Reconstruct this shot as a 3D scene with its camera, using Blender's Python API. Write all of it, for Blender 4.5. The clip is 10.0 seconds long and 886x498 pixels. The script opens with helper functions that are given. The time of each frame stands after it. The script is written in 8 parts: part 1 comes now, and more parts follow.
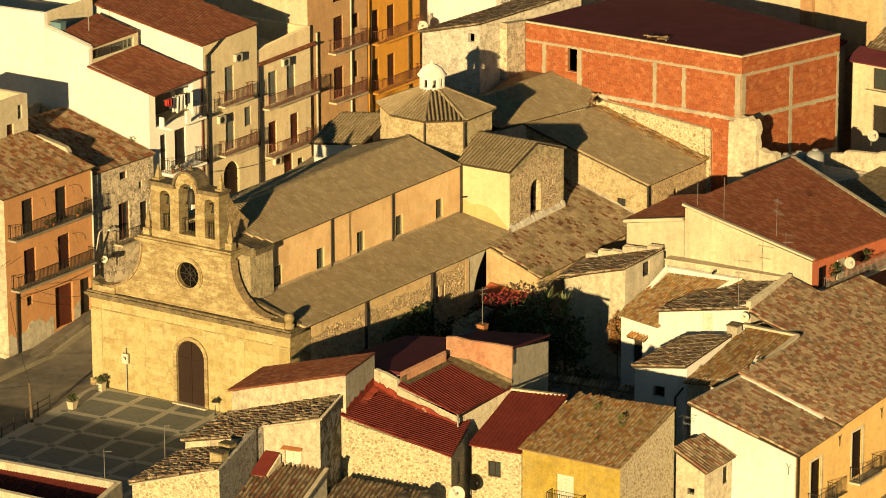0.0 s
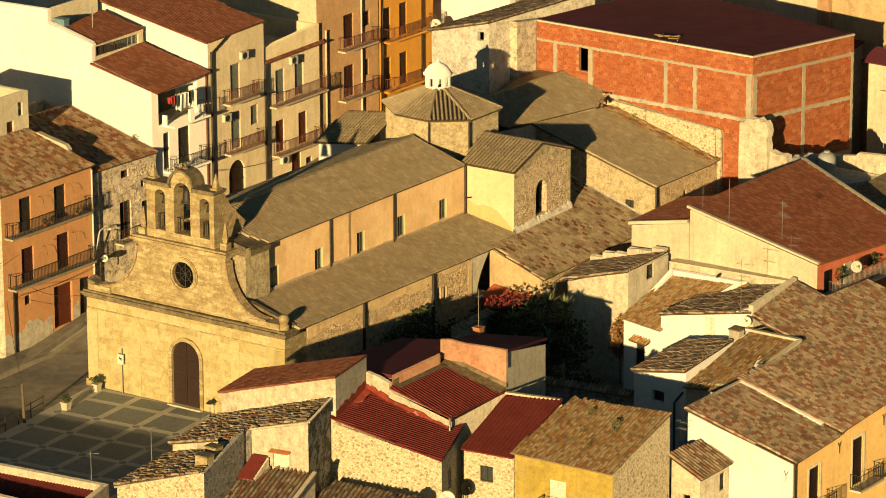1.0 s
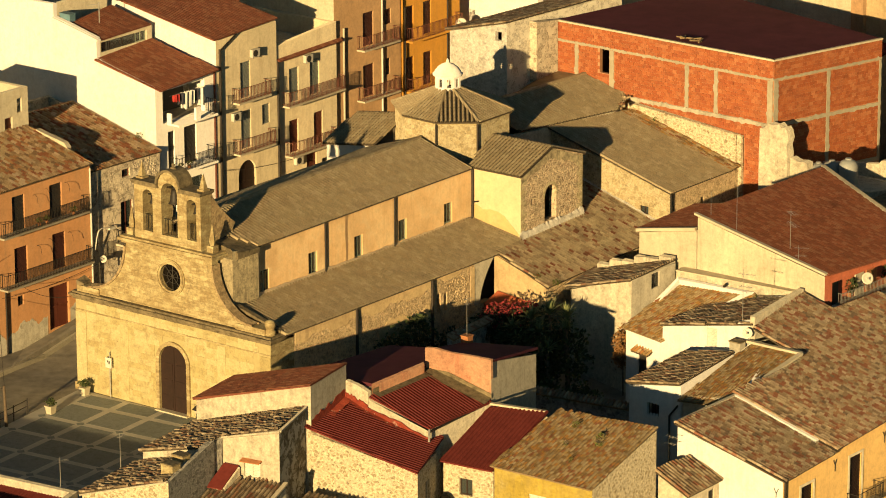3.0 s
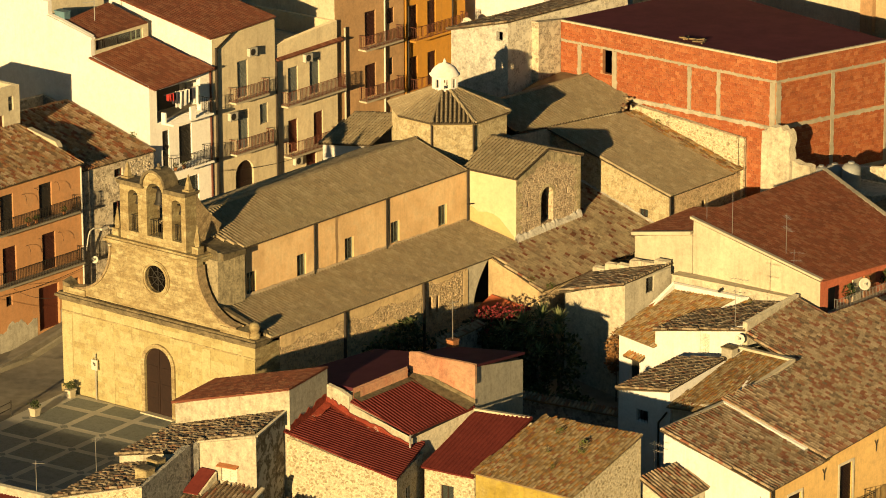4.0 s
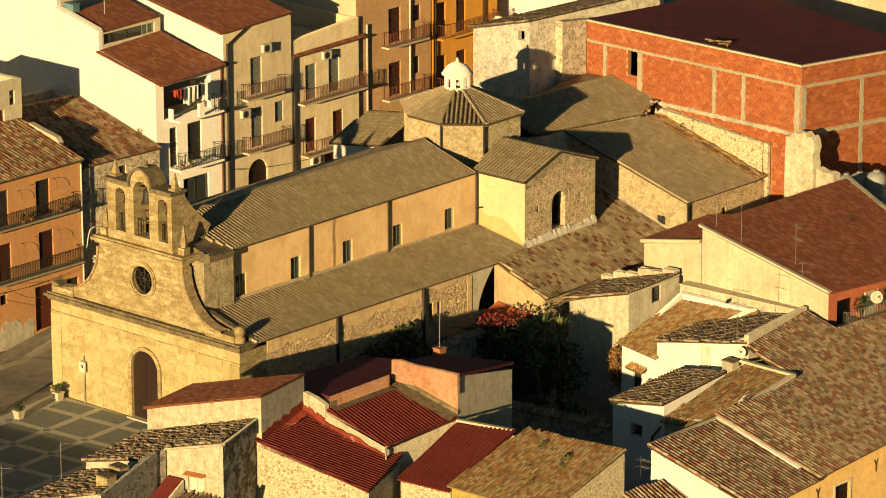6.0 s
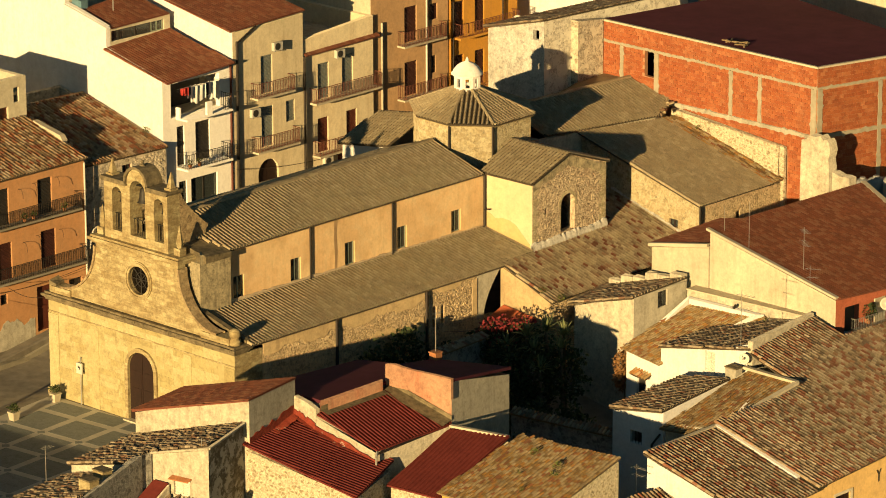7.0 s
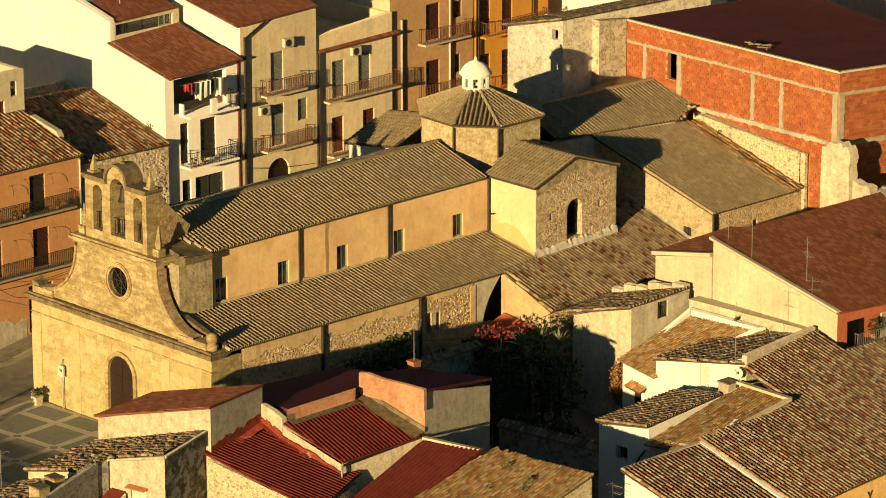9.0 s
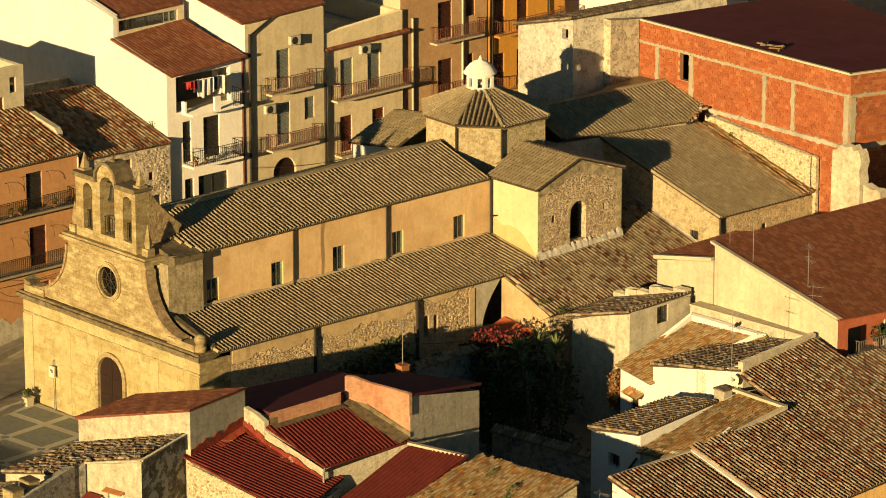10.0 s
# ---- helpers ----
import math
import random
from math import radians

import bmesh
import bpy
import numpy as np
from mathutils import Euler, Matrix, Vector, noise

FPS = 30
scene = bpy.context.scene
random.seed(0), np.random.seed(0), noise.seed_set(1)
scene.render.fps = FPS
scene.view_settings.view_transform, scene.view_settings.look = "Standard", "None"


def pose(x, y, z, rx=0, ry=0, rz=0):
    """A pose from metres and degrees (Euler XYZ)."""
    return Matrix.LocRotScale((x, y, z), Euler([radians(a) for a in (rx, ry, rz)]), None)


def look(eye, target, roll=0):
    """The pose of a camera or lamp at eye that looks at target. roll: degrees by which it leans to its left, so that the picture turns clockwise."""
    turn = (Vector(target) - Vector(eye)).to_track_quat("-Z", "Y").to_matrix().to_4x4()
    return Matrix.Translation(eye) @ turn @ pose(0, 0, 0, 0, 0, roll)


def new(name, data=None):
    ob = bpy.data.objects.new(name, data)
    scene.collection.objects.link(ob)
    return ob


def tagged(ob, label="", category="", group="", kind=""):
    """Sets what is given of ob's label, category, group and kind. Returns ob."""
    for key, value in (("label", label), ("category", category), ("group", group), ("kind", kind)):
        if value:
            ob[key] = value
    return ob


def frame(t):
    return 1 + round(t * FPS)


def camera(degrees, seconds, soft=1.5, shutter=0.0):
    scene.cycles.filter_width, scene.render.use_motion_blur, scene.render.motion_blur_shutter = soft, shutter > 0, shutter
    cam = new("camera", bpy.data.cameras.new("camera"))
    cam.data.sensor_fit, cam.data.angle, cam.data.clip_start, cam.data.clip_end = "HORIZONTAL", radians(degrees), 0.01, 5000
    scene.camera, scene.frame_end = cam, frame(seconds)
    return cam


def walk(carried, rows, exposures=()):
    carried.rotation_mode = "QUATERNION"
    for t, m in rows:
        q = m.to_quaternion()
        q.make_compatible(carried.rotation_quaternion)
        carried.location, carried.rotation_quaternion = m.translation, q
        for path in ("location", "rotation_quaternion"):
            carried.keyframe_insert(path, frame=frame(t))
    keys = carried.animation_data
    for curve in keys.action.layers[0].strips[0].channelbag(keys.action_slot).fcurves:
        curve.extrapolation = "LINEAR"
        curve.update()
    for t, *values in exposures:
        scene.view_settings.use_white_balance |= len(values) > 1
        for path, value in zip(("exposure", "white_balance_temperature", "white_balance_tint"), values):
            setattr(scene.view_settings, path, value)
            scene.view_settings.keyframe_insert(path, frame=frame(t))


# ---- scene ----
cam = camera(12.1081, 10.0, soft=1.0)
PATH = [
    (0, (160.882, -198.539, 85.641), (53.861, -39.755, 27.901), -0.210),
    (0.5, (162.240, -195.605, 85.241), (53.491, -38.010, 27.469), -0.224),
    (1, (163.548, -192.628, 84.810), (53.094, -36.237, 27.001), -0.229),
    (1.5, (164.886, -189.702, 84.392), (52.761, -34.503, 26.590), -0.222),
    (2, (166.157, -186.682, 83.937), (52.236, -32.796, 26.138), -0.206),
    (2.5, (167.465, -183.487, 83.574), (51.721, -30.983, 25.731), -0.201),
    (4, (171.057, -174.052, 82.313), (50.460, -25.368, 24.437), -0.229),
    (4.5, (172.153, -170.748, 81.890), (49.892, -23.442, 23.984), -0.202),
    (5, (173.275, -167.387, 81.367), (49.169, -21.621, 23.486), -0.195),
    (5.5, (174.310, -164.041, 80.880), (48.369, -19.860, 22.993), -0.150),
    (7, (177.124, -153.790, 79.325), (45.620, -14.652, 21.470), -0.145),
    (7.5, (178.002, -150.252, 78.753), (44.656, -12.861, 20.937), -0.130),
    (8, (178.808, -146.778, 78.252), (43.718, -11.105, 20.429), -0.128),
    (8.5, (179.611, -143.277, 77.749), (42.831, -9.293, 19.961), -0.095),
    (9, (180.319, -139.692, 77.214), (41.791, -7.519, 19.420), -0.098),
    (9.5, (181.077, -136.152, 76.598), (40.766, -5.838, 18.881), -0.095),
    (10, (181.667, -132.558, 76.086), (39.647, -4.117, 18.352), -0.063),
]
walk(cam, [(t, look(eye, target, roll)) for t, eye, target, roll in PATH], [(0, 0.57), (10, 0.57)])

# ---- world, sun ----
SUN_TO = Vector((-0.29, 0.945, -0.146)).normalized()
world = bpy.data.worlds.new("sky")
world.use_nodes = True
scene.world = world
sky = world.node_tree.nodes.new("ShaderNodeTexSky")
sky.sky_type, sky.sun_disc = "NISHITA", False
sky.sun_elevation, sky.sun_rotation = radians(8.4), radians(163)
sky.dust_density, sky.ozone_density = 0.1, 6.0
back = world.node_tree.nodes["Background"]
back.inputs[1].default_value = 0.056
cool = world.node_tree.nodes.new("ShaderNodeMix")
cool.data_type, cool.blend_type = "RGBA", "MULTIPLY"
cool.inputs[0].default_value = 1.0
cool.inputs[7].default_value = (1.55, 0.95, 0.47, 1.0)
world.node_tree.links.new(sky.outputs[0], cool.inputs[6])
world.node_tree.links.new(cool.outputs[2], back.inputs[0])
lamp = bpy.data.lights.new("sun", "SUN")
lamp.energy, lamp.angle, lamp.color = 5.0, radians(0.6), (1.0, 0.685, 0.295)
sun = new("sun", lamp)
sun.matrix_world = look(Vector((0, 0, 60)) - SUN_TO * 50, (0, 0, 60))


# ---- materials ----
def nodes_of(name, rough=0.9, metal=0.0):
    m = bpy.data.materials.new(name)
    m.use_nodes = True
    nt = m.node_tree
    bsdf = nt.nodes["Principled BSDF"]
    bsdf.inputs["Roughness"].default_value = rough
    bsdf.inputs["Metallic"].default_value = metal
    return m, nt, bsdf


def node(nt, kind, links=(), **values):
    n = nt.nodes.new(kind)
    for key, value in values.items():
        n.inputs[key].default_value = value
    for key, source in links:
        nt.links.new(source, n.inputs[key])
    return n


def rgb(c):
    return (c[0], c[1], c[2], 1.0)


def ramp(nt, source, stops, interpolation="LINEAR"):
    n = nt.nodes.new("ShaderNodeValToRGB")
    n.color_ramp.interpolation = interpolation
    while len(n.color_ramp.elements) < len(stops):
        n.color_ramp.elements.new(0.5)
    for e, (p, c) in zip(n.color_ramp.elements, stops):
        e.position, e.color = p, rgb(c)
    nt.links.new(source, n.inputs[0])
    return n.outputs[0]


def grey(v):
    return (v, v, v)


def noise_at(nt, scale, detail=4.0, rough=0.6, stretch=(1, 1, 1)):
    co = nt.nodes.new("ShaderNodeNewGeometry").outputs["Position"]
    mp = node(nt, "ShaderNodeMapping", [("Vector", co)])
    mp.inputs["Scale"].default_value = stretch
    return node(nt, "ShaderNodeTexNoise", [("Vector", mp.outputs[0])], Scale=scale, Detail=detail, Roughness=rough).outputs[0]


def mix(nt, fac, a, b, how="MIX"):
    n = nt.nodes.new("ShaderNodeMix")
    n.data_type, n.blend_type = "RGBA", how
    for socket, value in ((n.inputs[0], fac), (n.inputs[6], a), (n.inputs[7], b)):
        if isinstance(value, (int, float)):
            socket.default_value = value
        elif isinstance(value, tuple):
            socket.default_value = rgb(value)
        else:
            nt.links.new(value, socket)
    return n.outputs[2]


def bump(nt, bsdf, height, strength, distance):
    b = node(nt, "ShaderNodeBump", [("Height", height)], Strength=strength, Distance=distance)
    nt.links.new(b.outputs[0], bsdf.inputs["Normal"])


def plaster(name, base, worn, dirt, patch=0.5, drip=0.35, fine=0.12, rough=0.35):
    """Painted plaster: base paint, patches of worn colour, vertical streaks of dirt."""
    m, nt, bsdf = nodes_of(name, 0.92)
    bsdf.inputs["Diffuse Roughness"].default_value = 1.0
    big = ramp(nt, noise_at(nt, 0.55, 6, 0.65), [(0.45, grey(0)), (0.72, grey(1))])
    c = mix(nt, node(nt, "ShaderNodeMath", [(0, big)]).outputs[0], base, worn)
    n = c.node
    mul = nt.nodes.new("ShaderNodeMath")
    mul.operation = "MULTIPLY"
    nt.links.new(big, mul.inputs[0])
    mul.inputs[1].default_value = patch
    nt.links.new(mul.outputs[0], n.inputs[0])
    shade = ramp(nt, noise_at(nt, 0.28, 5, 0.6), [(0.35, grey(1 - 0.35 * patch)), (0.62, grey(1.0))])
    c = mix(nt, 1.0, c, shade, "MULTIPLY")
    peel = ramp(nt, noise_at(nt, 1.1, 9, 0.72), [(0.575, grey(0)), (0.60, grey(min(1.0, patch * 0.75)))])
    c = mix(nt, peel, c, tuple(0.55 * v + 0.45 * u for v, u in zip(worn, dirt)))
    streak = ramp(nt, noise_at(nt, 1.9, 6, 0.72, (1, 1, 0.1)), [(0.5, grey(0)), (0.72, grey(min(1.0, drip * 1.25)))])
    c = mix(nt, streak, c, dirt)
    grain = ramp(nt, noise_at(nt, 7.0, 7, 0.75), [(0.3, grey(1 - fine * 2.0)), (0.66, grey(1.04))])
    mottle = ramp(nt, noise_at(nt, 2.6, 8, 0.78), [(0.36, grey(1 - fine * 2.2)), (0.54, grey(1.0))])
    grain = mix(nt, 1.0, grain, mottle, "MULTIPLY")
    c = mix(nt, 1.0, c, grain, "MULTIPLY")
    nt.links.new(c, bsdf.inputs["Base Color"])
    bump(nt, bsdf, noise_at(nt, 5.0, 6, 0.7), rough, 0.05)
    return m


def rubble(name, stones, mortar, scale=3.2, cover=0.0, plaster_colour=(0.6, 0.55, 0.42), depth=0.10, gap=0.02):
    """Rubble masonry: stones of several colours in mortar; cover is how much old plaster is left on it."""
    m, nt, bsdf = nodes_of(name, 0.95)
    bsdf.inputs["Diffuse Roughness"].default_value = 0.8
    co = nt.nodes.new("ShaderNodeTexCoord").outputs["Object"]
    warp = node(nt, "ShaderNodeTexNoise", [("Vector", co)], Scale=3.0, Detail=6.0, Roughness=0.7)
    add = nt.nodes.new("ShaderNodeMix")
    add.data_type, add.blend_type = "RGBA", "LINEAR_LIGHT"
    add.inputs[0].default_value = 0.26
    nt.links.new(co, add.inputs[6])
    nt.links.new(warp.outputs[1], add.inputs[7])
    mp = node(nt, "ShaderNodeMapping", [("Vector", add.outputs[2])])
    mp.inputs["Scale"].default_value = (1, 1, 1.45)
    vor = node(nt, "ShaderNodeTexVoronoi", [("Vector", mp.outputs[0])], Scale=scale)
    edge = nt.nodes.new("ShaderNodeTexVoronoi")
    edge.feature = "DISTANCE_TO_EDGE"
    edge.inputs["Scale"].default_value = scale
    nt.links.new(mp.outputs[0], edge.inputs["Vector"])
    sep = node(nt, "ShaderNodeSeparateColor", [("Color", vor.outputs["Color"])])
    n = len(stones)
    stone = ramp(nt, sep.outputs[0], [(i / n, s) for i, s in enumerate(stones)], "CONSTANT")
    joint = ramp(nt, edge.outputs["Distance"], [(gap, grey(0)), (gap + 0.11, grey(1))])
    c = mix(nt, joint, mortar, stone)
    c = mix(nt, 1.0, c, ramp(nt, noise_at(nt, 7.0, 6, 0.7), [(0.28, grey(0.5)), (0.68, grey(1.12))]), "MULTIPLY")
    pit = ramp(nt, noise_at(nt, 5.0, 8, 0.78), [(0.38, grey(0.55)), (0.45, grey(1))])
    c = mix(nt, 1.0, c, pit, "MULTIPLY")
    height = mix(nt, 0.5, joint, pit)
    if cover:
        left = ramp(nt, noise_at(nt, 1.5, 8, 0.7), [(0.27 + cover * 0.45, grey(1)), (0.31 + cover * 0.45, grey(0))])
        rub = ramp(nt, noise_at(nt, 2.5, 5, 0.7), [(0.2, tuple(v * 0.8 for v in plaster_colour)), (0.8, plaster_colour)])
        c = mix(nt, left, c, rub)
        height = mix(nt, left, height, grey(0.9))
    nt.links.new(c, bsdf.inputs["Base Color"])
    height = mix(nt, 0.35, height, noise_at(nt, 6.0, 5, 0.7))
    bump(nt, bsdf, height, 0.7, depth)
    return m


SINGLE = {}


def tile_clay(name, palette, stain=(0.03, 0.027, 0.02), dirt=0.5, lichen=None, by_object=False):
    """Clay roof tiles: each tile has a colour of its own, with soot and lichen over several tiles."""
    m, nt, bsdf = nodes_of(name, 0.88)
    if by_object:
        isl = nt.nodes.new("ShaderNodeObjectInfo").outputs["Random"]
    else:
        isl = nt.nodes.new("ShaderNodeNewGeometry").outputs["Random Per Island"]
        if name.startswith("tiles_"):
            SINGLE[name] = tile_clay("single_" + name, palette, stain, dirt, lichen, True)
    n = len(palette)
    c = ramp(nt, isl, [(i / n, p) for i, p in enumerate(palette)], "CONSTANT")
    c = mix(nt, ramp(nt, noise_at(nt, 0.9, 6, 0.7), [(0.45, grey(0)), (0.75, grey(dirt))]), c, stain)
    if lichen:
        c = mix(nt, ramp(nt, noise_at(nt, 2.3, 6, 0.75), [(0.52, grey(0)), (0.62, grey(0.8))]), c, lichen)
    c = mix(nt, 1.0, c, ramp(nt, noise_at(nt, 14.0, 5, 0.75), [(0.25, grey(0.55)), (0.7, grey(1.05))]), "MULTIPLY")
    nt.links.new(c, bsdf.inputs["Base Color"])
    bump(nt, bsdf, noise_at(nt, 18.0, 5, 0.7), 0.5, 0.02)
    return m


def speckled(name, a, b, scale=4.0, rough=0.8, metal=0.0, relief=0.02, detail=5.0, gloss=0.5):
    m, nt, bsdf = nodes_of(name, rough, metal)
    bsdf.inputs["Specular IOR Level"].default_value = gloss
    c = ramp(nt, noise_at(nt, scale, detail, 0.65), [(0.3, a), (0.7, b)])
    c = mix(nt, 1.0, c, ramp(nt, noise_at(nt, scale * 0.12, 4, 0.6), [(0.3, grey(0.78)), (0.7, grey(1.0))]), "MULTIPLY")
    nt.links.new(c, bsdf.inputs["Base Color"])
    if relief:
        bump(nt, bsdf, noise_at(nt, scale * 1.7, 5, 0.7), 0.4, relief)
    return m


def pieces(name, palette, rough=0.9, dirt=(0.1, 0.08, 0.06), dirty=0.4, by_object=False, relief=0.02):
    """Bricks, blocks or slabs: a colour for each piece."""
    m, nt, bsdf = nodes_of(name, rough)
    if by_object:
        rnd = nt.nodes.new("ShaderNodeObjectInfo").outputs["Random"]
    else:
        rnd = nt.nodes.new("ShaderNodeNewGeometry").outputs["Random Per Island"]
    c = ramp(nt, rnd, [(i / (len(palette) - 1), p) for i, p in enumerate(palette)])
    c = mix(nt, ramp(nt, noise_at(nt, 0.8, 6, 0.7), [(0.5, grey(0)), (0.75, grey(dirty))]), c, dirt)
    c = mix(nt, 1.0, c, ramp(nt, noise_at(nt, 8.0, 6, 0.75), [(0.2, grey(0.62)), (0.7, grey(1.05))]), "MULTIPLY")
    c = mix(nt, 1.0, c, ramp(nt, noise_at(nt, 2.4, 8, 0.8), [(0.36, grey(0.72)), (0.5, grey(1.0))]), "MULTIPLY")
    nt.links.new(c, bsdf.inputs["Base Color"])
    bump(nt, bsdf, noise_at(nt, 9.0, 6, 0.7), 0.5, relief)
    return m


def glass_material():
    m, nt, bsdf = nodes_of("window_glass", 0.04)
    bsdf.inputs["Base Color"].default_value = (0.10, 0.12, 0.12, 1)
    bsdf.inputs["Transmission Weight"].default_value = 0.6
    bsdf.inputs["IOR"].default_value = 1.45
    return m


M_WHITE = plaster("white_plaster", (0.78, 0.775, 0.77), (0.72, 0.70, 0.66), (0.50, 0.45, 0.36), 0.22, 0.2, 0.05, 0.2)
M_LIME = plaster("old_lime_wash", (0.70, 0.685, 0.64), (0.62, 0.59, 0.52), (0.42, 0.39, 0.32), 0.5, 0.25, 0.2)
M_BRIGHT = plaster("bright_white_plaster", (0.88, 0.87, 0.84), (0.80, 0.77, 0.70), (0.52, 0.46, 0.37), 0.15, 0.14, 0.04)
M_STREET = plaster("pale_street_plaster", (0.74, 0.65, 0.46), (0.66, 0.55, 0.37), (0.40, 0.31, 0.20), 0.4, 0.35, 0.07, 0.14)
M_CREAM = plaster("cream_plaster", (0.66, 0.61, 0.47), (0.60, 0.53, 0.39), (0.36, 0.31, 0.22), 0.5, 0.4, 0.08)
M_BEIGE = plaster("beige_plaster", (0.66, 0.58, 0.41), (0.58, 0.49, 0.34), (0.36, 0.29, 0.19), 0.45, 0.4, 0.07, 0.14)
M_ORANGE = plaster("orange_plaster", (0.55, 0.29, 0.135), (0.48, 0.28, 0.145), (0.33, 0.22, 0.135), 0.4, 0.3, 0.07, 0.14)
M_OCHRE = plaster("ochre_plaster", (0.58, 0.29, 0.042), (0.50, 0.25, 0.045), (0.33, 0.18, 0.06), 0.3, 0.25, 0.06, 0.12)
M_BROWN = plaster("brown_plaster", (0.52, 0.33, 0.175), (0.44, 0.29, 0.165), (0.28, 0.19, 0.115), 0.6, 0.4, 0.09, 0.15)
M_YELLOW = plaster("yellow_plaster", (0.56, 0.43, 0.08), (0.56, 0.47, 0.18), (0.32, 0.25, 0.10), 0.7, 0.5)
M_GOLD = plaster("gold_plaster", (0.74, 0.51, 0.21), (0.66, 0.45, 0.20), (0.42, 0.29, 0.14), 0.45, 0.4, 0.07, 0.15)
M_PINK = plaster("pink_plaster", (0.62, 0.33, 0.21), (0.60, 0.42, 0.28), (0.44, 0.14, 0.08), 0.7, 0.5, 0.14)
M_RED = plaster("red_plaster", (0.45, 0.13, 0.07), (0.42, 0.14, 0.08), (0.28, 0.10, 0.06), 0.4, 0.2)
M_TERRA = plaster("terracotta_render", (0.50, 0.13, 0.055), (0.44, 0.12, 0.05), (0.28, 0.08, 0.045), 0.5, 0.4, 0.1)
M_GREYP = plaster("grey_render", (0.56, 0.53, 0.44), (0.44, 0.41, 0.33), (0.26, 0.24, 0.19), 0.7, 0.5)
M_OLDWHITE = plaster("old_whitewash", (0.72, 0.67, 0.54), (0.60, 0.54, 0.41), (0.36, 0.31, 0.22), 0.6, 0.45, 0.16)
M_NAVE = plaster("church_plaster", (0.72, 0.50, 0.27), (0.78, 0.64, 0.40), (0.47, 0.31, 0.16), 0.7, 0.35, 0.06, 0.14)
M_AISLEPLASTER = plaster("aisle_plaster", (0.62, 0.48, 0.28), (0.54, 0.41, 0.24), (0.36, 0.26, 0.15), 0.6, 0.5, 0.1, 0.25)
M_NAVEMORTAR = speckled("fillet_mortar", (0.55, 0.44, 0.30), (0.76, 0.64, 0.46), 4.0, 0.95)
M_DARKREND = plaster("dark_render", (0.54, 0.47, 0.31), (0.40, 0.34, 0.22), (0.22, 0.19, 0.13), 0.9, 0.7, 0.25)
M_STAIN = speckled("damp_stain", (0.40, 0.27, 0.15), (0.52, 0.36, 0.20), 3.0, 0.95)
M_TRANSEPT = plaster("transept_plaster", (0.70, 0.62, 0.42), (0.66, 0.55, 0.32), (0.46, 0.38, 0.24), 0.3, 0.2, 0.05, 0.15)
M_TRPATCH = plaster("ochre_patch", (0.64, 0.51, 0.25), (0.66, 0.55, 0.32), (0.50, 0.39, 0.2), 0.4, 0.2, 0.06, 0.15)
M_STONEHOUSE = rubble("rubble_grey", [(0.66, 0.58, 0.45), (0.52, 0.45, 0.34), (0.72, 0.64, 0.50), (0.42, 0.36, 0.27)], (0.68, 0.60, 0.47), 3.0, 0.4, (0.72, 0.64, 0.50), 0.07)
M_RUBBLE = rubble("rubble_warm", [(0.47, 0.40, 0.265), (0.40, 0.33, 0.21), (0.54, 0.47, 0.32), (0.60, 0.53, 0.385), (0.44, 0.37, 0.24)], (0.70, 0.63, 0.465), 3.4, 0.12, (0.70, 0.63, 0.465), 0.05, 0.09)
M_RUBBLEDARK = rubble("rubble_dark", [(0.30, 0.295, 0.27), (0.38, 0.37, 0.34), (0.22, 0.215, 0.20), (0.44, 0.43, 0.39)], (0.42, 0.41, 0.37), 3.2, 0.15, (0.46, 0.44, 0.39), 0.06)
M_AISLE = rubble("rubble_aisle", [(0.72, 0.55, 0.34), (0.54, 0.41, 0.25), (0.78, 0.62, 0.40)], (0.74, 0.59, 0.38), 3.0, 0.3, (0.76, 0.61, 0.39), 0.34)
M_TRSTONE = rubble("rubble_transept", [(0.66, 0.53, 0.38), (0.46, 0.36, 0.25), (0.74, 0.61, 0.44), (0.56, 0.43, 0.30)], (0.72, 0.60, 0.43), 2.8, 0.25, (0.74, 0.62, 0.44), 0.32, 0.03)
M_DRUM = rubble("rubble_drum", [(0.52, 0.45, 0.28), (0.42, 0.35, 0.21), (0.57, 0.50, 0.33), (0.47, 0.39, 0.235)], (0.55, 0.48, 0.32), 2.4, 0.18, (0.54, 0.47, 0.30), 0.05)
M_LWALLSIDE = rubble("rubble_lime_side", [(0.76, 0.71, 0.59), (0.66, 0.61, 0.50), (0.82, 0.77, 0.64)], (0.82, 0.77, 0.64), 3.4, 0.45, (0.82, 0.78, 0.66), 0.07)
M_FACADE = pieces("facade_stone", [(0.50, 0.435, 0.215), (0.54, 0.47, 0.245), (0.58, 0.515, 0.28), (0.51, 0.435, 0.21), (0.45, 0.375, 0.175), (0.59, 0.52, 0.285), (0.56, 0.49, 0.26)], 0.9, (0.32, 0.225, 0.095), 0.65, True, 0.03)
M_BROWNSTONE = rubble("rubble_brown", [(0.40, 0.30, 0.17), (0.30, 0.22, 0.125), (0.46, 0.36, 0.21)], (0.40, 0.305, 0.175), 2.4, 0.15, (0.44, 0.34, 0.20), 0.06)
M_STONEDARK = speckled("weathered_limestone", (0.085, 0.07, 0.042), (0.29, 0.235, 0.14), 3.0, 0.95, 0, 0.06)


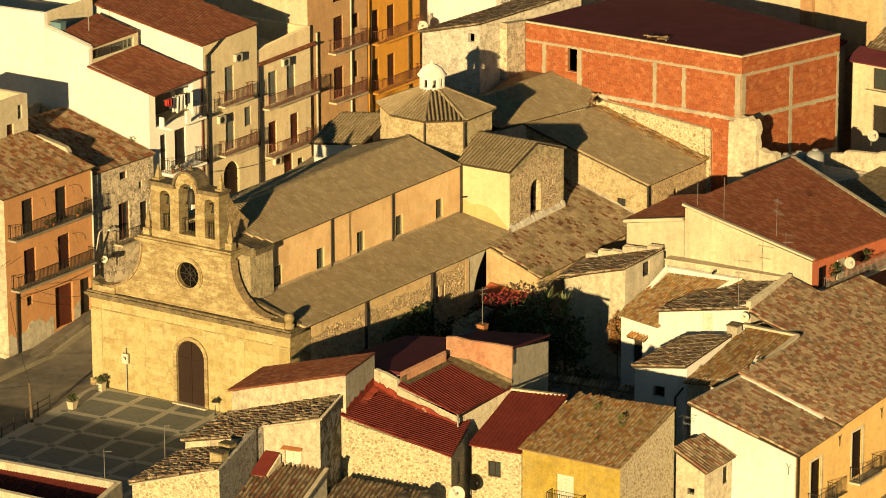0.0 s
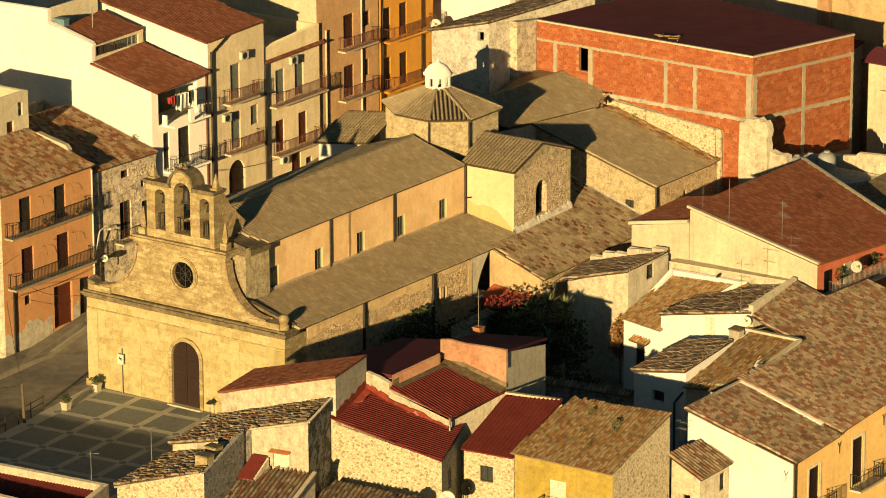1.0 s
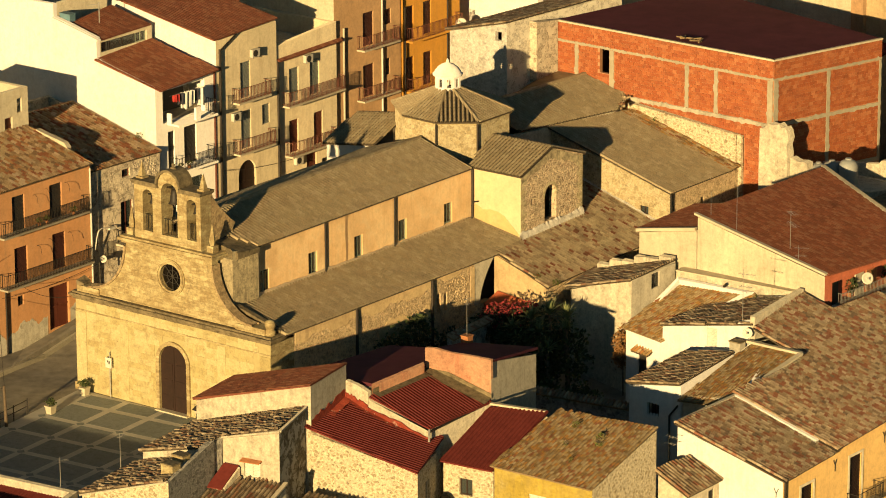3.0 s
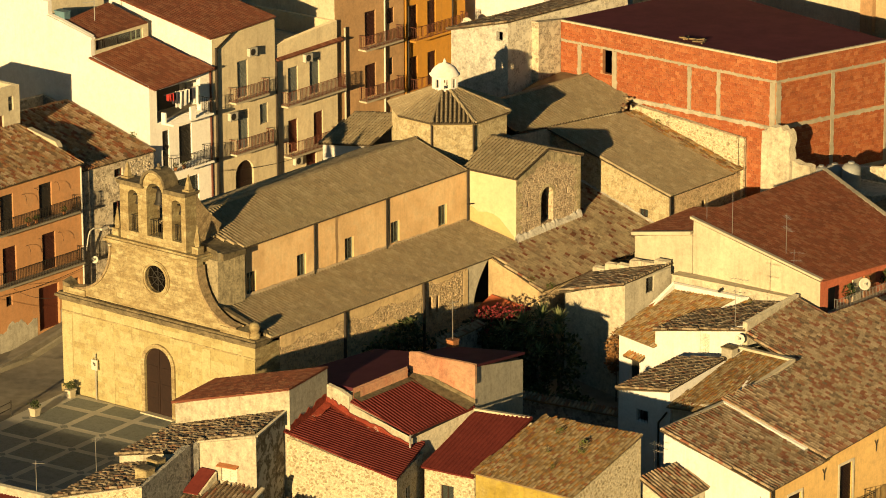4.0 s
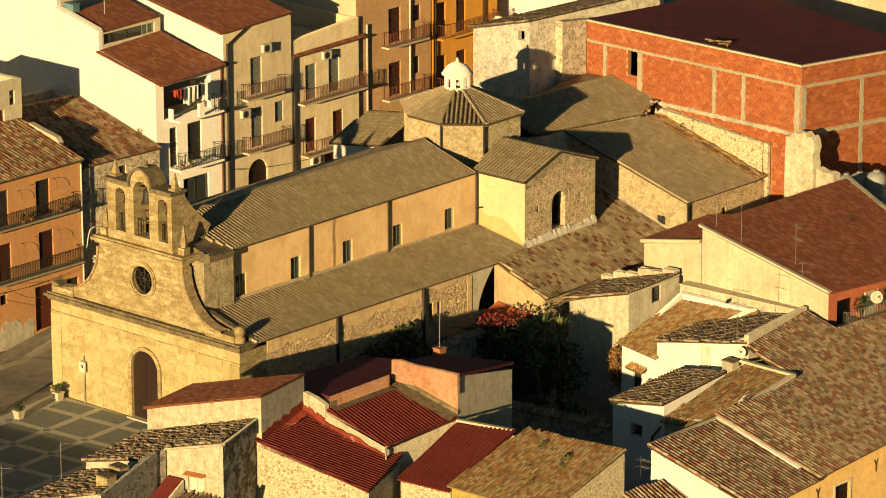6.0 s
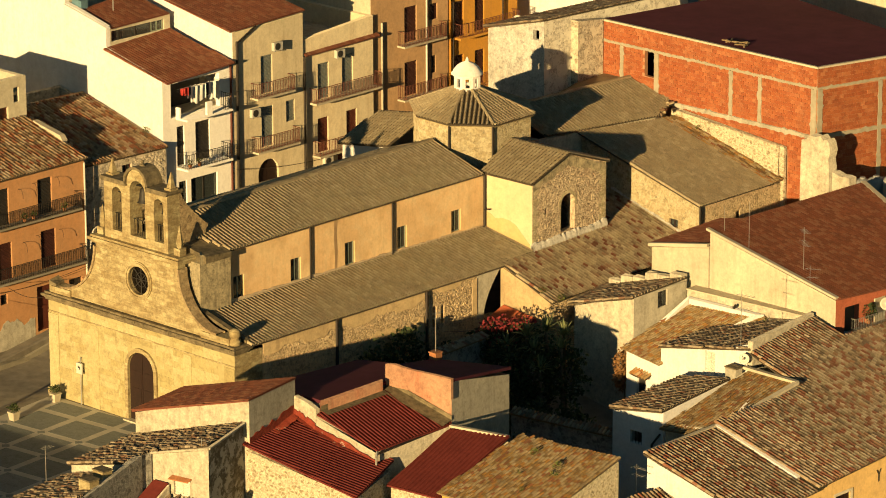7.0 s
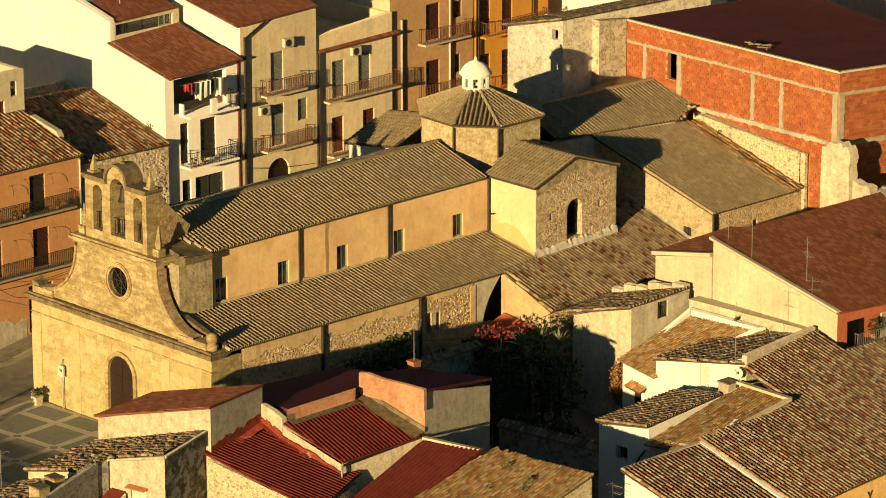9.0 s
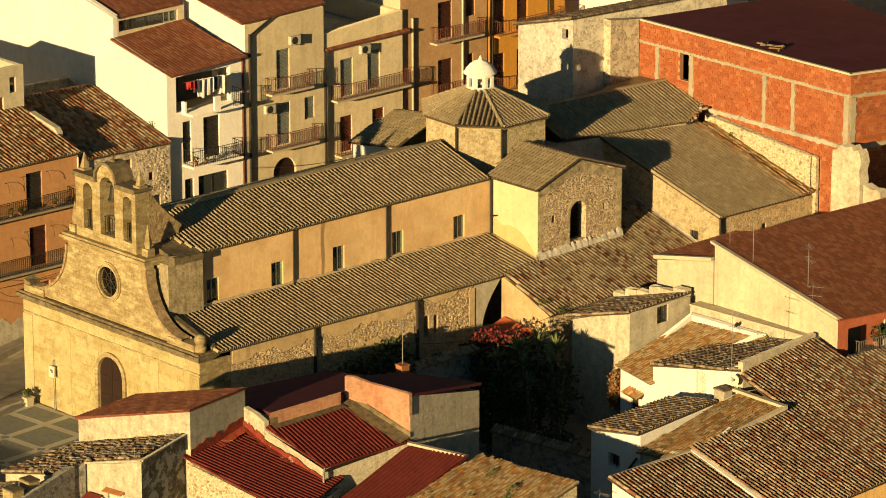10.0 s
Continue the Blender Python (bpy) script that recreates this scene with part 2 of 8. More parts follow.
def ashlar(name, palette, joint, worn):
    """Squared stone in courses on upright walls, with soot and yellow wear."""
    m, nt, bsdf = nodes_of(name, 0.92)
    co = node(nt, "ShaderNodeSeparateXYZ", [("Vector", nt.nodes.new("ShaderNodeTexCoord").outputs["Object"])])
    add = nt.nodes.new("ShaderNodeMath")
    nt.links.new(co.outputs[0], add.inputs[0])
    nt.links.new(co.outputs[1], add.inputs[1])
    uv = node(nt, "ShaderNodeCombineXYZ", [("X", add.outputs[0]), ("Y", co.outputs[2])])
    wob = node(nt, "ShaderNodeTexNoise", [("Vector", uv.outputs[0])], Scale=2.2, Detail=3.0)
    shift = node(nt, "ShaderNodeVectorMath", [(0, wob.outputs[1])])
    shift.operation = "SCALE"
    shift.inputs["Scale"].default_value = 0.09
    uv = node(nt, "ShaderNodeVectorMath", [(0, uv.outputs[0]), (1, shift.outputs[0])])
    br = node(nt, "ShaderNodeTexBrick", [("Vector", uv.outputs[0])], Scale=1.0)
    br.inputs["Brick Width"].default_value, br.inputs["Row Height"].default_value = 0.62, 0.34
    br.inputs["Mortar Size"].default_value, br.inputs["Mortar Smooth"].default_value = 0.008, 0.6
    br.inputs["Color1"].default_value, br.inputs["Color2"].default_value = rgb(palette[0]), rgb(palette[1])
    br.inputs["Mortar"].default_value = rgb(joint)
    c = mix(nt, ramp(nt, noise_at(nt, 1.5, 8, 0.75, (0.6, 0.6, 1.5)), [(0.45, grey(0)), (0.56, grey(0.6))]), br.outputs[0], worn)
    c = mix(nt, ramp(nt, noise_at(nt, 0.9, 8, 0.8, (1, 1, 1.6)), [(0.54, grey(0)), (0.68, grey(0.6))]), c, (0.13, 0.095, 0.055))
    c = mix(nt, 1.0, c, ramp(nt, noise_at(nt, 6.0, 6, 0.75), [(0.25, grey(0.5)), (0.68, grey(1.1))]), "MULTIPLY")
    nt.links.new(c, bsdf.inputs["Base Color"])
    bump(nt, bsdf, mix(nt, 0.5, br.outputs[1], noise_at(nt, 5.0, 6, 0.7)), 0.5, 0.05)
    return m


M_STONE = ashlar("limestone", ((0.42, 0.34, 0.175), (0.58, 0.50, 0.285)), (0.36, 0.285, 0.15), (0.25, 0.17, 0.075))
M_JOINT = speckled("old_mortar", (0.43, 0.365, 0.18), (0.52, 0.45, 0.23), 4.0)
T_CHURCH = tile_clay("tiles_church", [(0.47, 0.385, 0.245), (0.50, 0.415, 0.265), (0.43, 0.35, 0.22), (0.54, 0.45, 0.295), (0.47, 0.375, 0.23), (0.45, 0.37, 0.235)], dirt=0.28)
T_AISLE = tile_clay("tiles_aisle", [(0.46, 0.37, 0.23), (0.52, 0.42, 0.27), (0.24, 0.09, 0.05), (0.56, 0.46, 0.30), (0.42, 0.31, 0.19), (0.34, 0.27, 0.17), (0.36, 0.22, 0.13), (0.40, 0.32, 0.20), (0.48, 0.39, 0.25), (0.38, 0.30, 0.19), (0.44, 0.35, 0.22), (0.30, 0.21, 0.13), (0.50, 0.41, 0.26)], dirt=0.5)
T_MIXED = tile_clay("tiles_mixed", [(0.45, 0.355, 0.24), (0.30, 0.125, 0.073), (0.32, 0.23, 0.145), (0.53, 0.43, 0.305), (0.37, 0.21, 0.12), (0.22, 0.16, 0.107), (0.45, 0.35, 0.23), (0.34, 0.25, 0.16), (0.33, 0.155, 0.092), (0.41, 0.315, 0.205), (0.49, 0.39, 0.265)], dirt=0.5)
T_WEST = tile_clay("tiles_orange", [(0.60, 0.43, 0.25), (0.42, 0.17, 0.08), (0.42, 0.28, 0.15), (0.66, 0.51, 0.33), (0.50, 0.27, 0.12), (0.28, 0.18, 0.10), (0.56, 0.40, 0.23), (0.36, 0.14, 0.07), (0.48, 0.34, 0.19)], dirt=0.4)
T_MOSS = tile_clay("tiles_mossy", [(0.58, 0.43, 0.23), (0.44, 0.29, 0.13), (0.66, 0.52, 0.31), (0.33, 0.21, 0.09), (0.58, 0.29, 0.09), (0.52, 0.39, 0.21), (0.62, 0.46, 0.26), (0.42, 0.18, 0.08)], dirt=0.5, lichen=(0.52, 0.29, 0.06))
T_OLD = tile_clay("tiles_old", [(0.42, 0.335, 0.22), (0.30, 0.225, 0.14), (0.50, 0.41, 0.285), (0.21, 0.155, 0.105), (0.38, 0.26, 0.155), (0.27, 0.15, 0.09), (0.46, 0.37, 0.25), (0.25, 0.19, 0.13)], dirt=0.65)
T_RED = tile_clay("tiles_red", [(0.31, 0.10, 0.05), (0.37, 0.125, 0.06), (0.275, 0.09, 0.046), (0.39, 0.165, 0.085)], (0.14, 0.058, 0.034), 0.5)
# near-black brown: the shade between cover tiles, put into the deck colour
M_PANSHADE = speckled("shaded_tile_channels", (0.06, 0.046, 0.03), (0.11, 0.085, 0.055), 6.0, 0.95)
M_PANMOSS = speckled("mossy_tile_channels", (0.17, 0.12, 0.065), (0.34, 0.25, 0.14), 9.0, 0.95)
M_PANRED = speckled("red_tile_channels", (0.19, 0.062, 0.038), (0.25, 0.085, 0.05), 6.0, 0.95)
M_METAL = speckled("red_sheet_metal", (0.14, 0.027, 0.024), (0.20, 0.041, 0.035), 3.0, 0.85, 0.0, 0.004, gloss=0.15)
M_MAROON = speckled("maroon_membrane", (0.105, 0.028, 0.042), (0.15, 0.039, 0.056), 0.8, 0.9, 0.0, 0.01, gloss=0.15)
M_REDSEAL = rubble("red_sealant", [(0.28, 0.04, 0.022), (0.33, 0.055, 0.03), (0.25, 0.035, 0.02)], (0.30, 0.05, 0.028), 1.6, 0.2, (0.60, 0.48, 0.40), 0.03)
M_APRON = speckled("worn_mortar_apron", (0.20, 0.155, 0.09), (0.34, 0.27, 0.16), 1.6, 0.95, 0, 0.05)
M_CONCRETE = speckled("concrete", (0.36, 0.33, 0.25), (0.46, 0.42, 0.33), 4.0, 0.9, 0, 0.03)
M_COPING = speckled("coping_plaster", (0.55, 0.49, 0.37), (0.70, 0.63, 0.48), 3.0, 0.9, 0, 0.03)
M_BRICK = pieces("hollow_brick", [(0.35, 0.092, 0.032), (0.40, 0.115, 0.038), (0.37, 0.10, 0.035), (0.45, 0.145, 0.052), (0.40, 0.118, 0.041), (0.50, 0.19, 0.08), (0.345, 0.09, 0.034)], 0.85, (0.26, 0.10, 0.05), 0.6)
M_BRICKONE = pieces("single_brick", [(0.35, 0.092, 0.032), (0.40, 0.115, 0.038), (0.37, 0.10, 0.035), (0.45, 0.145, 0.052), (0.40, 0.118, 0.041), (0.50, 0.19, 0.08), (0.345, 0.09, 0.034)], 0.85, (0.26, 0.10, 0.05), 0.6, True)
M_BRICKJOINT = speckled("brick_mortar", (0.44, 0.20, 0.10), (0.56, 0.31, 0.18), 2.0)
M_PATCHED = rubble("patched_rubble", [(0.30, 0.26, 0.18), (0.20, 0.17, 0.115), (0.40, 0.35, 0.25)], (0.24, 0.20, 0.14), 3.4, 0.42, (0.66, 0.61, 0.48), 0.12)
M_GROUND = speckled("street_concrete", (0.20, 0.18, 0.145), (0.34, 0.31, 0.25), 1.2, 0.95)
M_SLAB = pieces("dark_paving", [(0.22, 0.25, 0.245), (0.25, 0.28, 0.275), (0.275, 0.30, 0.29)], 0.8, (0.19, 0.205, 0.19), 0.4, True, 0.006)
M_STRIP = speckled("light_paving_strip", (0.50, 0.485, 0.43), (0.60, 0.58, 0.51), 3.0, 0.85)
M_WOOD = speckled("brown_wood", (0.020, 0.009, 0.006), (0.034, 0.014, 0.009), 6.0, 0.6, 0, 0.01)
M_WOODRED = speckled("red_brown_wood", (0.12, 0.03, 0.017), (0.16, 0.042, 0.024), 6.0, 0.6, 0, 0.01)
M_REDBROWN = speckled("dull_red_brown_paint", (0.055, 0.018, 0.014), (0.085, 0.028, 0.02), 6.0, 0.6, 0, 0.01)
M_BLUEGREY = speckled("grey_blue_paint", (0.20, 0.225, 0.215), (0.27, 0.30, 0.28), 6.0, 0.6, 0, 0.01)
M_GREENWIN = speckled("green_grey_paint", (0.24, 0.30, 0.24), (0.32, 0.38, 0.30), 6.0, 0.6, 0, 0.01)
M_DARKPAINT = speckled("dark_paint", (0.03, 0.028, 0.025), (0.05, 0.045, 0.04), 6.0, 0.6, 0, 0.01)
M_WHITEPAINT = speckled("white_paint", (0.70, 0.68, 0.60), (0.78, 0.76, 0.68), 6.0, 0.6, 0, 0.01)
M_IRON = speckled("rusty_iron", (0.15, 0.05, 0.035), (0.24, 0.09, 0.06), 8.0, 0.7, 0.1, 0.004)
M_BLACKIRON = speckled("black_iron", (0.03, 0.028, 0.025), (0.05, 0.045, 0.04), 8.0, 0.6, 0.3, 0.004)
M_PIPE = speckled("brown_pipe", (0.02, 0.015, 0.012), (0.035, 0.026, 0.02), 5.0, 0.6)
M_GALV = speckled("galvanised_metal", (0.42, 0.42, 0.40), (0.52, 0.52, 0.49), 5.0, 0.45, 0.6, 0.004)
M_LAMPGLASS = speckled("milky_lamp_glass", (0.55, 0.52, 0.42), (0.66, 0.62, 0.50), 6.0, 0.25)
M_PLASTIC = speckled("pale_plastic", (0.62, 0.60, 0.52), (0.70, 0.68, 0.60), 5.0, 0.5, 0, 0.004)
M_GLASS = glass_material()
M_BLACKGLASS = speckled("dark_glass", (0.004, 0.004, 0.004), (0.012, 0.010, 0.009), 3.0, 0.12, 0, 0.004)
M_CLOTHWHITE = speckled("white_cloth", (0.70, 0.70, 0.68), (0.80, 0.80, 0.77), 4.0, 0.9)
M_CLOTHRED = speckled("red_cloth", (0.40, 0.03, 0.03), (0.50, 0.05, 0.04), 4.0, 0.9)
M_CLOTHDARK = speckled("dark_cloth", (0.03, 0.03, 0.05), (0.06, 0.06, 0.08), 4.0, 0.9)
M_BLUETANK = speckled("blue_plastic", (0.11, 0.22, 0.28), (0.16, 0.29, 0.35), 4.0, 0.6)
M_GREYTANK = speckled("grey_plastic", (0.28, 0.30, 0.31), (0.36, 0.38, 0.38), 4.0, 0.6)
M_LEAF = tile_clay("green_leaves", [(0.04, 0.06, 0.018), (0.06, 0.085, 0.024), (0.08, 0.10, 0.03), (0.03, 0.05, 0.015)], (0.03, 0.04, 0.015), 0.3)
M_WEED = tile_clay("weed_leaves", [(0.12, 0.15, 0.03), (0.16, 0.17, 0.04), (0.09, 0.12, 0.025)], (0.08, 0.07, 0.03), 0.3)
M_AGAVE = tile_clay("agave_leaves", [(0.20, 0.24, 0.10), (0.26, 0.29, 0.13), (0.17, 0.20, 0.08)], (0.10, 0.12, 0.05), 0.3)
M_BRACT = tile_clay("red_bracts", [(0.22, 0.018, 0.026), (0.28, 0.03, 0.035), (0.16, 0.014, 0.02)], (0.2, 0.02, 0.03), 0.3)
M_DRYLEAF = tile_clay("dry_leaves", [(0.30, 0.15, 0.05), (0.24, 0.12, 0.04), (0.36, 0.19, 0.07)], (0.12, 0.07, 0.03), 0.4)
M_BARK = speckled("bark", (0.10, 0.075, 0.05), (0.17, 0.13, 0.09), 8.0, 0.95, 0, 0.03)
M_CHIMNEY = pieces("chimney_brick", [(0.44, 0.17, 0.07), (0.52, 0.22, 0.09), (0.40, 0.15, 0.06)], 0.9)


# ---- building helpers ----
class Shape:
    """Vertices and faces gathered in world metres."""

    def __init__(self):
        self.v, self.f = [], []

    def poly(self, pts):
        n = len(self.v)
        self.v += [tuple(p) for p in pts]
        self.f.append(tuple(range(n, n + len(pts))))

    def box(self, x0, y0, z0, x1, y1, z1):
        self.prism([(x0, y0), (x1, y0), (x1, y1), (x0, y1)], z0, z1)

    def prism(self, ring, z0, z1):
        """Upright prism on a counter-clockwise ring; z0 and z1 may be lists."""
        k, n = len(ring), len(self.v)
        a = z0 if isinstance(z0, (list, tuple)) else [z0] * k
        b = z1 if isinstance(z1, (list, tuple)) else [z1] * k
        self.v += [(x, y, z) for (x, y), z in zip(ring, a)] + [(x, y, z) for (x, y), z in zip(ring, b)]
        self.f.append(tuple(n + k - 1 - i for i in range(k)))
        self.f.append(tuple(n + k + i for i in range(k)))
        for i in range(k):
            j = (i + 1) % k
            self.f.append((n + i, n + j, n + k + j, n + k + i))

    def tube(self, a, b, r, sides=6, r2=None):
        a, b = Vector(a), Vector(b)
        d = (b - a).normalized()
        u = d.orthogonal().normalized()
        w = d.cross(u)
        n = len(self.v)
        for p, q in ((a, r), (b, r if r2 is None else r2)):
            for i in range(sides):
                t = 2 * math.pi * i / sides
                self.v.append(tuple(p + (u * math.cos(t) + w * math.sin(t)) * q))
        for i in range(sides):
            j = (i + 1) % sides
            self.f.append((n + i, n + j, n + sides + j, n + sides + i))
        self.f.append(tuple(n + sides - 1 - i for i in range(sides)))
        self.f.append(tuple(n + sides + i for i in range(sides)))

    def lathe(self, c, profile, sides=16):
        """Turned shape on an upright axis at c; profile: (radius, height)."""
        n = len(self.v)
        for r, z in profile:
            for i in range(sides):
                t = 2 * math.pi * i / sides
                self.v.append((c[0] + r * math.cos(t), c[1] + r * math.sin(t), c[2] + z))
        for k in range(len(profile) - 1):
            for i in range(sides):
                j = (i + 1) % sides
                self.f.append((n + k * sides + i, n + k * sides + j, n + (k + 1) * sides + j, n + (k + 1) * sides + i))
        self.f.append(tuple(n + sides - 1 - i for i in range(sides)))
        m = n + (len(profile) - 1) * sides
        self.f.append(tuple(m + i for i in range(sides)))

    def sheet(self, profile, y0, y1, turn=None):
        """A flat plate: profile of (a, z) in a plane, given thickness from y0 to y1; turn 'x' lays it across x instead of y."""
        k, n = len(profile), len(self.v)
        for y in (y0, y1):
            self.v += [((a, y, z) if turn != "x" else (y, a, z)) for a, z in profile]
        self.f.append(tuple(range(n, n + k)))
        self.f.append(tuple(n + 2 * k - 1 - i for i in range(k)))
        for i in range(k):
            j = (i + 1) % k
            self.f.append((n + i, n + k + i, n + k + j, n + j))


def linked(name, shape, material, smooth=False):
    me = bpy.data.meshes.new(name)
    me.from_pydata(shape.v, [], shape.f)
    me.materials.append(material)
    bm = bmesh.new()
    bm.from_mesh(me)
    bmesh.ops.recalc_face_normals(bm, faces=bm.faces)
    bm.to_mesh(me)
    bm.free()
    if smooth:
        me.shade_smooth()
    return new(name, me)


def thing(name, base, label, category, group="", kind=""):
    ob = new(name)
    ob.location = base
    return tagged(ob, label, category, group, kind)


def place(ob, parent):
    root = parent
    while root.parent:
        root = root.parent
    ob.parent = parent
    if parent is root:
        ob.matrix_parent_inverse = Matrix.Translation(-Vector(root.location))
    return ob


def part(name, shape, material, parent, label="", smooth=False, kind=""):
    ob = place(linked(name, shape, material, smooth), parent)
    return tagged(ob, label, kind=kind)


def alone(name, shape, material, label, category, group="", kind="", smooth=False):
    return tagged(linked(name, shape, material, smooth), label, category, group, kind)


def fast_mesh(name, v, f, material, parent, kind="stuff", smooth=False, label=""):
    """One mesh from arrays of vertices and quads."""
    me = bpy.data.meshes.new(name)
    v, f = np.asarray(v, np.float32), np.asarray(f, np.int32)
    me.vertices.add(len(v))
    me.vertices.foreach_set("co", v.ravel())
    me.loops.add(f.size)
    me.loops.foreach_set("vertex_index", f.ravel())
    me.polygons.add(len(f))
    me.polygons.foreach_set("loop_start", np.arange(0, f.size, f.shape[1], dtype=np.int32))
    me.update(calc_edges=True)
    me.materials.append(material)
    if smooth:
        me.shade_smooth()
    return tagged(place(new(name, me), parent), label, kind=kind)


def top_at(top, u):
    for (a, za), (b, zb) in zip(top, top[1:]):
        if u <= b + 1e-6:
            return za + (zb - za) * (u - a) / max(b - a, 1e-6)
    return top[-1][1]


def wall(s, p, q, zb, top, holes=(), t=0.35, caps=False):
    """A wall from p to q with its inside on the left; holes: (u0, u1, z0, z1, arched) go through it. Mitred at both ends, or with caps."""
    p, q = Vector((*p[:2], 0)), Vector((*q[:2], 0))
    length = (q - p).length
    d = (q - p) / length
    inward = Vector((-d.y, d.x, 0)) * t
    us = sorted({0.0, length} | {u for u, _ in top} | {u for h in holes for u in h[:2]})
    cut = 0.0 if caps else min(t, length * 0.4)

    def at(u, z, deep):
        v = min(max(u, cut), length - cut) if deep else u
        return p + d * v + inward * deep + Vector((0, 0, z))

    for a, b in zip(us, us[1:]):
        if b - a < 1e-5:
            continue
        mid = (a + b) / 2
        za, zz = top_at(top, a), top_at(top, b)
        lo = [zb, zb]
        for h in sorted((h for h in holes if h[0] < mid < h[1]), key=lambda h: h[2]):
            for deep in (0, 1):
                s.poly([at(a, lo[0], deep), at(b, lo[1], deep), at(b, h[2], deep), at(a, h[2], deep)])
            lo = [h[3], h[3]]
        for deep in (0, 1):
            s.poly([at(a, lo[0], deep), at(b, lo[1], deep), at(b, zz, deep), at(a, za, deep)])
        s.poly([at(a, za, 0), at(b, zz, 0), at(b, zz, 1), at(a, za, 1)])
    for h in holes:
        u0, u1, z0, z1 = h[:4]
        arched = len(h) > 4 and h[4]
        r = (u1 - u0) / 2
        spring = z1 - r if arched else z1
        s.poly([at(u0, z0, 0), at(u1, z0, 0), at(u1, z0, 1), at(u0, z0, 1)])
        for u in (u0, u1):
            s.poly([at(u, z0, 0), at(u, spring, 0), at(u, spring, 1), at(u, z0, 1)])
        if arched:
            arc = [((u0 + u1) / 2 - r * math.cos(k * math.pi / 12), spring + r * math.sin(k * math.pi / 12)) for k in range(13)]
            for k in range(12):
                s.poly([at(*arc[k], 0), at(*arc[k + 1], 0), at(*arc[k + 1], 1), at(*arc[k], 1)])
                for deep in (0, 1):
                    s.poly([at(*arc[k], deep), at(*arc[k + 1], deep), at(arc[k + 1][0], z1, deep), at(arc[k][0], z1, deep)])
        else:
            s.poly([at(u0, z1, 0), at(u1, z1, 0), at(u1, z1, 1), at(u0, z1, 1)])
    for u in (0, length) if caps else ():
        z = top_at(top, u)
        s.poly([at(u, zb, 0), at(u, z, 0), at(u, z, 1), at(u, zb, 1)])


class Face:
    """One wall plane of a house: local u along it, z up, out away from the house."""

    def __init__(self, p, q):
        self.p = Vector((*p[:2], 0))
        d = Vector((*q[:2], 0)) - self.p
        self.length = d.length
        self.d = d.normalized()
        self.n = Vector((self.d.y, -self.d.x, 0))

    def at(self, u, z, out=0.0):
        return self.p + self.d * u + self.n * out + Vector((0, 0, z))

    def slab(self, s, u0, u1, z0, z1, o0, o1):
        ring = [self.at(u0, 0, o1), self.at(u1, 0, o1), self.at(u1, 0, o0), self.at(u0, 0, o0)]
        s.prism([(v.x, v.y) for v in ring], z0, z1)


def leaf(face, u0, u1, z0, z1, out, material, parent, name="shutter", slats=True, label=""):
    """A shutter or door leaf in one piece: rails and louvres (or sunk panels) run across it."""
    front = [(out + 0.05, z0), (out + 0.05, z0 + 0.09)]
    if slats:
        n = max(3, int((z1 - z0 - 0.18) / 0.085))
        for i in range(n):
            z = z0 + 0.09 + (z1 - z0 - 0.18) * i / n
            h = (z1 - z0 - 0.18) / n
            front += [(out + 0.012, z + h * 0.15), (out + 0.045, z + h * 0.75)]
    else:
        m = (z0 + z1) / 2
        for a, c in ((z0 + 0.09, m - 0.05), (m + 0.05, z1 - 0.09)):
            front += [(out + 0.05, a + 0.001), (out + 0.02, a + 0.02), (out + 0.02, c - 0.02), (out + 0.05, c)]
    front += [(out + 0.05, z1 - 0.088), (out + 0.05, z1), (out, z1), (out, z0)]
    s = Shape()
    k = len(front)
    s.v = [tuple(face.at(u0, z, o)) for o, z in front] + [tuple(face.at(u1, z, o)) for o, z in front]
    s.f = [(i, (i + 1) % k, k + (i + 1) % k, k + i) for i in range(k)] + [tuple(range(k - 1, -1, -1)), tuple(range(k, 2 * k))]
    return part(name, s, material, parent, label)


def weld(ob):
    bm = bmesh.new()
    bm.from_mesh(ob.data)
    bmesh.ops.remove_doubles(bm, verts=bm.verts, dist=0.0005)
    bmesh.ops.recalc_face_normals(bm, faces=bm.faces)
    bm.to_mesh(ob.data)
    bm.free()
    return ob


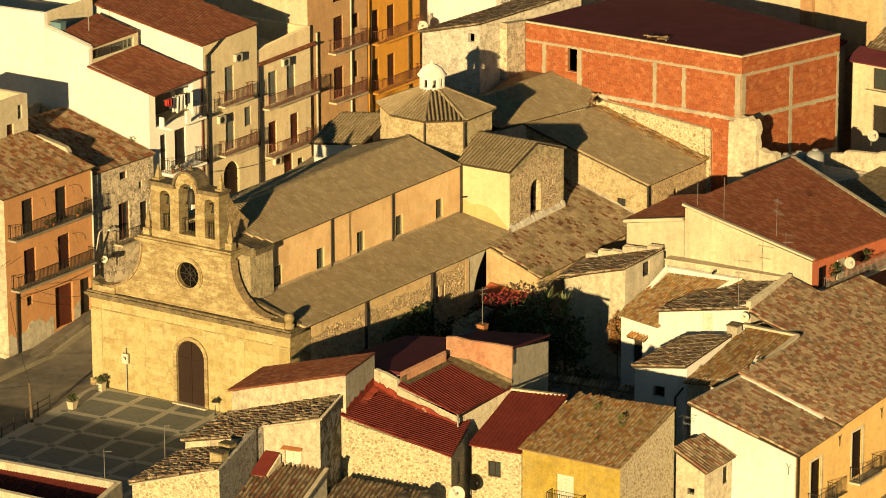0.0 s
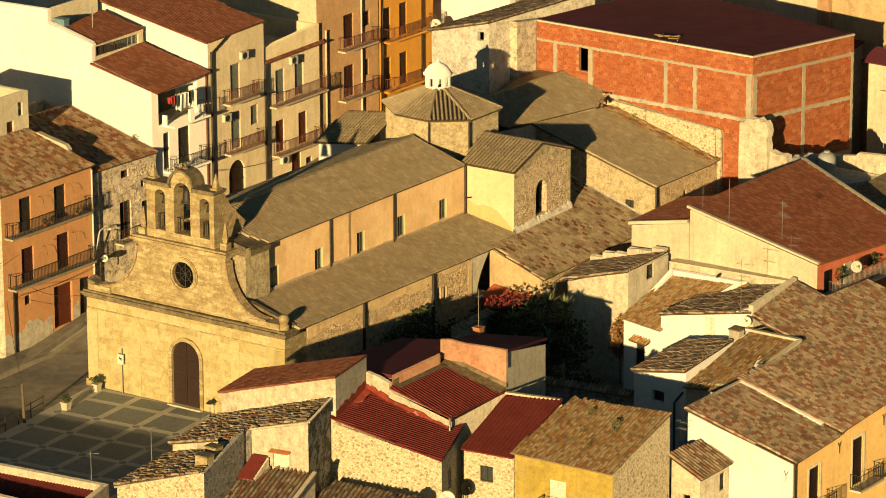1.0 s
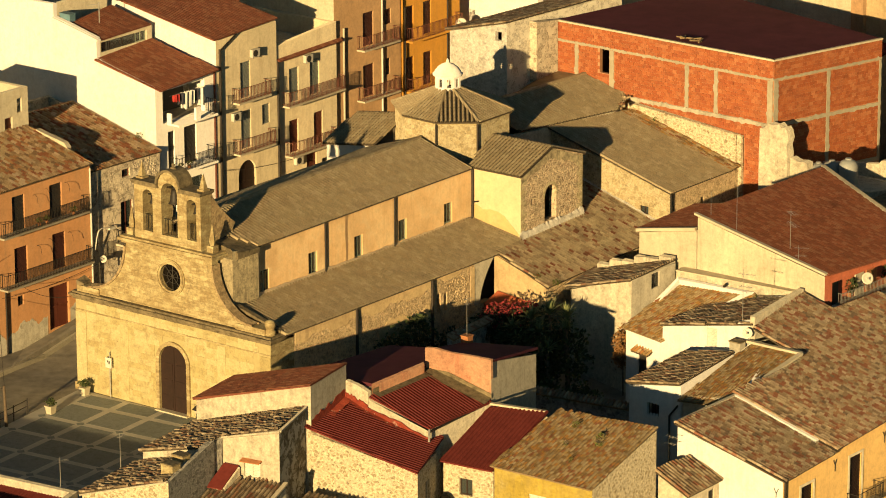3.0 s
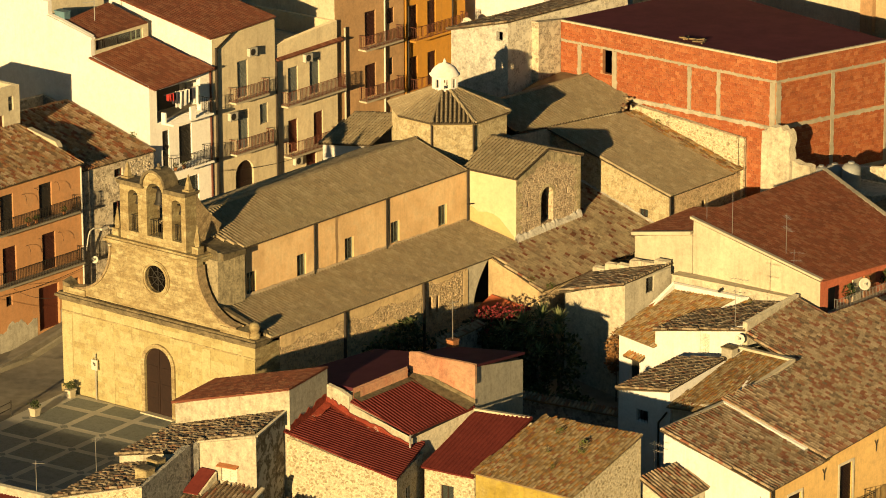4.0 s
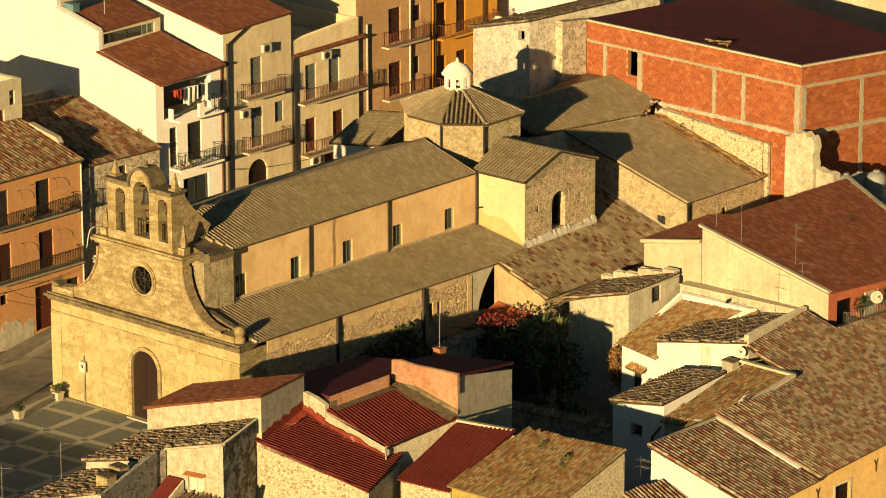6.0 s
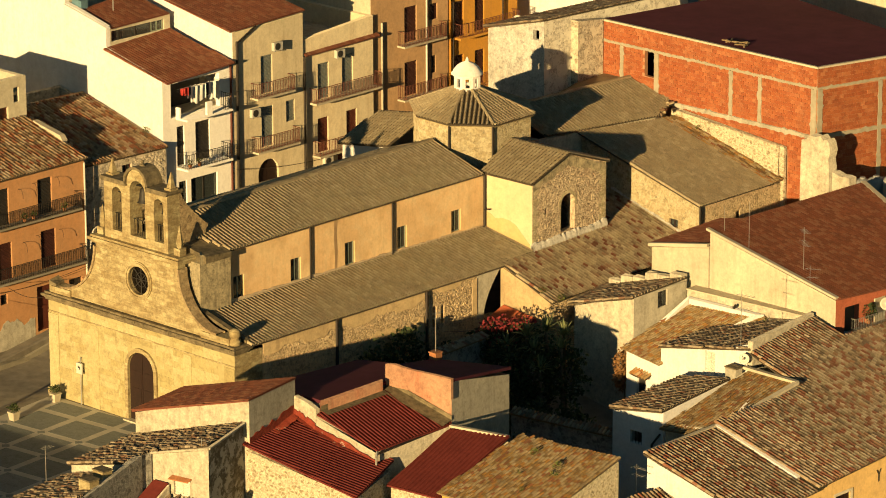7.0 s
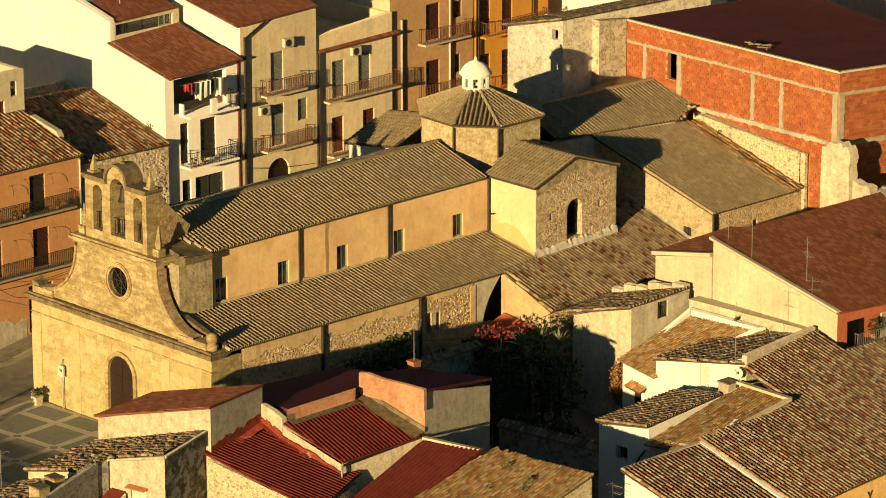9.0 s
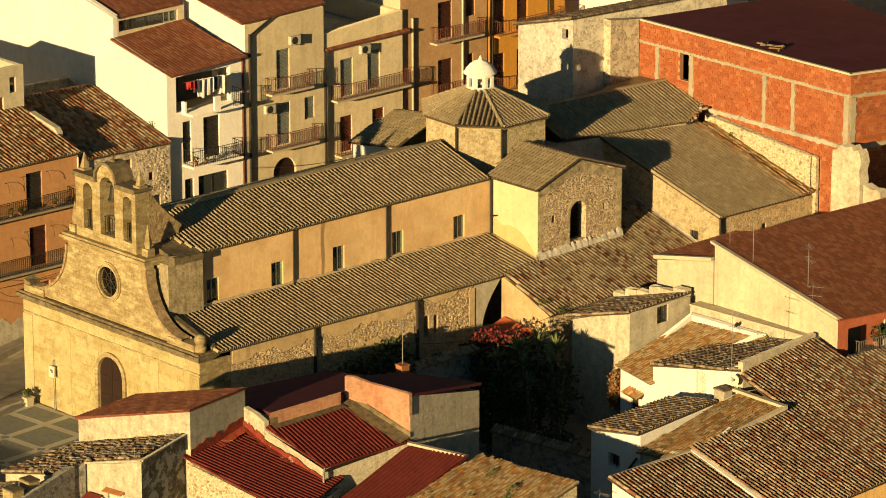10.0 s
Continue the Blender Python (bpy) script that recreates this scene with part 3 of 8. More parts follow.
def opening(face, parent, u, z0, w, h, kind, trim=None, deep=0.2):
    """What fills a hole in a wall: shutters, glazing, a door or nothing."""
    u0, u1, z1 = u - w / 2, u + w / 2, z0 + h
    if trim:
        s = Shape()
        for a, b, c, d in ((u0 - 0.16, u0, z0, z1 + 0.16), (u1, u1 + 0.16, z0, z1 + 0.16), (u0, u1, z1, z1 + 0.16)):
            face.slab(s, a, b, c, d, -0.02, 0.035)
        part("window_surround", s, trim, parent)
    woods = {"brown": M_WOOD, "red": M_WOODRED, "blue": M_BLUEGREY, "dark": M_DARKPAINT, "white": M_WHITEPAINT, "green": M_GREENWIN, "redbrown": M_REDBROWN}
    if kind.startswith("shut_"):
        m = woods[kind[5:]]
        for a, b in ((u0 + 0.01, u - 0.008), (u + 0.008, u1 - 0.01)):
            leaf(face, a, b, z0 + 0.01, z1 - 0.01, -0.14, m, parent, "shutter")
    elif kind.startswith("door_"):
        m = woods[kind[5:]]
        for a, b in ((u0 + 0.01, u - 0.008), (u + 0.008, u1 - 0.01)):
            leaf(face, a, b, z0 + 0.01, z1 - 0.01, -0.2, m, parent, "door_leaf", False)
    elif kind.startswith("glass_"):
        m = woods[kind[6:]]
        s = Shape()
        for a, b, c, d in ((u0, u0 + 0.07, z0, z1), (u1 - 0.07, u1, z0, z1), (u0 + 0.07, u1 - 0.07, z0, z0 + 0.07),
                           (u0 + 0.07, u1 - 0.07, z1 - 0.07, z1), (u - 0.04, u + 0.04, z0 + 0.07, z1 - 0.07)):
            face.slab(s, a, b, c, d, -deep, 0.07 - deep)
        fr = part("window_frame", s, m, parent)
        for a, b in ((u0 + 0.07, u - 0.04), (u + 0.04, u1 - 0.07)):
            s = Shape()
            face.slab(s, a, b, z0 + 0.07, z1 - 0.07, 0.03 - deep, 0.04 - deep)
            pane = part("pane", s, M_GLASS, fr)
            pane.visible_shadow = False
    elif kind == "bars":
        for i in range(4):
            s = Shape()
            x = u0 + w * (i + 0.5) / 4
            s.tube(face.at(x, z0, -0.1), face.at(x, z1, -0.1), 0.015, 4)
            part("bar", s, M_BLACKIRON, parent)


def house(name, ring, zb, material, label, s_open=(), e_open=(), apex=None, category="house", trim=None, e_material=None, group="houses of the town", s_material=None):
    """Walls on a ring of (x, y, top), counter-clockwise from the south-west. s_open and e_open: (x or y of the middle, z, width, height, kind[, arched])."""
    h = thing(name, (ring[0][0], ring[0][1], zb), label, category, group)
    h["faces"] = 0
    faces = []
    for i in range(len(ring)):
        p, q = ring[i], ring[(i + 1) % len(ring)]
        f = Face(p, q)
        faces.append(f)
        top = [(0.0, p[2] - 0.1), (f.length, q[2] - 0.1)]
        if apex and i in apex:
            top.insert(1, apex[i])
        opens = s_open if i == 0 else e_open if i == 1 else ()
        holes = []
        for o in opens:
            c, z, w, hh, kind = o[:5]
            u = (c - p[0]) / f.d.x if i == 0 else (c - p[1]) / f.d.y
            holes.append((u - w / 2, u + w / 2, z, z + hh, len(o) > 5 and o[5]))
            opening(f, h, u, z, w, hh, kind, trim if hh > 1.2 else None)
        s = Shape()
        wall(s, p, q, zb, top, holes)
        part("wall", s, {0: s_material, 1: e_material}.get(i) or material, h)
    del h["faces"]
    return h, faces


def roof_frame(pts):
    """Plane of a roof polygon whose first edge is the eave: origin, along, up the slope, normal, and points in the plane."""
    p = [Vector(q) for q in pts]
    a = p[0]
    n = Vector((0, 0, 0))
    for i in range(1, len(p) - 1):
        n += (p[i] - a).cross(p[i + 1] - a)
    n.normalize()
    if n.z < 0:
        n = -n
    p = [Vector((q.x, q.y, a.z - (n.x * (q.x - a.x) + n.y * (q.y - a.y)) / n.z)) for q in p]
    along = (p[1] - a).normalized()
    up = n.cross(along)
    mid = sum(p, Vector((0, 0, 0))) / len(p) - a
    if mid.dot(up) < 0:
        along, up = -along, -up
    flat = [((q - a).dot(along), (q - a).dot(up)) for q in p]
    return a, along, up, n, flat, p


def spans(flat, s):
    """Where the line at s crosses the polygon, as the least and greatest height."""
    ts = []
    for (a, b), (c, d) in zip(flat, flat[1:] + flat[:1]):
        if (a - s) * (c - s) < 0:
            ts.append(b + (d - b) * (s - a) / (c - a))
    return (min(ts), max(ts)) if len(ts) > 1 else None


def deck(pts, thick=0.14, lift=0.0):
    a, along, up, n, flat, p = roof_frame(pts)
    s = Shape()
    k = len(p)
    s.v = [tuple(q + n * lift) for q in p] + [tuple(q + n * lift - Vector((0, 0, thick))) for q in p]
    s.f = [tuple(range(k)), tuple(range(2 * k - 1, k - 1, -1))] + [(i, (i + 1) % k, k + (i + 1) % k, k + i) for i in range(k)]
    return s


def tiles(parent, pts, material, pan=None, pitch=0.26, expose=0.37, r=0.085, rise=0.115, wild=1.0, seed=1, lift_end=0.016, singles=0):
    """A tiled roof: a deck, and rows of half-round cover tiles laid up the slope, each its own piece."""
    # the default deck colour carries the shade of the channels
    part("roof_deck", deck(pts, 0.08), pan or M_PANSHADE, parent)
    a, along, up, n, flat, _ = roof_frame(pts)
    rng = np.random.default_rng(seed + int(abs(a.x * 7 + a.y * 13)))
    smin, smax = min(f[0] for f in flat), max(f[0] for f in flat)
    cols = max(1, int((smax - smin) / pitch))
    base = []
    for i in range(cols):
        s = smin + (i + 0.5) * (smax - smin) / cols
        hit = spans(flat, s)
        if hit:
            t, end = hit[0] - 0.05, hit[1]
            wob = rng.normal(0, 0.005 * wild)
            while t < end - 0.06:
                e = expose * (1 + rng.normal(0, 0.03 * wild))
                base.append((s + wob + rng.normal(0, 0.0035 * wild), t, min(t + e + 0.05, end), rng.normal(0, 0.005 * wild), rng.normal(0, 0.004 * wild)))
                t += e
    k = 5
    ang = np.linspace(0, math.pi, k)
    if singles:
        # the first columns as tiles of their own on one shared mesh
        s = Shape()
        for t, rad, lift, g in ((0.0, r * 1.06, lift_end, 1.06), (expose + 0.05, r * 0.94, 0.004, 0.94)):
            s.v += [(rad * math.cos(q), t, lift + rise * g * math.sin(q)) for q in ang]
        s.f = [(j, j + 1, k + j + 1, k + j) for j in range(k - 1)]
        me = bpy.data.meshes.new("roof_tile")
        me.from_pydata(s.v, [], s.f)
        me.materials.append(SINGLE[material.name])
        turn = Matrix((along, up, n)).transposed().to_4x4()
        for c in base[:singles]:
            ob = new("roof_tile", me)
            ob.matrix_basis = Matrix.Translation(a + along * c[0] + up * c[1] + n * c[4]) @ turn @ Matrix.Rotation(2 * c[3] / expose, 4, "Z")
            place(ob, parent)
        base = base[singles:]
    b = np.array(base)
    A, U, W, O = (np.array(v) for v in (along, up, n, a))
    vs = []
    for end, rad, lift in ((1, r * 1.06, lift_end), (2, r * 0.94, 0.004)):
        s = b[:, 0, None] + (b[:, 3, None] * (1 if end == 1 else -1)) + rad * np.cos(ang)[None]
        z = lift + b[:, 4, None] + rise * (1.06 if end == 1 else 0.94) * np.sin(ang)[None]
        t = np.repeat(b[:, end, None], k, 1)
        vs.append(O + s[..., None] * A + t[..., None] * U + z[..., None] * W)
    v = np.concatenate(vs, 1).reshape(-1, 3)
    start = np.arange(len(b))[:, None] * (2 * k)
    quad = np.array([(j, j + 1, k + j + 1, k + j) for j in range(k - 1)])
    f = (start[:, :, None] + quad[None]).reshape(-1, 4)
    return fast_mesh("roof_tiles", v, f, material, parent)


def ridge(parent, p, q, material, r=0.13, step=0.4):
    """A row of cap tiles along a ridge."""
    p, q = Vector(p), Vector(q)
    d = (q - p)
    n = max(1, int(d.length / step))
    side = Vector((0, 0, 1)).cross(d).normalized()
    up = d.normalized().cross(side) * -1
    if up.z < 0:
        up = -up
    s = Shape()
    for i in range(n):
        a, b = p + d * (i / n), p + d * ((i + 1.12) / n)
        for j in range(4):
            t0, t1 = math.pi * j / 4, math.pi * (j + 1) / 4
            pts = []
            for e, t, k in ((a, t0, 1.1), (a, t1, 1.1), (b, t1, 0.9), (b, t0, 0.9)):
                pts.append(e + side * math.cos(t) * r * k + up * (math.sin(t) * r * k))
            s.poly(pts)
    part("ridge_tiles", s, material, parent)


def sheet_metal(parent, pts, material, pitch=0.25, rib=0.045):
    """Ribbed sheet-metal roof."""
    a, along, up, n, flat, _ = roof_frame(pts)
    smin, smax = min(f[0] for f in flat), max(f[0] for f in flat)
    cols = max(1, int((smax - smin) / pitch))
    s = Shape()
    row = []
    for i in range(cols):
        for k, h in ((0.0, 0.0), (0.42, 0.0), (0.55, rib), (0.85, rib), (0.985, 0.0)):
            x = min(max(smin + (i + k) * (smax - smin) / cols, smin + 1e-4), smax - 1e-4)
            hit = spans(flat, x)
            if hit:
                row.append((a + along * x + up * hit[0] + n * (h + 0.03), a + along * x + up * hit[1] + n * (h + 0.03)))
    for (p0, p1), (q0, q1) in zip(row, row[1:]):
        s.poly([p0, q0, q1, p1])
    part("roof_deck", deck(pts, 0.08), material, parent)
    return part("metal_sheet", s, material, parent)


def balcony(parent, face, u0, u1, z, out=0.85, slab=None, iron=None, high=0.95, rail_from=0.0):
    """A balcony with a slab and an iron railing of separate balusters."""
    iron = iron or M_IRON
    b = new("balcony")
    b.location = face.at(u0, z)
    root = parent
    b.parent = parent
    b.matrix_parent_inverse = Matrix.Translation(-Vector(root.location))
    inv = Matrix.Translation(-Vector(b.location))

    def piece(name, s, m, label=""):
        ob = linked(name, s, m)
        ob.parent = b
        ob.matrix_parent_inverse = inv
        return tagged(ob, label)

    s = Shape()
    face.slab(s, u0, u1, z - 0.12, z, 0.002, out)
    piece("slab", s, slab or M_COPING)
    for zz, r in ((z + high, 0.022), (z + 0.1, 0.014)):
        s = Shape()
        line = [face.at(u0 + 0.04, zz, 0.02), face.at(u0 + 0.04, zz, out - 0.05)][2 * (rail_from > 0):] + [face.at(u0 + rail_from + 0.04, zz, out - 0.05), face.at(u1 - 0.04, zz, out - 0.05), face.at(u1 - 0.04, zz, 0.02)]
        for p, q in zip(line, line[1:]):
            s.tube(p, q, r, 5)
        piece("rail", s, iron)
    s = Shape()
    s.tube((0, 0, 0.02), (0, 0, high), 0.013, 4)
    first = None
    n = int((u1 - u0 - 0.08) / 0.14)
    spots = [face.at(u0 + 0.04 + (u1 - u0 - 0.08) * i / n, z, out - 0.05) for i in range(n + 1)]
    k = max(2, int(out / 0.16))
    for u in (u0 + 0.04, u1 - 0.04):
        spots += [face.at(u, z, out * (i + 0.4) / k) for i in range(k)]
    for p in spots:
        if (p - face.at(u0, z)).dot(face.d) < rail_from - 0.01:
            continue
        if first is None:
            first = linked("baluster", s, iron)
            ob = first
        else:
            ob = new("baluster", first.data)
        ob.parent = b
        ob.location = p
        ob.matrix_parent_inverse = inv
    return b


def pipe(parent, pts, r=0.05, material=None, name="downpipe"):
    s = Shape()
    for p, q in zip(pts, pts[1:]):
        s.tube(p, q, r, 8)
    return part(name, s, material or M_PIPE, parent)


def coping(parent, pts, w=0.3, h=0.12, material=None, name="coping"):
    """A strip of mortar or stone along the tops of walls."""
    s = Shape()
    for p, q in zip(pts, pts[1:]):
        p, q = Vector(p), Vector(q)
        d = Vector((q.x - p.x, q.y - p.y, 0)).normalized()
        o = Vector((-d.y, d.x, 0)) * (w / 2)
        ring = [p - o, q - o, q + o, p + o]
        s.prism([(v.x, v.y) for v in ring], [v.z for v in ring], [v.z + h for v in ring])
    return part(name, s, material or M_COPING, parent)


# ---- ground ----
def ground_z(x, y):
    street = 0.165 * min(max(0.0, y - 3.0), 45.0)
    west = min(1.0, max(0.0, (16.0 - x) / 14.0))
    east = -0.13 * min(max(0.0, x - 17.0), 40.0) + 0.10 * min(max(0.0, y - 14.0), 60.0)
    return west * street + (1 - west) * east - 0.12


xs = sorted(set([-1500, -600, -250, -120, -70] + list(range(-45, 75, 3)) + [90, 150, 300, 700, 1600]))
ys = sorted(set([-1500, -600, -250, -120, -70] + list(range(-45, 90, 3)) + [110, 170, 300, 700, 1600]))
s = Shape()
s.v = [(x, y, ground_z(x, y)) for y in ys for x in xs]
nx = len(xs)
s.f = [(j * nx + i, j * nx + i + 1, (j + 1) * nx + i + 1, (j + 1) * nx + i) for j in range(len(ys) - 1) for i in range(nx - 1)]
ground = alone("ground", s, M_GROUND, "worn grey asphalt streets and earth under the town", "ground", kind="structure", smooth=True)

# ---- the church ----
church = thing("church", (7.8, 12.0, 0), "old Sicilian stone church with bell gable and tiled roofs", "church")

# west front, lower storey
FL, FR = -0.12, 15.6
s = Shape()
wall(s, (FL, 0.06), (FR, 0.06), -0.5, [(0, 5.75), (FR - FL, 5.75)], [(6.75 - FL, 8.95 - FL, -0.12, 4.22, True)], 0.9)
facade = part("facade_wall", s, M_JOINT, church, "golden limestone front wall")
s = Shape()
wall(s, (FR, 0.06), (FR, 2.2), -0.5, [(0, 5.75), (2.14, 5.75)], (), 0.5)
part("facade_return", s, M_STONE, church)
s = Shape()
s.box(FL - 0.1, -0.10, -0.3, FL + 0.8, 0.05, 0.35)
part("plinth", s, M_STONE, church)
for x0, x1 in ((FL, FL + 0.85), (3.55, 4.2), (11.4, 12.05), (FR - 0.85, FR)):
    s = Shape()
    s.box(x0, 0.02, -0.2, x1, 0.075, 4.95)
    part("pilaster", s, M_FACADE, church)
# squared blocks of the lower front
rng = random.Random(5)
block_mesh = {}
for w in (0.34, 0.6, 0.78, 0.96):
    s = Shape()
    s.box(0.0015, 0.0, 0.0015, w - 0.0015, 0.05, 0.3585)
    ob = linked("ashlar_block", s, M_FACADE)
    block_mesh[w] = ob.data
    bpy.data.objects.remove(ob)
for row in range(16):
    x, z = FL + 0.9, row * 0.36 + (0.08 if row > 13 else 0.0)
    while x < FR - 0.95:
        w = rng.choice((0.6, 0.78, 0.96))
        near = abs(x + w / 2 - 7.85) < 2.0 and z < 4.6
        if near:
            w = 0.34
        cx, cz = x + w / 2, z + 0.18
        inside = abs(cx - 7.85) < 1.25 + w / 2 and (cz < 3.12 or math.hypot(max(0, abs(cx - 7.85) - w / 2), cz - 3.3) < 1.35)
        if x + w > FR - 0.86:
            break
        if not inside:
            ob = new("ashlar_block", block_mesh[w])
            ob.location = (x, 0.045 - rng.uniform(0, 0.006), z)
            place(ob, church)
        x += w
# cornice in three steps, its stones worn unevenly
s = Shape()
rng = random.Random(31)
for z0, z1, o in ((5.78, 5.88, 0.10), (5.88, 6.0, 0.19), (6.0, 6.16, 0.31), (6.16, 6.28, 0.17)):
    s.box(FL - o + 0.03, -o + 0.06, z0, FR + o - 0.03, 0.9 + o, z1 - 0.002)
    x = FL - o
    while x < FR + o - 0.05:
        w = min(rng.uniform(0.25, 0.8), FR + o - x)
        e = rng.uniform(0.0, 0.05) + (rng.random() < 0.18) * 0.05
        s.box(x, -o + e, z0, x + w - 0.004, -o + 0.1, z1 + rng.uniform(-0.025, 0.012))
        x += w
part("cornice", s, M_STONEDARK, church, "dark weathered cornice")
s = Shape()
s.box(FL, 0.0, 5.05, FR, 0.075, 5.12)
part("string_course", s, M_STONE, church)
# portal
s = Shape()
R = 1.10
for r0, r1, y0, y1 in ((R, R + 0.24, -0.07, 0.058),):
    for k in range(16):
        a0, a1 = math.pi * k / 16, math.pi * (k + 1) / 16
        ring = [(7.85 + r * math.cos(a), 3.12 + r * math.sin(a)) for r, a in ((r0, a0), (r1, a0), (r1, a1), (r0, a1))]
        s.sheet(ring, y0, y1)
    for sgn in (-1, 1):
        a, b = sorted((7.85 + sgn * r0, 7.85 + sgn * r1))
        s.box(a, y0, -0.1, b, y1, 3.12)
part("portal_surround", s, M_STONE, church)
for sgn in (-1, 1):
    s = Shape()
    prof = [(7.85 + sgn * 0.015, -0.08), (7.85 + sgn * 1.08, -0.08), (7.85 + sgn * 1.08, 3.12)]
    prof += [(7.85 + sgn * 1.08 * math.cos(t), 3.12 + 1.07 * math.sin(t)) for t in [math.pi / 2 * k / 8 for k in range(1, 8)]]
    prof += [(7.85 + sgn * 0.015, 4.18)]
    s.sheet(prof if sgn < 0 else prof[::-1], 0.11, 0.19)
    door = part("portal_door_leaf", s, M_WOOD, church, "dark brown wooden portal leaf")
    for zz in (0.15, 1.15, 2.2):
        s = Shape()
        a, b = sorted((7.85 + sgn * 0.14, 7.85 + sgn * 0.95))
        s.box(a, 0.09, zz, b, 0.112, zz + 0.8)
        part("door_panel", s, M_WOOD, door)
s = Shape()
s.box(6.55, -0.32, -0.3, 9.15, 0.1, 0.0)
part("portal_step", s, M_COPING, church)

# west front, upper storey with scrolled shoulders and rose window
def volute(sgn, cx=7.6):
    pts = []
    for k in range(0, 13):
        t = k / 12 * math.pi / 2
        pts.append((cx + sgn * (6.6 - 3.15 * math.sin(t)), 9.9 - 3.25 * math.cos(t)))
    return pts


right = volute(1)
left = volute(-1)
s = Shape()
outline = [(15.2, 6.32), (15.2, 6.62), *right, (11.05, 10.15), (4.15, 10.15), *left[::-1], (0.15, 6.62), (0.15, 6.32)]
RC, RR = (7.76, 8.54), 0.86
# front face with a round hole: two halves round the rose
ring = [(RC[0] + RR * math.cos(2 * math.pi * k / 32), RC[1] + RR * math.sin(2 * math.pi * k / 32)) for k in range(33)]
up = [p for p in outline if p[0] >= RC[0]]
low = [p for p in outline if p[0] < RC[0]]
halfr = [(RC[0], 6.32), *up, (RC[0], 10.15)] + [ring[(8 - k) % 32] for k in range(0, 17)]
halfl = [(RC[0], 10.15), *low, (RC[0], 6.32)] + [ring[(24 - k) % 32] for k in range(0, 17)]
s.sheet(halfr, 0.10, 0.66)
s.sheet(halfl, 0.10, 0.66)
part("upper_front", s, M_STONE, church, "weathered golden limestone upper front with scrolled shoulders")
s = Shape()
for r0, r1, y0 in ((RR - 0.02, RR + 0.26, 0.0), (RR + 0.1, RR + 0.2, -0.06)):
    for k in range(32):
        a0, a1 = 2 * math.pi * k / 32, 2 * math.pi * (k + 1) / 32
        s.sheet([(RC[0] + r * math.cos(a), RC[1] + r * math.sin(a)) for r, a in ((r0, a0), (r1, a0), (r1, a1), (r0, a1))], y0, 0.12)
part("rose_frame", s, M_STONE, church)
s = Shape()
for k in range(4):
    t = math.pi * k / 4
    d = Vector((math.cos(t), 0, math.sin(t))) * (RR - 0.03)
    c = Vector((RC[0], 0.26, RC[1]))
    s.tube(c - d, c + d, 0.03, 5)
for k in range(16):
    a0, a1 = 2 * math.pi * k / 16, 2 * math.pi * (k + 1) / 16
    s.tube((RC[0] + 0.42 * math.cos(a0), 0.26, RC[1] + 0.42 * math.sin(a0)), (RC[0] + 0.42 * math.cos(a1), 0.26, RC[1] + 0.42 * math.sin(a1)), 0.025, 5)
part("rose_tracery", s, M_BLACKIRON, church)
s = Shape()
s.sheet([(RC[0] + (RR - 0.01) * math.cos(2 * math.pi * k / 32), RC[1] + (RR - 0.01) * math.sin(2 * math.pi * k / 32)) for k in range(32)], 0.32, 0.335)
part("rose_pane", s, M_BLACKGLASS, church, "dark rose window glass")
# raised edge along the shoulders
for side in (right, left):
    s = Shape()
    for (xa, za), (xb, zb) in zip(side, side[1:]):
        s.poly([(xa, -0.02, za), (xb, -0.02, zb), (xb, 0.68, zb), (xa, 0.68, za)])
        n = Vector((za - zb, 0, xb - xa)).normalized() * 0.13
        if n.z < 0:
            n = -n
        s.poly([(xa + n.x, -0.02, za + n.z), (xb + n.x, -0.02, zb + n.z), (xb + n.x, 0.68, zb + n.z), (xa + n.x, 0.68, za + n.z)])
        for y in (-0.02, 0.68):
            s.poly([(xa, y, za), (xb, y, zb), (xb + n.x, y, zb + n.z), (xa + n.x, y, za + n.z)])
    part("shoulder_moulding", s, M_BROWNSTONE, church)
s = Shape()
s.lathe((15.3, 0.4, 6.25), [(0.34, 0), (0.35, 0.3), (0.24, 0.4), (0.33, 0.55), (0.36, 0.72), (0.28, 0.9), (0.1, 0.98)], 9)
part("urn", s, M_STONE, church, "worn stone urn", smooth=True)
s = Shape()
s.prism([(0.0, 0.05), (0.55, 0.1), (0.5, 0.8), (0.05, 0.75)], 6.25, [6.95, 6.8, 6.85, 7.1])
part("urn_stump", s, M_STONEDARK, church, "broken stump of a stone urn")
# low parapet that runs out from the foot of each shoulder
for x0, x1 in ((0.1, 1.9), (12.9, 15.2)):
    s = Shape()
    s.box(x0, 0.0, 6.26, x1, 0.9, 6.66)
    part("shoulder_foot", s, M_STONE, church)
# upper cornice
s = Shape()
for z0, z1, o in ((10.12, 10.28, 0.10), (10.28, 10.46, 0.26), (10.46, 10.58, 0.14)):
    s.box(4.0 - o, 0.05 - o, z0, 11.1 + o, 1.05 + o, z1)
part("upper_cornice", s, M_STONE, church)

# bell gable
BY0, BY1 = 0.2, 1.15
s = Shape()
arches = [(5.52, 6.32, 11.12, 13.72), (7.02, 8.30, 11.08, 14.40), (9.04, 9.80, 11.12, 13.68)]
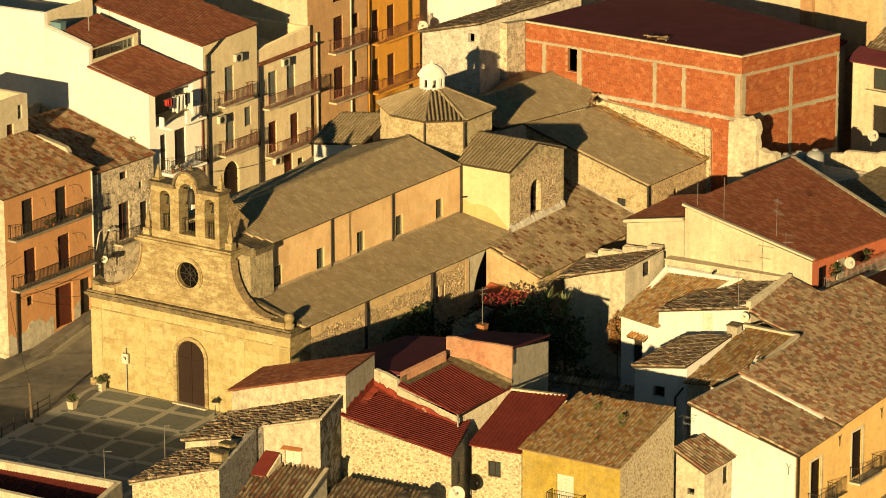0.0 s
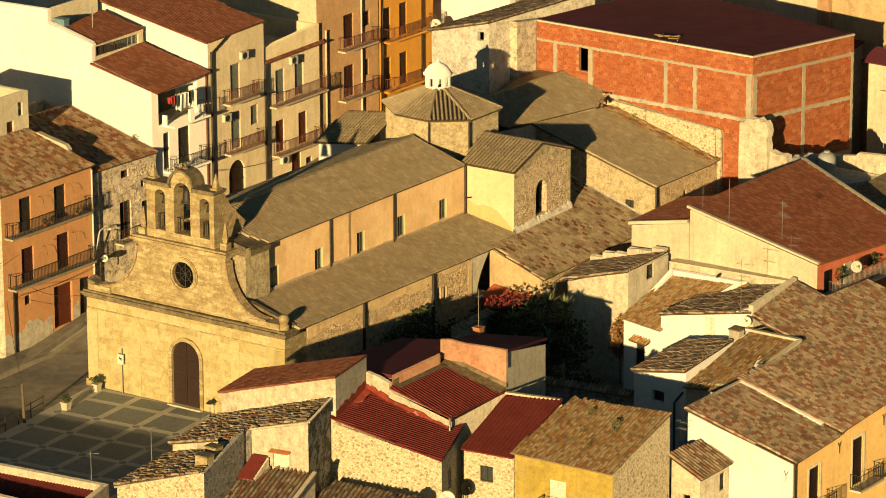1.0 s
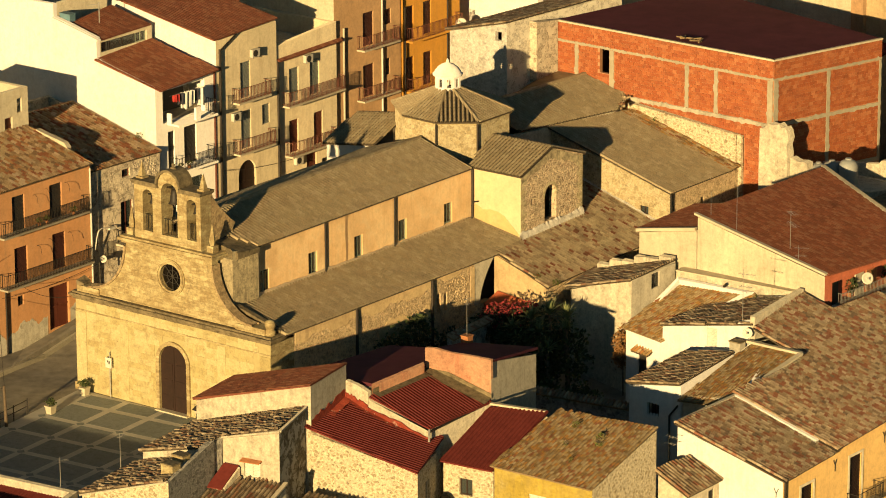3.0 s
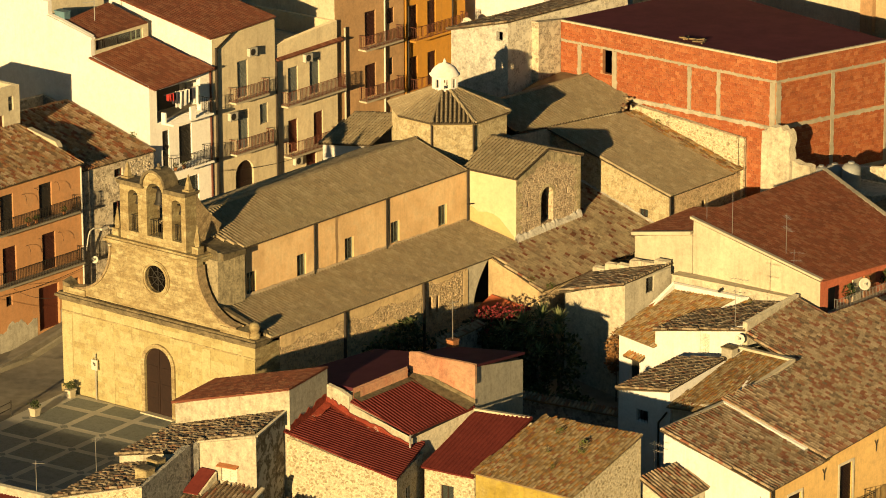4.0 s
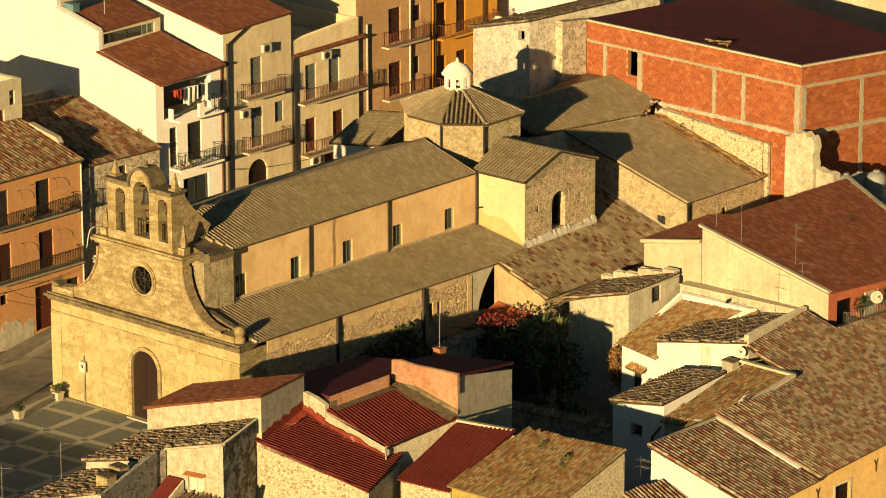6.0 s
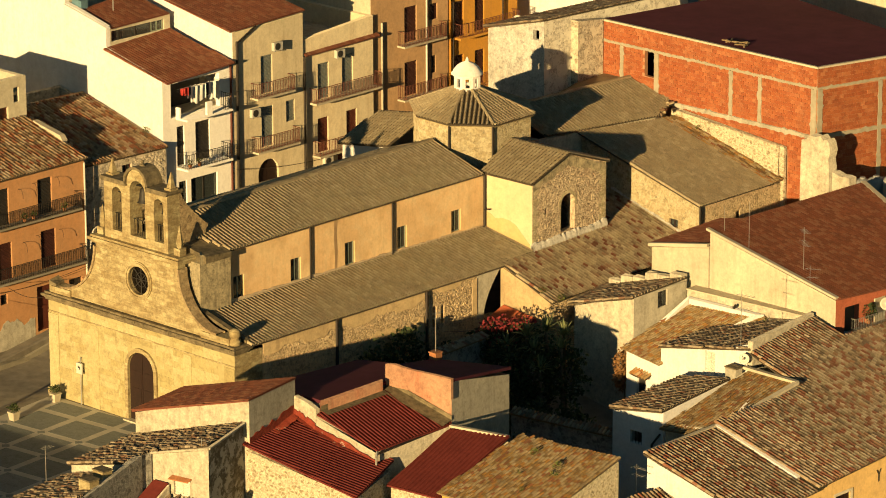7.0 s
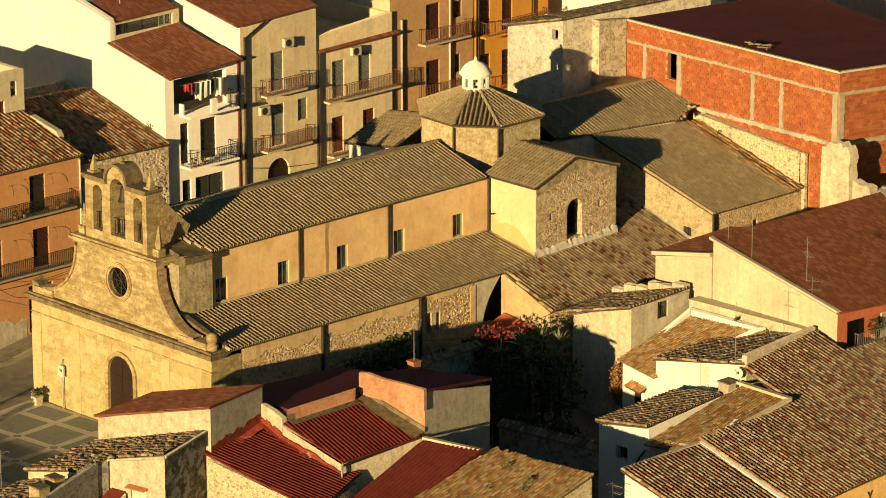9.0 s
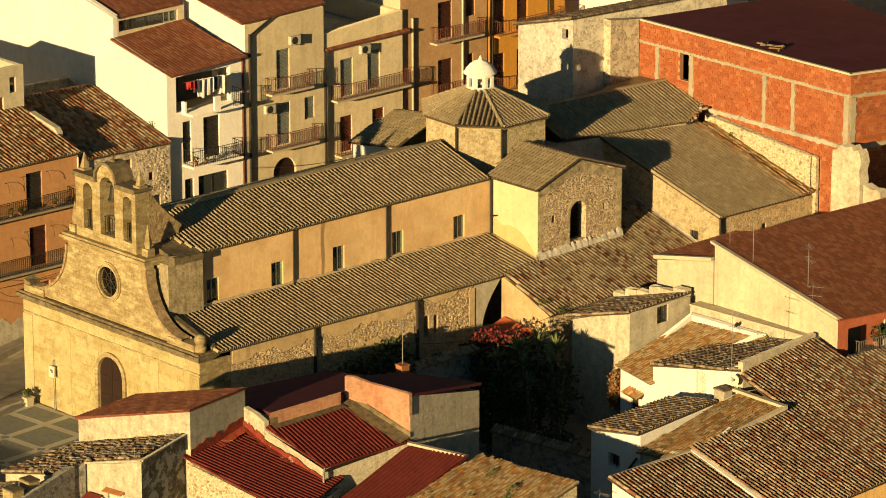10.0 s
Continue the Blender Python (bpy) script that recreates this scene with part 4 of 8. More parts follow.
# piers and arches, one opening taller than the wall's shoulders
prof = [(6.78, 14.15), (6.84, 14.5), (7.05, 14.84), (7.33, 15.04), (7.66, 15.12), (7.99, 15.04), (8.27, 14.84), (8.48, 14.5), (8.54, 14.15)]
wall(s, (4.85, BY0), (10.15, BY0), 10.5, [(0, 14.15)] + [(x - 4.85, z) for x, z in prof] + [(5.3, 14.15)], [(a - 4.85, b - 4.85, c, d, True) for a, b, c, d in arches], BY1 - BY0, True)
part("bell_gable", s, M_STONE, church, "stone bell gable with three arched openings")
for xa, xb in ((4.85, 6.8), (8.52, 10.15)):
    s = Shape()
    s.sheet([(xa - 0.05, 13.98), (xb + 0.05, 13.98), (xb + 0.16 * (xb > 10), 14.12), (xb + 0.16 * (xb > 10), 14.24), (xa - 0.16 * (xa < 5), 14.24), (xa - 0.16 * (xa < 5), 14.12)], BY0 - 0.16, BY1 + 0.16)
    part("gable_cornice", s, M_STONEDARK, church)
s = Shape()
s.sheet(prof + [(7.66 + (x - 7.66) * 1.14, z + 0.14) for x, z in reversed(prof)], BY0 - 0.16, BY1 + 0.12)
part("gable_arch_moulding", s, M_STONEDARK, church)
s = Shape()
s.lathe((7.66, 0.65, 15.2), [(0.2, 0), (0.16, 0.12), (0.06, 0.16), (0.12, 0.26), (0.05, 0.36)], 10)
part("gable_knob", s, M_STONEDARK, church)
for x, z, h in ((5.1, 14.22, 1.0), (10.0, 14.22, 1.05)):
    s = Shape()
    s.box(x - 0.28, 0.4, z, x + 0.28, 0.96, z + 0.14)
    s.tube((x, 0.68, z + 0.14), (x, 0.68, z + h), 0.26, 4, 0.03)
    part("pinnacle", s, M_STONE, church)
for x in (4.3, 10.75):
    s = Shape()
    s.box(x - 0.25, 0.3, 10.55, x + 0.25, 0.8, 11.0)
    s.tube((x, 0.55, 11.0), (x, 0.55, 11.25), 0.16, 6, 0.2)
    s.tube((x, 0.55, 11.25), (x, 0.55, 12.3), 0.21, 6, 0.03)
    part("pinnacle", s, M_STONE, church)
for a, b, c, d in arches:
    s = Shape()
    n = 6
    for i in range(n):
        x = a + (b - a) * (i + 0.5) / n
        s.tube((x, 0.45, c), (x, 0.45, c + 0.95), 0.02, 4)
    s.tube((a, 0.45, c + 0.95), (b, 0.45, c + 0.95), 0.025, 4)
    part("bell_grille", s, M_BLACKIRON, church)
for (a, b, c, d), r in zip(arches, (0.24, 0.4, 0.24)):
    x = (a + b) / 2
    s = Shape()
    zt = d - 0.35
    s.lathe((x, 0.72, zt - 1.25 * r * 2), [(r, 0), (r * 0.86, 0.15 * r), (r * 0.7, 0.7 * r), (r * 0.62, 1.5 * r), (r * 0.5, 2.0 * r), (r * 0.12, 2.3 * r)], 14)
    s.tube((a, 0.72, zt - 0.1), (b, 0.72, zt - 0.1), 0.05, 6)
    part("bell", s, M_BLACKIRON, church, "dark bronze bell", smooth=True)
# curved buttresses behind the gable
for x0, x1 in ((4.85, 5.45), (9.55, 10.15)):
    s = Shape()
    curve = [(1.2 + 2.0 * k / 10, 14.1 - 2.3 * (k / 10) ** 0.72) for k in range(11)]
    s.sheet([(1.15, 10.4), (1.15, 14.1), *curve, (3.32, 11.76), (3.34, 11.6), (3.14, 11.42), (3.16, 11.2), (3.3, 10.9), (3.34, 10.4)], x0, x1, "x")
    part("gable_buttress", s, M_BROWNSTONE, church, "brown rubble buttress with a concave back")
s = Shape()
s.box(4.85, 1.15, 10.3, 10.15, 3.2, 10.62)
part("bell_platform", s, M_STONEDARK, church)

# nave
nv = Shape()
wins = [4.2, 8.8, 13.28, 17.7, 22.4]
wall(nv, (11.7, 3.3), (11.7, 24.9), 0.0, [(0, 10.5), (21.6, 10.5)], [(y - 3.3 - 0.43, y - 3.3 + 0.43, 7.30 + 0.02 * i, 8.75) for i, y in enumerate(wins)], 0.5)
part("nave_wall", nv, M_NAVE, church, "peach plaster nave wall with small windows")
nf = Face((11.7, 3.3), (11.7, 24.9))
for i, y in enumerate(wins):
    opening(nf, church, y - 3.3, 7.30 + 0.02 * i, 0.86, 1.44, "glass_green", None, 0.2)
s = Shape()
wall(s, (3.9, 24.9), (3.9, 1.0), 0.0, [(0, 10.5), (23.9, 10.5)], (), 0.5)
wall(s, (12.0, 0.9), (12.0, 3.3), 0.0, [(0, 10.75), (2.4, 10.35)], (), 0.5)
wall(s, (3.9, 0.96), (12.0, 0.96), 6.3, [(0, 10.2), (8.1, 10.2)], (), 0.3)
part("nave_wall", s, M_DARKREND, church, "grey rendered end of the nave wall")
for y in (9.95, 16.82):
    pipe(church, [(11.77, y, 10.45), (11.77, y, 7.2)], 0.06)
s = Shape()
s.sheet([(12.0, 10.4), (11.95, 9.2), (12.02, 8.1), (11.98, 7.3), (12.2, 7.3), (12.25, 8.4), (12.2, 9.5), (12.28, 10.4)], 11.699, 11.703, "x")
part("damp_streak", s, M_STAIN, church, "dark damp streak")
nr = [(11.97, 3.25, 10.49), (11.97, 24.5, 10.66), (7.8, 24.5, 11.92), (7.8, 1.2, 11.86)]
tiles(church, nr, T_CHURCH, seed=3, wild=0.9, pitch=0.272, r=0.075, rise=0.155, lift_end=0.016)
tiles(church, [(3.5, 24.5, 10.55), (3.5, 1.2, 10.5), (7.8, 1.2, 11.86), (7.8, 24.5, 11.92)], T_CHURCH, seed=4)
ridge(church, (7.8, 1.2, 11.88), (7.8, 24.4, 11.94), T_CHURCH, 0.2)
s = Shape()
s.prism([(10.2, 1.2), (12.2, 1.2), (12.2, 3.2), (10.2, 3.2)], 10.2, [11.0, 10.62, 10.5, 11.0])
part("end_coping", s, M_STONEDARK, church)

# south aisle
rng = random.Random(12)
s = Shape()
top = [(24.4 - 0.3 * k, 7.42 - 0.006 * (23.2 - 0.3 * k) + rng.uniform(0.0, 0.1)) for k in range(71)]
s.sheet([(3.4, 7.22), (24.4, 7.1)] + top, 11.702, 11.76, "x")
part("mortar_fillet", s, M_NAVEMORTAR, church, "pale mortar fillet along the wall")
ai = Shape()
wall(ai, (15.62, 2.2), (15.62, 20.0), -1.0, [(0, 6.1), (17.8, 6.14)], [(13.95, 14.35, 3.6, 4.95, True), (14.7, 15.0, 3.7, 4.85, True)], 0.5)
part("aisle_wall", ai, M_AISLE, church, "flaking rubble wall of the side aisle")
rng = random.Random(6)
for y0, y1, z0, z1, k in ((2.3, 15.5, 5.35, 6.08, 1), (10.3, 15.4, 2.4, 4.35, -1), (15.75, 20.0, 5.78, 6.1, 1), (19.6, 20.0, 3.4, 5.8, 1)):
    n = int((y1 - y0) / 0.14)
    ys_ = [y0 + (y1 - y0) * i / n for i in range(n + 1)]
    rag = [rng.uniform(-0.09, 0.09) + 0.16 * math.sin(y * 1.7) + 0.07 * math.sin(y * 5.1) for y in ys_]
    lo = [z0 + (r if k > 0 else 0) for r in rag]
    hi = [z1 + (r if k < 0 else 0) for r in rag]
    s = Shape()
    s.sheet(list(zip(ys_, lo)) + list(zip(ys_, hi))[::-1], 15.6, 15.66, "x")
    part("plaster_patch", s, M_AISLEPLASTER, church, "old plaster left on the rubble")
tiles(church, [(15.95, 0.95, 6.2), (15.95, 22.3, 6.3), (11.7, 24.9, 7.15), (11.7, 1.2, 7.3)], T_CHURCH, seed=5, wild=0.9, pitch=0.272, r=0.075, rise=0.155, lift_end=0.016)
for y in (8.1, 15.6):
    pipe(church, [(15.72, y, 6.1), (15.72, y, 1.0)], 0.09)
s = Shape()
s.sheet([(12.0, 7.42), (15.6, 6.45), (15.6, 6.3), (12.0, 7.2)], 0.95, 1.3)
part("aisle_coping", s, M_STONEDARK, church)
# lower part of the aisle, east of the arch
s = Shape()
wall(s, (15.62, 22.1), (19.9, 21.8), -1.0, [(0, 6.1), (4.29, 4.85)], (), 0.5)
part("chapel_wall", s, M_AISLEPLASTER, church, "ochre plaster wall of the side chapel")
s = Shape()
wall(s, (19.9, 21.8), (20.1, 35.2), -1.0, [(0, 4.8), (13.4, 5.25)], (), 0.5)
part("chapel_wall", s, M_AISLE, church)
tiles(church, [(20.2, 21.6, 4.85), (20.2, 35.25, 5.3), (12.8, 35.25, 7.55), (12.8, 31.7, 7.4), (15.7, 31.6, 6.6), (15.7, 24.9, 6.4), (15.7, 22.1, 6.28)], T_AISLE, seed=6, r=0.08, rise=0.14, wild=1.0, pitch=0.25, lift_end=0.012)
tiles(church, [(15.7, 22.2, 6.3), (15.7, 24.95, 6.42), (11.75, 24.95, 7.15)], T_CHURCH, seed=7)
# half arch of the old vault, open and dark behind its curved edge
s = Shape()
arc = [(20.6 + 1.45 * (k / 10) ** 1.6, 3.2 + 2.75 * (k / 10) ** 0.9) for k in range(11)]
s.sheet([(20.0, 3.2), *arc, (22.1, 5.98), (22.1, 6.14), (20.0, 6.14)], 15.22, 15.62, "x")
part("half_arch", s, M_GREYP, church, "grey plaster spandrel of a broken vault arch")
s = Shape()
wall(s, (15.62, 20.0), (15.62, 22.1), -1.0, [(0, 3.2), (2.1, 3.2)], (), 0.5)
part("aisle_wall", s, M_AISLE, church)

# south transept
s = Shape()
wall(s, (11.7, 24.9), (15.62, 24.9), 5.0, [(0, 10.6), (3.92, 10.62)], (), 0.5)
part("transept_wall", s, M_TRANSEPT, church, "pale yellow plaster transept wall")
s = Shape()
wall(s, (15.62, 24.9), (15.62, 31.6), 5.0, [(0, 10.62), (3.2, 11.82), (6.7, 10.75)], [(1.13, 1.35, 8.45, 8.85), (2.57, 3.85, 7.0, 9.36, True), (5.2, 5.38, 8.45, 8.85)], 0.6)
part("transept_wall", s, M_TRSTONE, church, "bare rubble gable of the transept with an arched opening")
for k in range(11):
    for y0, sg in ((24.9, 1), (31.6, -1)):
        s = Shape()
        w = 0.62 if k % 2 else 0.38
        a, c = sorted((y0 + sg * 0.004, y0 + sg * w))
        s.box(15.5, a, 6.7 + k * 0.36, 15.632, c, 7.03 + k * 0.36)
        part("quoin", s, M_DRUM, church)
for k in range(9):
    t = math.pi * k / 8
    s = Shape()
    a0, a1 = t - math.pi / 16 + 0.012, t + math.pi / 16 - 0.012
    s.sheet([(28.11 + r * math.cos(a), 8.72 + r * math.sin(a)) for r, a in ((0.64, a0), (0.84, a0), (0.84, a1), (0.64, a1))], 15.5, 15.64, "x")
    part("arch_stone", s, M_DRUM, church)
s = Shape()
wall(s, (15.62, 31.6), (11.0, 31.6), 5.0, [(0, 10.75), (4.62, 10.75)], (), 0.5)
part("transept_wall", s, M_TRSTONE, church)
tiles(church, [(15.75, 24.7, 10.62), (11.5, 24.7, 10.62), (10.9, 28.1, 11.9), (15.75, 28.1, 11.9)], T_CHURCH, seed=8, wild=0.8, lift_end=0.06, r=0.08)
tiles(church, [(10.9, 31.8, 10.65), (15.75, 31.8, 10.65), (15.75, 28.1, 11.9), (10.9, 28.1, 11.9)], T_CHURCH, seed=9)
pipe(church, [(11.85, 24.78, 10.6), (11.85, 24.78, 7.2)], 0.09)
s = Shape()
s.tube((11.85, 24.72, 8.3), (12.35, 24.7, 8.42), 0.05, 6)
part("pipe_bracket", s, M_BLACKIRON, church, "short iron bracket on the rainwater pipe")
s = Shape()
rng = random.Random(4)
edge = [24.95 + i * 0.133 for i in range(51)]
lower = [10.1 + 1.0 * (1 - abs(y - 28.1) / 3.2) + rng.uniform(-0.08, 0.08) for y in edge]
upper = [10.58 + 1.2 * (1 - abs(y - 28.1) / 3.2) for y in edge]
s.sheet(list(zip(edge, lower)) + list(zip(edge, upper))[::-1], 15.6, 15.645, "x")
part("gable_band", s, M_DARKREND, church, "smooth rendered band under the verge")


def stone_relief(parent, x, y0, y1, z0, z1, material, seed, keep, size=0.24, proud=0.05):
    """Rough stones standing out of a wall that faces east, one mesh; keep(y, z) says where they show."""
    rng = random.Random(seed)
    s = Shape()
    rows = int((z1 - z0) / (size * 0.72))
    for r in range(rows):
        y = y0 + rng.uniform(0, size)
        while y < y1:
            w, h = size * rng.uniform(0.4, 1.6), size * rng.uniform(0.4, 0.85)
            cy, cz = y + w / 2, z0 + (r + 0.5) * size * 0.72 + rng.uniform(-0.05, 0.05)
            y += w + rng.uniform(0.0, 0.05)
            if y > y1 or not keep(cy, cz) or rng.random() < 0.22:
                continue
            o = proud * rng.uniform(0.25, 1.0)
            n, k = 7, len(s.v)
            ring = []
            for i in range(n):
                a = 2 * math.pi * i / n + rng.uniform(-0.25, 0.25)
                ring.append((math.cos(a) * w * rng.uniform(0.44, 0.56), math.sin(a) * h * rng.uniform(0.44, 0.58)))
            s.v += [(x - 0.03, cy + p, cz + q) for p, q in ring]
            s.v += [(x + o * rng.uniform(0.6, 1.1), cy + p * 0.7, cz + q * 0.7) for p, q in ring]
            s.f += [(k + i, k + (i + 1) % n, k + n + (i + 1) % n, k + n + i) for i in range(n)]
            s.f.append(tuple(range(k + n, k + 2 * n)))
    part("rough_masonry", s, material, parent, kind="stuff")


def in_gable(y, z):
    if 27.15 < y < 29.05 and z < 9.8:
        return False
    if any(abs(y - c) < 0.26 and 8.3 < z < 9.0 for c in (26.14, 30.19)):
        return False
    return 25.5 < y < 31.0 and z < 10.0 + 1.05 * (1 - abs(y - 28.1) / 3.2)


stone_relief(church, 15.62, 25.4, 31.1, 6.9, 11.0, M_TRSTONE, 21, in_gable, 0.2, 0.034)
stone_relief(church, 15.62, 15.8, 20.0, 3.4, 5.8, M_AISLE, 22, lambda y, z: not 16.0 < y < 17.4 or z > 5.1, 0.26, 0.055)
stone_relief(church, 15.62, 2.4, 15.4, 4.1, 5.5, M_AISLE, 23, lambda y, z: not 10.2 < y < 15.5 or z > 4.5, 0.24, 0.034)


def rough_fillet(parent, p, q, up, out, side, seed, material, step=0.13):
    """A lumpy wedge of mortar thrown into the corner between a wall and a roof."""
    rng = random.Random(seed)
    p, q = Vector(p), Vector(q)
    n = max(2, int((q - p).length / step))
    s = Shape()
    for i in range(n + 1):
        c = p.lerp(q, i / n)
        h, o = up * (1 + 0.12 * math.sin(i * 0.37)) * rng.uniform(0.72, 1.2), out * rng.uniform(0.92, 1.08)
        d = Vector(side)
        s.v += [tuple(c - Vector((0, 0, 0.25)) - d * 0.02), tuple(c + Vector((0, 0, h)) - d * 0.02), tuple(c + Vector((0, 0, h * 0.9)) + d * o * 0.3),
                tuple(c + Vector((0, 0, h * rng.uniform(0.36, 0.46))) + d * o * 0.7), tuple(c + d * o - Vector((0, 0, 0.1)))]
    for i in range(n):
        for k in range(4):
            a = i * 5 + k
            s.f.append((a, a + 5, a + 6, a + 1))
    return part("mortar_fillet", s, material, parent, "lumpy pale mortar fillet")


rough_fillet(church, (15.64, 24.8, 6.5), (15.64, 31.6, 6.68), 0.36, 0.2, (1, 0, 0), 8, M_LIME, 0.17)
rough_fillet(church, (12.9, 35.28, 7.55), (20.1, 35.28, 5.36), 0.2, 0.18, (0, -1, 0), 9, M_LIME, 0.17)
# ochre plaster showing through at the foot of the transept wall
s = Shape()
patch = [(11.75, 6.9), (15.5, 6.3), (15.45, 6.75), (15.1, 7.05), (14.75, 7.35), (14.3, 7.75), (13.8, 7.95), (13.2, 8.0), (12.6, 7.9), (12.1, 8.15), (11.75, 8.2)]
s.sheet(patch, 24.885, 24.91)
part("plaster_patch", s, M_TRPATCH, church, "ochre older plaster")

# north transept
s = Shape()
wall(s, (-0.2, 24.7), (3.9, 24.7), 3.0, [(0, 10.2), (4.1, 10.75)], (), 0.5)
wall(s, (-0.2, 31.6), (-0.2, 24.7), 3.0, [(0, 10.2), (3.4, 11.4), (6.9, 10.2)], (), 0.5)
part("transept_wall", s, M_WHITE, church, "white plaster north transept wall")
tiles(church, [(-0.4, 24.5, 10.25), (4.0, 24.5, 10.85), (4.0, 28.1, 12.2), (-0.4, 28.1, 11.6)], T_CHURCH, seed=10, lift_end=0.05)
tiles(church, [(4.0, 31.8, 10.85), (-0.4, 31.8, 10.25), (-0.4, 28.1, 11.6), (4.0, 28.1, 12.2)], T_OLD, seed=11)

# octagonal drum, roof and lantern
OC = (7.25, 28.15)
oct_ring = [(3.75, 27.0), (6.2, 24.95), (8.9, 24.75), (11.0, 26.4), (10.95, 29.9), (8.6, 31.7), (5.6, 31.6), (3.75, 29.8)]
s = Shape()
for i in range(8):
    p, q = oct_ring[i], oct_ring[(i + 1) % 8]
    L = math.dist(p, q)
    wall(s, p, q, 9.0, [(0, 13.1), (L, 13.1)], [(L / 2 - 0.3, L / 2 + 0.3, 11.75, 12.5)] if i == 0 else (), 0.5)
part("drum_wall", s, M_DRUM, church, "golden stone octagonal drum")
grow = [(OC[0] + (x - OC[0]) * 1.06, OC[1] + (y - OC[1]) * 1.06) for x, y in oct_ring]
cap = [(OC[0] + (x - OC[0]) * 0.2, OC[1] + (y - OC[1]) * 0.2) for x, y in oct_ring]
s = Shape()
s.prism([(OC[0] + (x - OC[0]) * 1.04, OC[1] + (y - OC[1]) * 1.04) for x, y in oct_ring], 13.0, 13.12)
part("drum_cornice", s, M_STONE, church)
for i in range(8):
    j = (i + 1) % 8
    tiles(church, [(*grow[i], 13.15), (*grow[j], 13.15), (*cap[j], 14.45), (*cap[i], 14.45)], T_CHURCH, seed=20 + i, wild=0.6, lift_end=0.05)
    ridge(church, (*grow[i], 13.2), (*cap[i], 14.5), T_CHURCH, 0.12)
for i in (2, 3):
    x, y = oct_ring[i]
    pipe(church, [(x + 0.08, y - 0.08, 13.05), (x + 0.08, y - 0.08, 10.8)], 0.07)
lantern = Shape()
lr = [(OC[0] + 0.86 * math.cos(math.radians(22.5 + 45 * k)), OC[1] + 0.86 * math.sin(math.radians(22.5 + 45 * k))) for k in range(8)]
for i in range(8):
    p, q = lr[i], lr[(i + 1) % 8]
    L = math.dist(p, q)
    wall(lantern, p, q, 14.2, [(0, 15.35), (L, 15.35)], [(L / 2 - 0.13, L / 2 + 0.13, 14.62, 15.18)], 0.15)
part("lantern", lantern, M_WHITE, church, "small white plastered lantern")
s = Shape()
s.lathe((*OC, 14.15), [(1.15, 0), (1.1, 0.14), (0.92, 0.22), (0.88, 0.2)], 16)
part("lantern_base", s, M_WHITE, church)
s = Shape()
s.lathe((*OC, 15.35), [(0.98, 0), (1.0, 0.08), (0.92, 0.13), (0.84, 0.3), (0.66, 0.52), (0.4, 0.7), (0.12, 0.8), (0.09, 0.95), (0.02, 1.08)], 20)
part("lantern_cupola", s, M_WHITE, church, smooth=True)

# sacristy behind the transept
sac, sf = house("sacristy", [(9.7, 35.3, 10.75), (20.0, 35.3, 7.85), (20.1, 43.1, 7.9), (9.7, 43.1, 10.75)], 1.0, M_DRUM, "low golden stone sacristy with a mossy tiled roof",
                [(17.95, 6.1, 0.7, 0.55, "glass_brown")], [(39.0, 6.0, 0.4, 0.8, "bars")], category="building", e_material=M_AISLE)
tiles(sac, [(20.3, 41.9, 8.03), (20.32, 43.4, 8.04), (11.6, 43.4, 10.49), (11.3, 41.9, 10.56)], T_MOSS, M_PANMOSS, seed=34, wild=5)
tiles(sac, [(20.25, 35.0, 7.95), (20.3, 42.2, 7.99), (11.4, 42.2, 10.5), (9.9, 35.0, 10.95)], T_CHURCH, seed=31, r=0.09, rise=0.14, wild=1.4)
pipe(sac, [(20.12, 35.25, 7.9), (20.12, 35.25, 2.0)], 0.07)
hall, hf = house("parish_hall", [(4.0, 31.9, 10.6), (9.8, 31.9, 10.9), (11.3, 41.2, 10.85), (10.3, 43.2, 11.0), (4.25, 43.6, 11.6)], 2.0, M_OLDWHITE, "old church hall under a wide mossy tiled roof", category="building")
hall_roof = [(9.9, 32.5, 11.0), (11.45, 41.3, 10.97), (10.5, 43.6, 11.2), (7.06, 44.36, 12.12), (6.0, 32.5, 12.1)]
tiles(hall, hall_roof, T_CHURCH, seed=32, r=0.085, rise=0.14, wild=1.4)
ridge(hall, (6.0, 32.5, 12.06), (7.06, 44.3, 12.16), T_CHURCH, 0.15)
# worn mortar apron between the ridge and the old lime-washed house
apron = Shape()
apron.poly([(7.0, 44.3, 12.02), (6.4, 38.8, 12.0), (4.2, 38.8, 11.1), (4.6, 41.4, 11.85), (4.6, 44.3, 12.0)])
apron.poly([(6.4, 38.8, 12.0), (5.9, 32.5, 11.95), (4.0, 32.5, 10.7), (4.2, 38.8, 11.1)])
part("roof_apron", apron, M_APRON, hall, "worn mortar roof apron")
# loose tiles and rubble along the broken verge
rng = random.Random(77)
for k in range(26):
    f_ = k / 25
    p = Vector((7.2, 44.3, 12.1)).lerp(Vector((10.4, 43.7, 11.25)), f_ * 2) if f_ < 0.5 else Vector((10.4, 43.7, 11.25)).lerp(Vector((11.7, 41.2, 10.95)), f_ * 2 - 1)
    a = rng.uniform(0, 3.1)
    d = Vector((math.cos(a), math.sin(a), rng.uniform(-0.3, 0.3))) * rng.uniform(0.15, 0.3)
    p = p + Vector((rng.uniform(-0.1, 0.25), rng.uniform(-0.1, 0.2), rng.uniform(0.02, 0.14)))
    s = Shape()
    s.tube(p - d, p + d, rng.uniform(0.06, 0.11), 5, rng.uniform(0.05, 0.09))
    part("loose_tile", s, SINGLE["tiles_aisle"], hall, "loose broken tile on the verge")

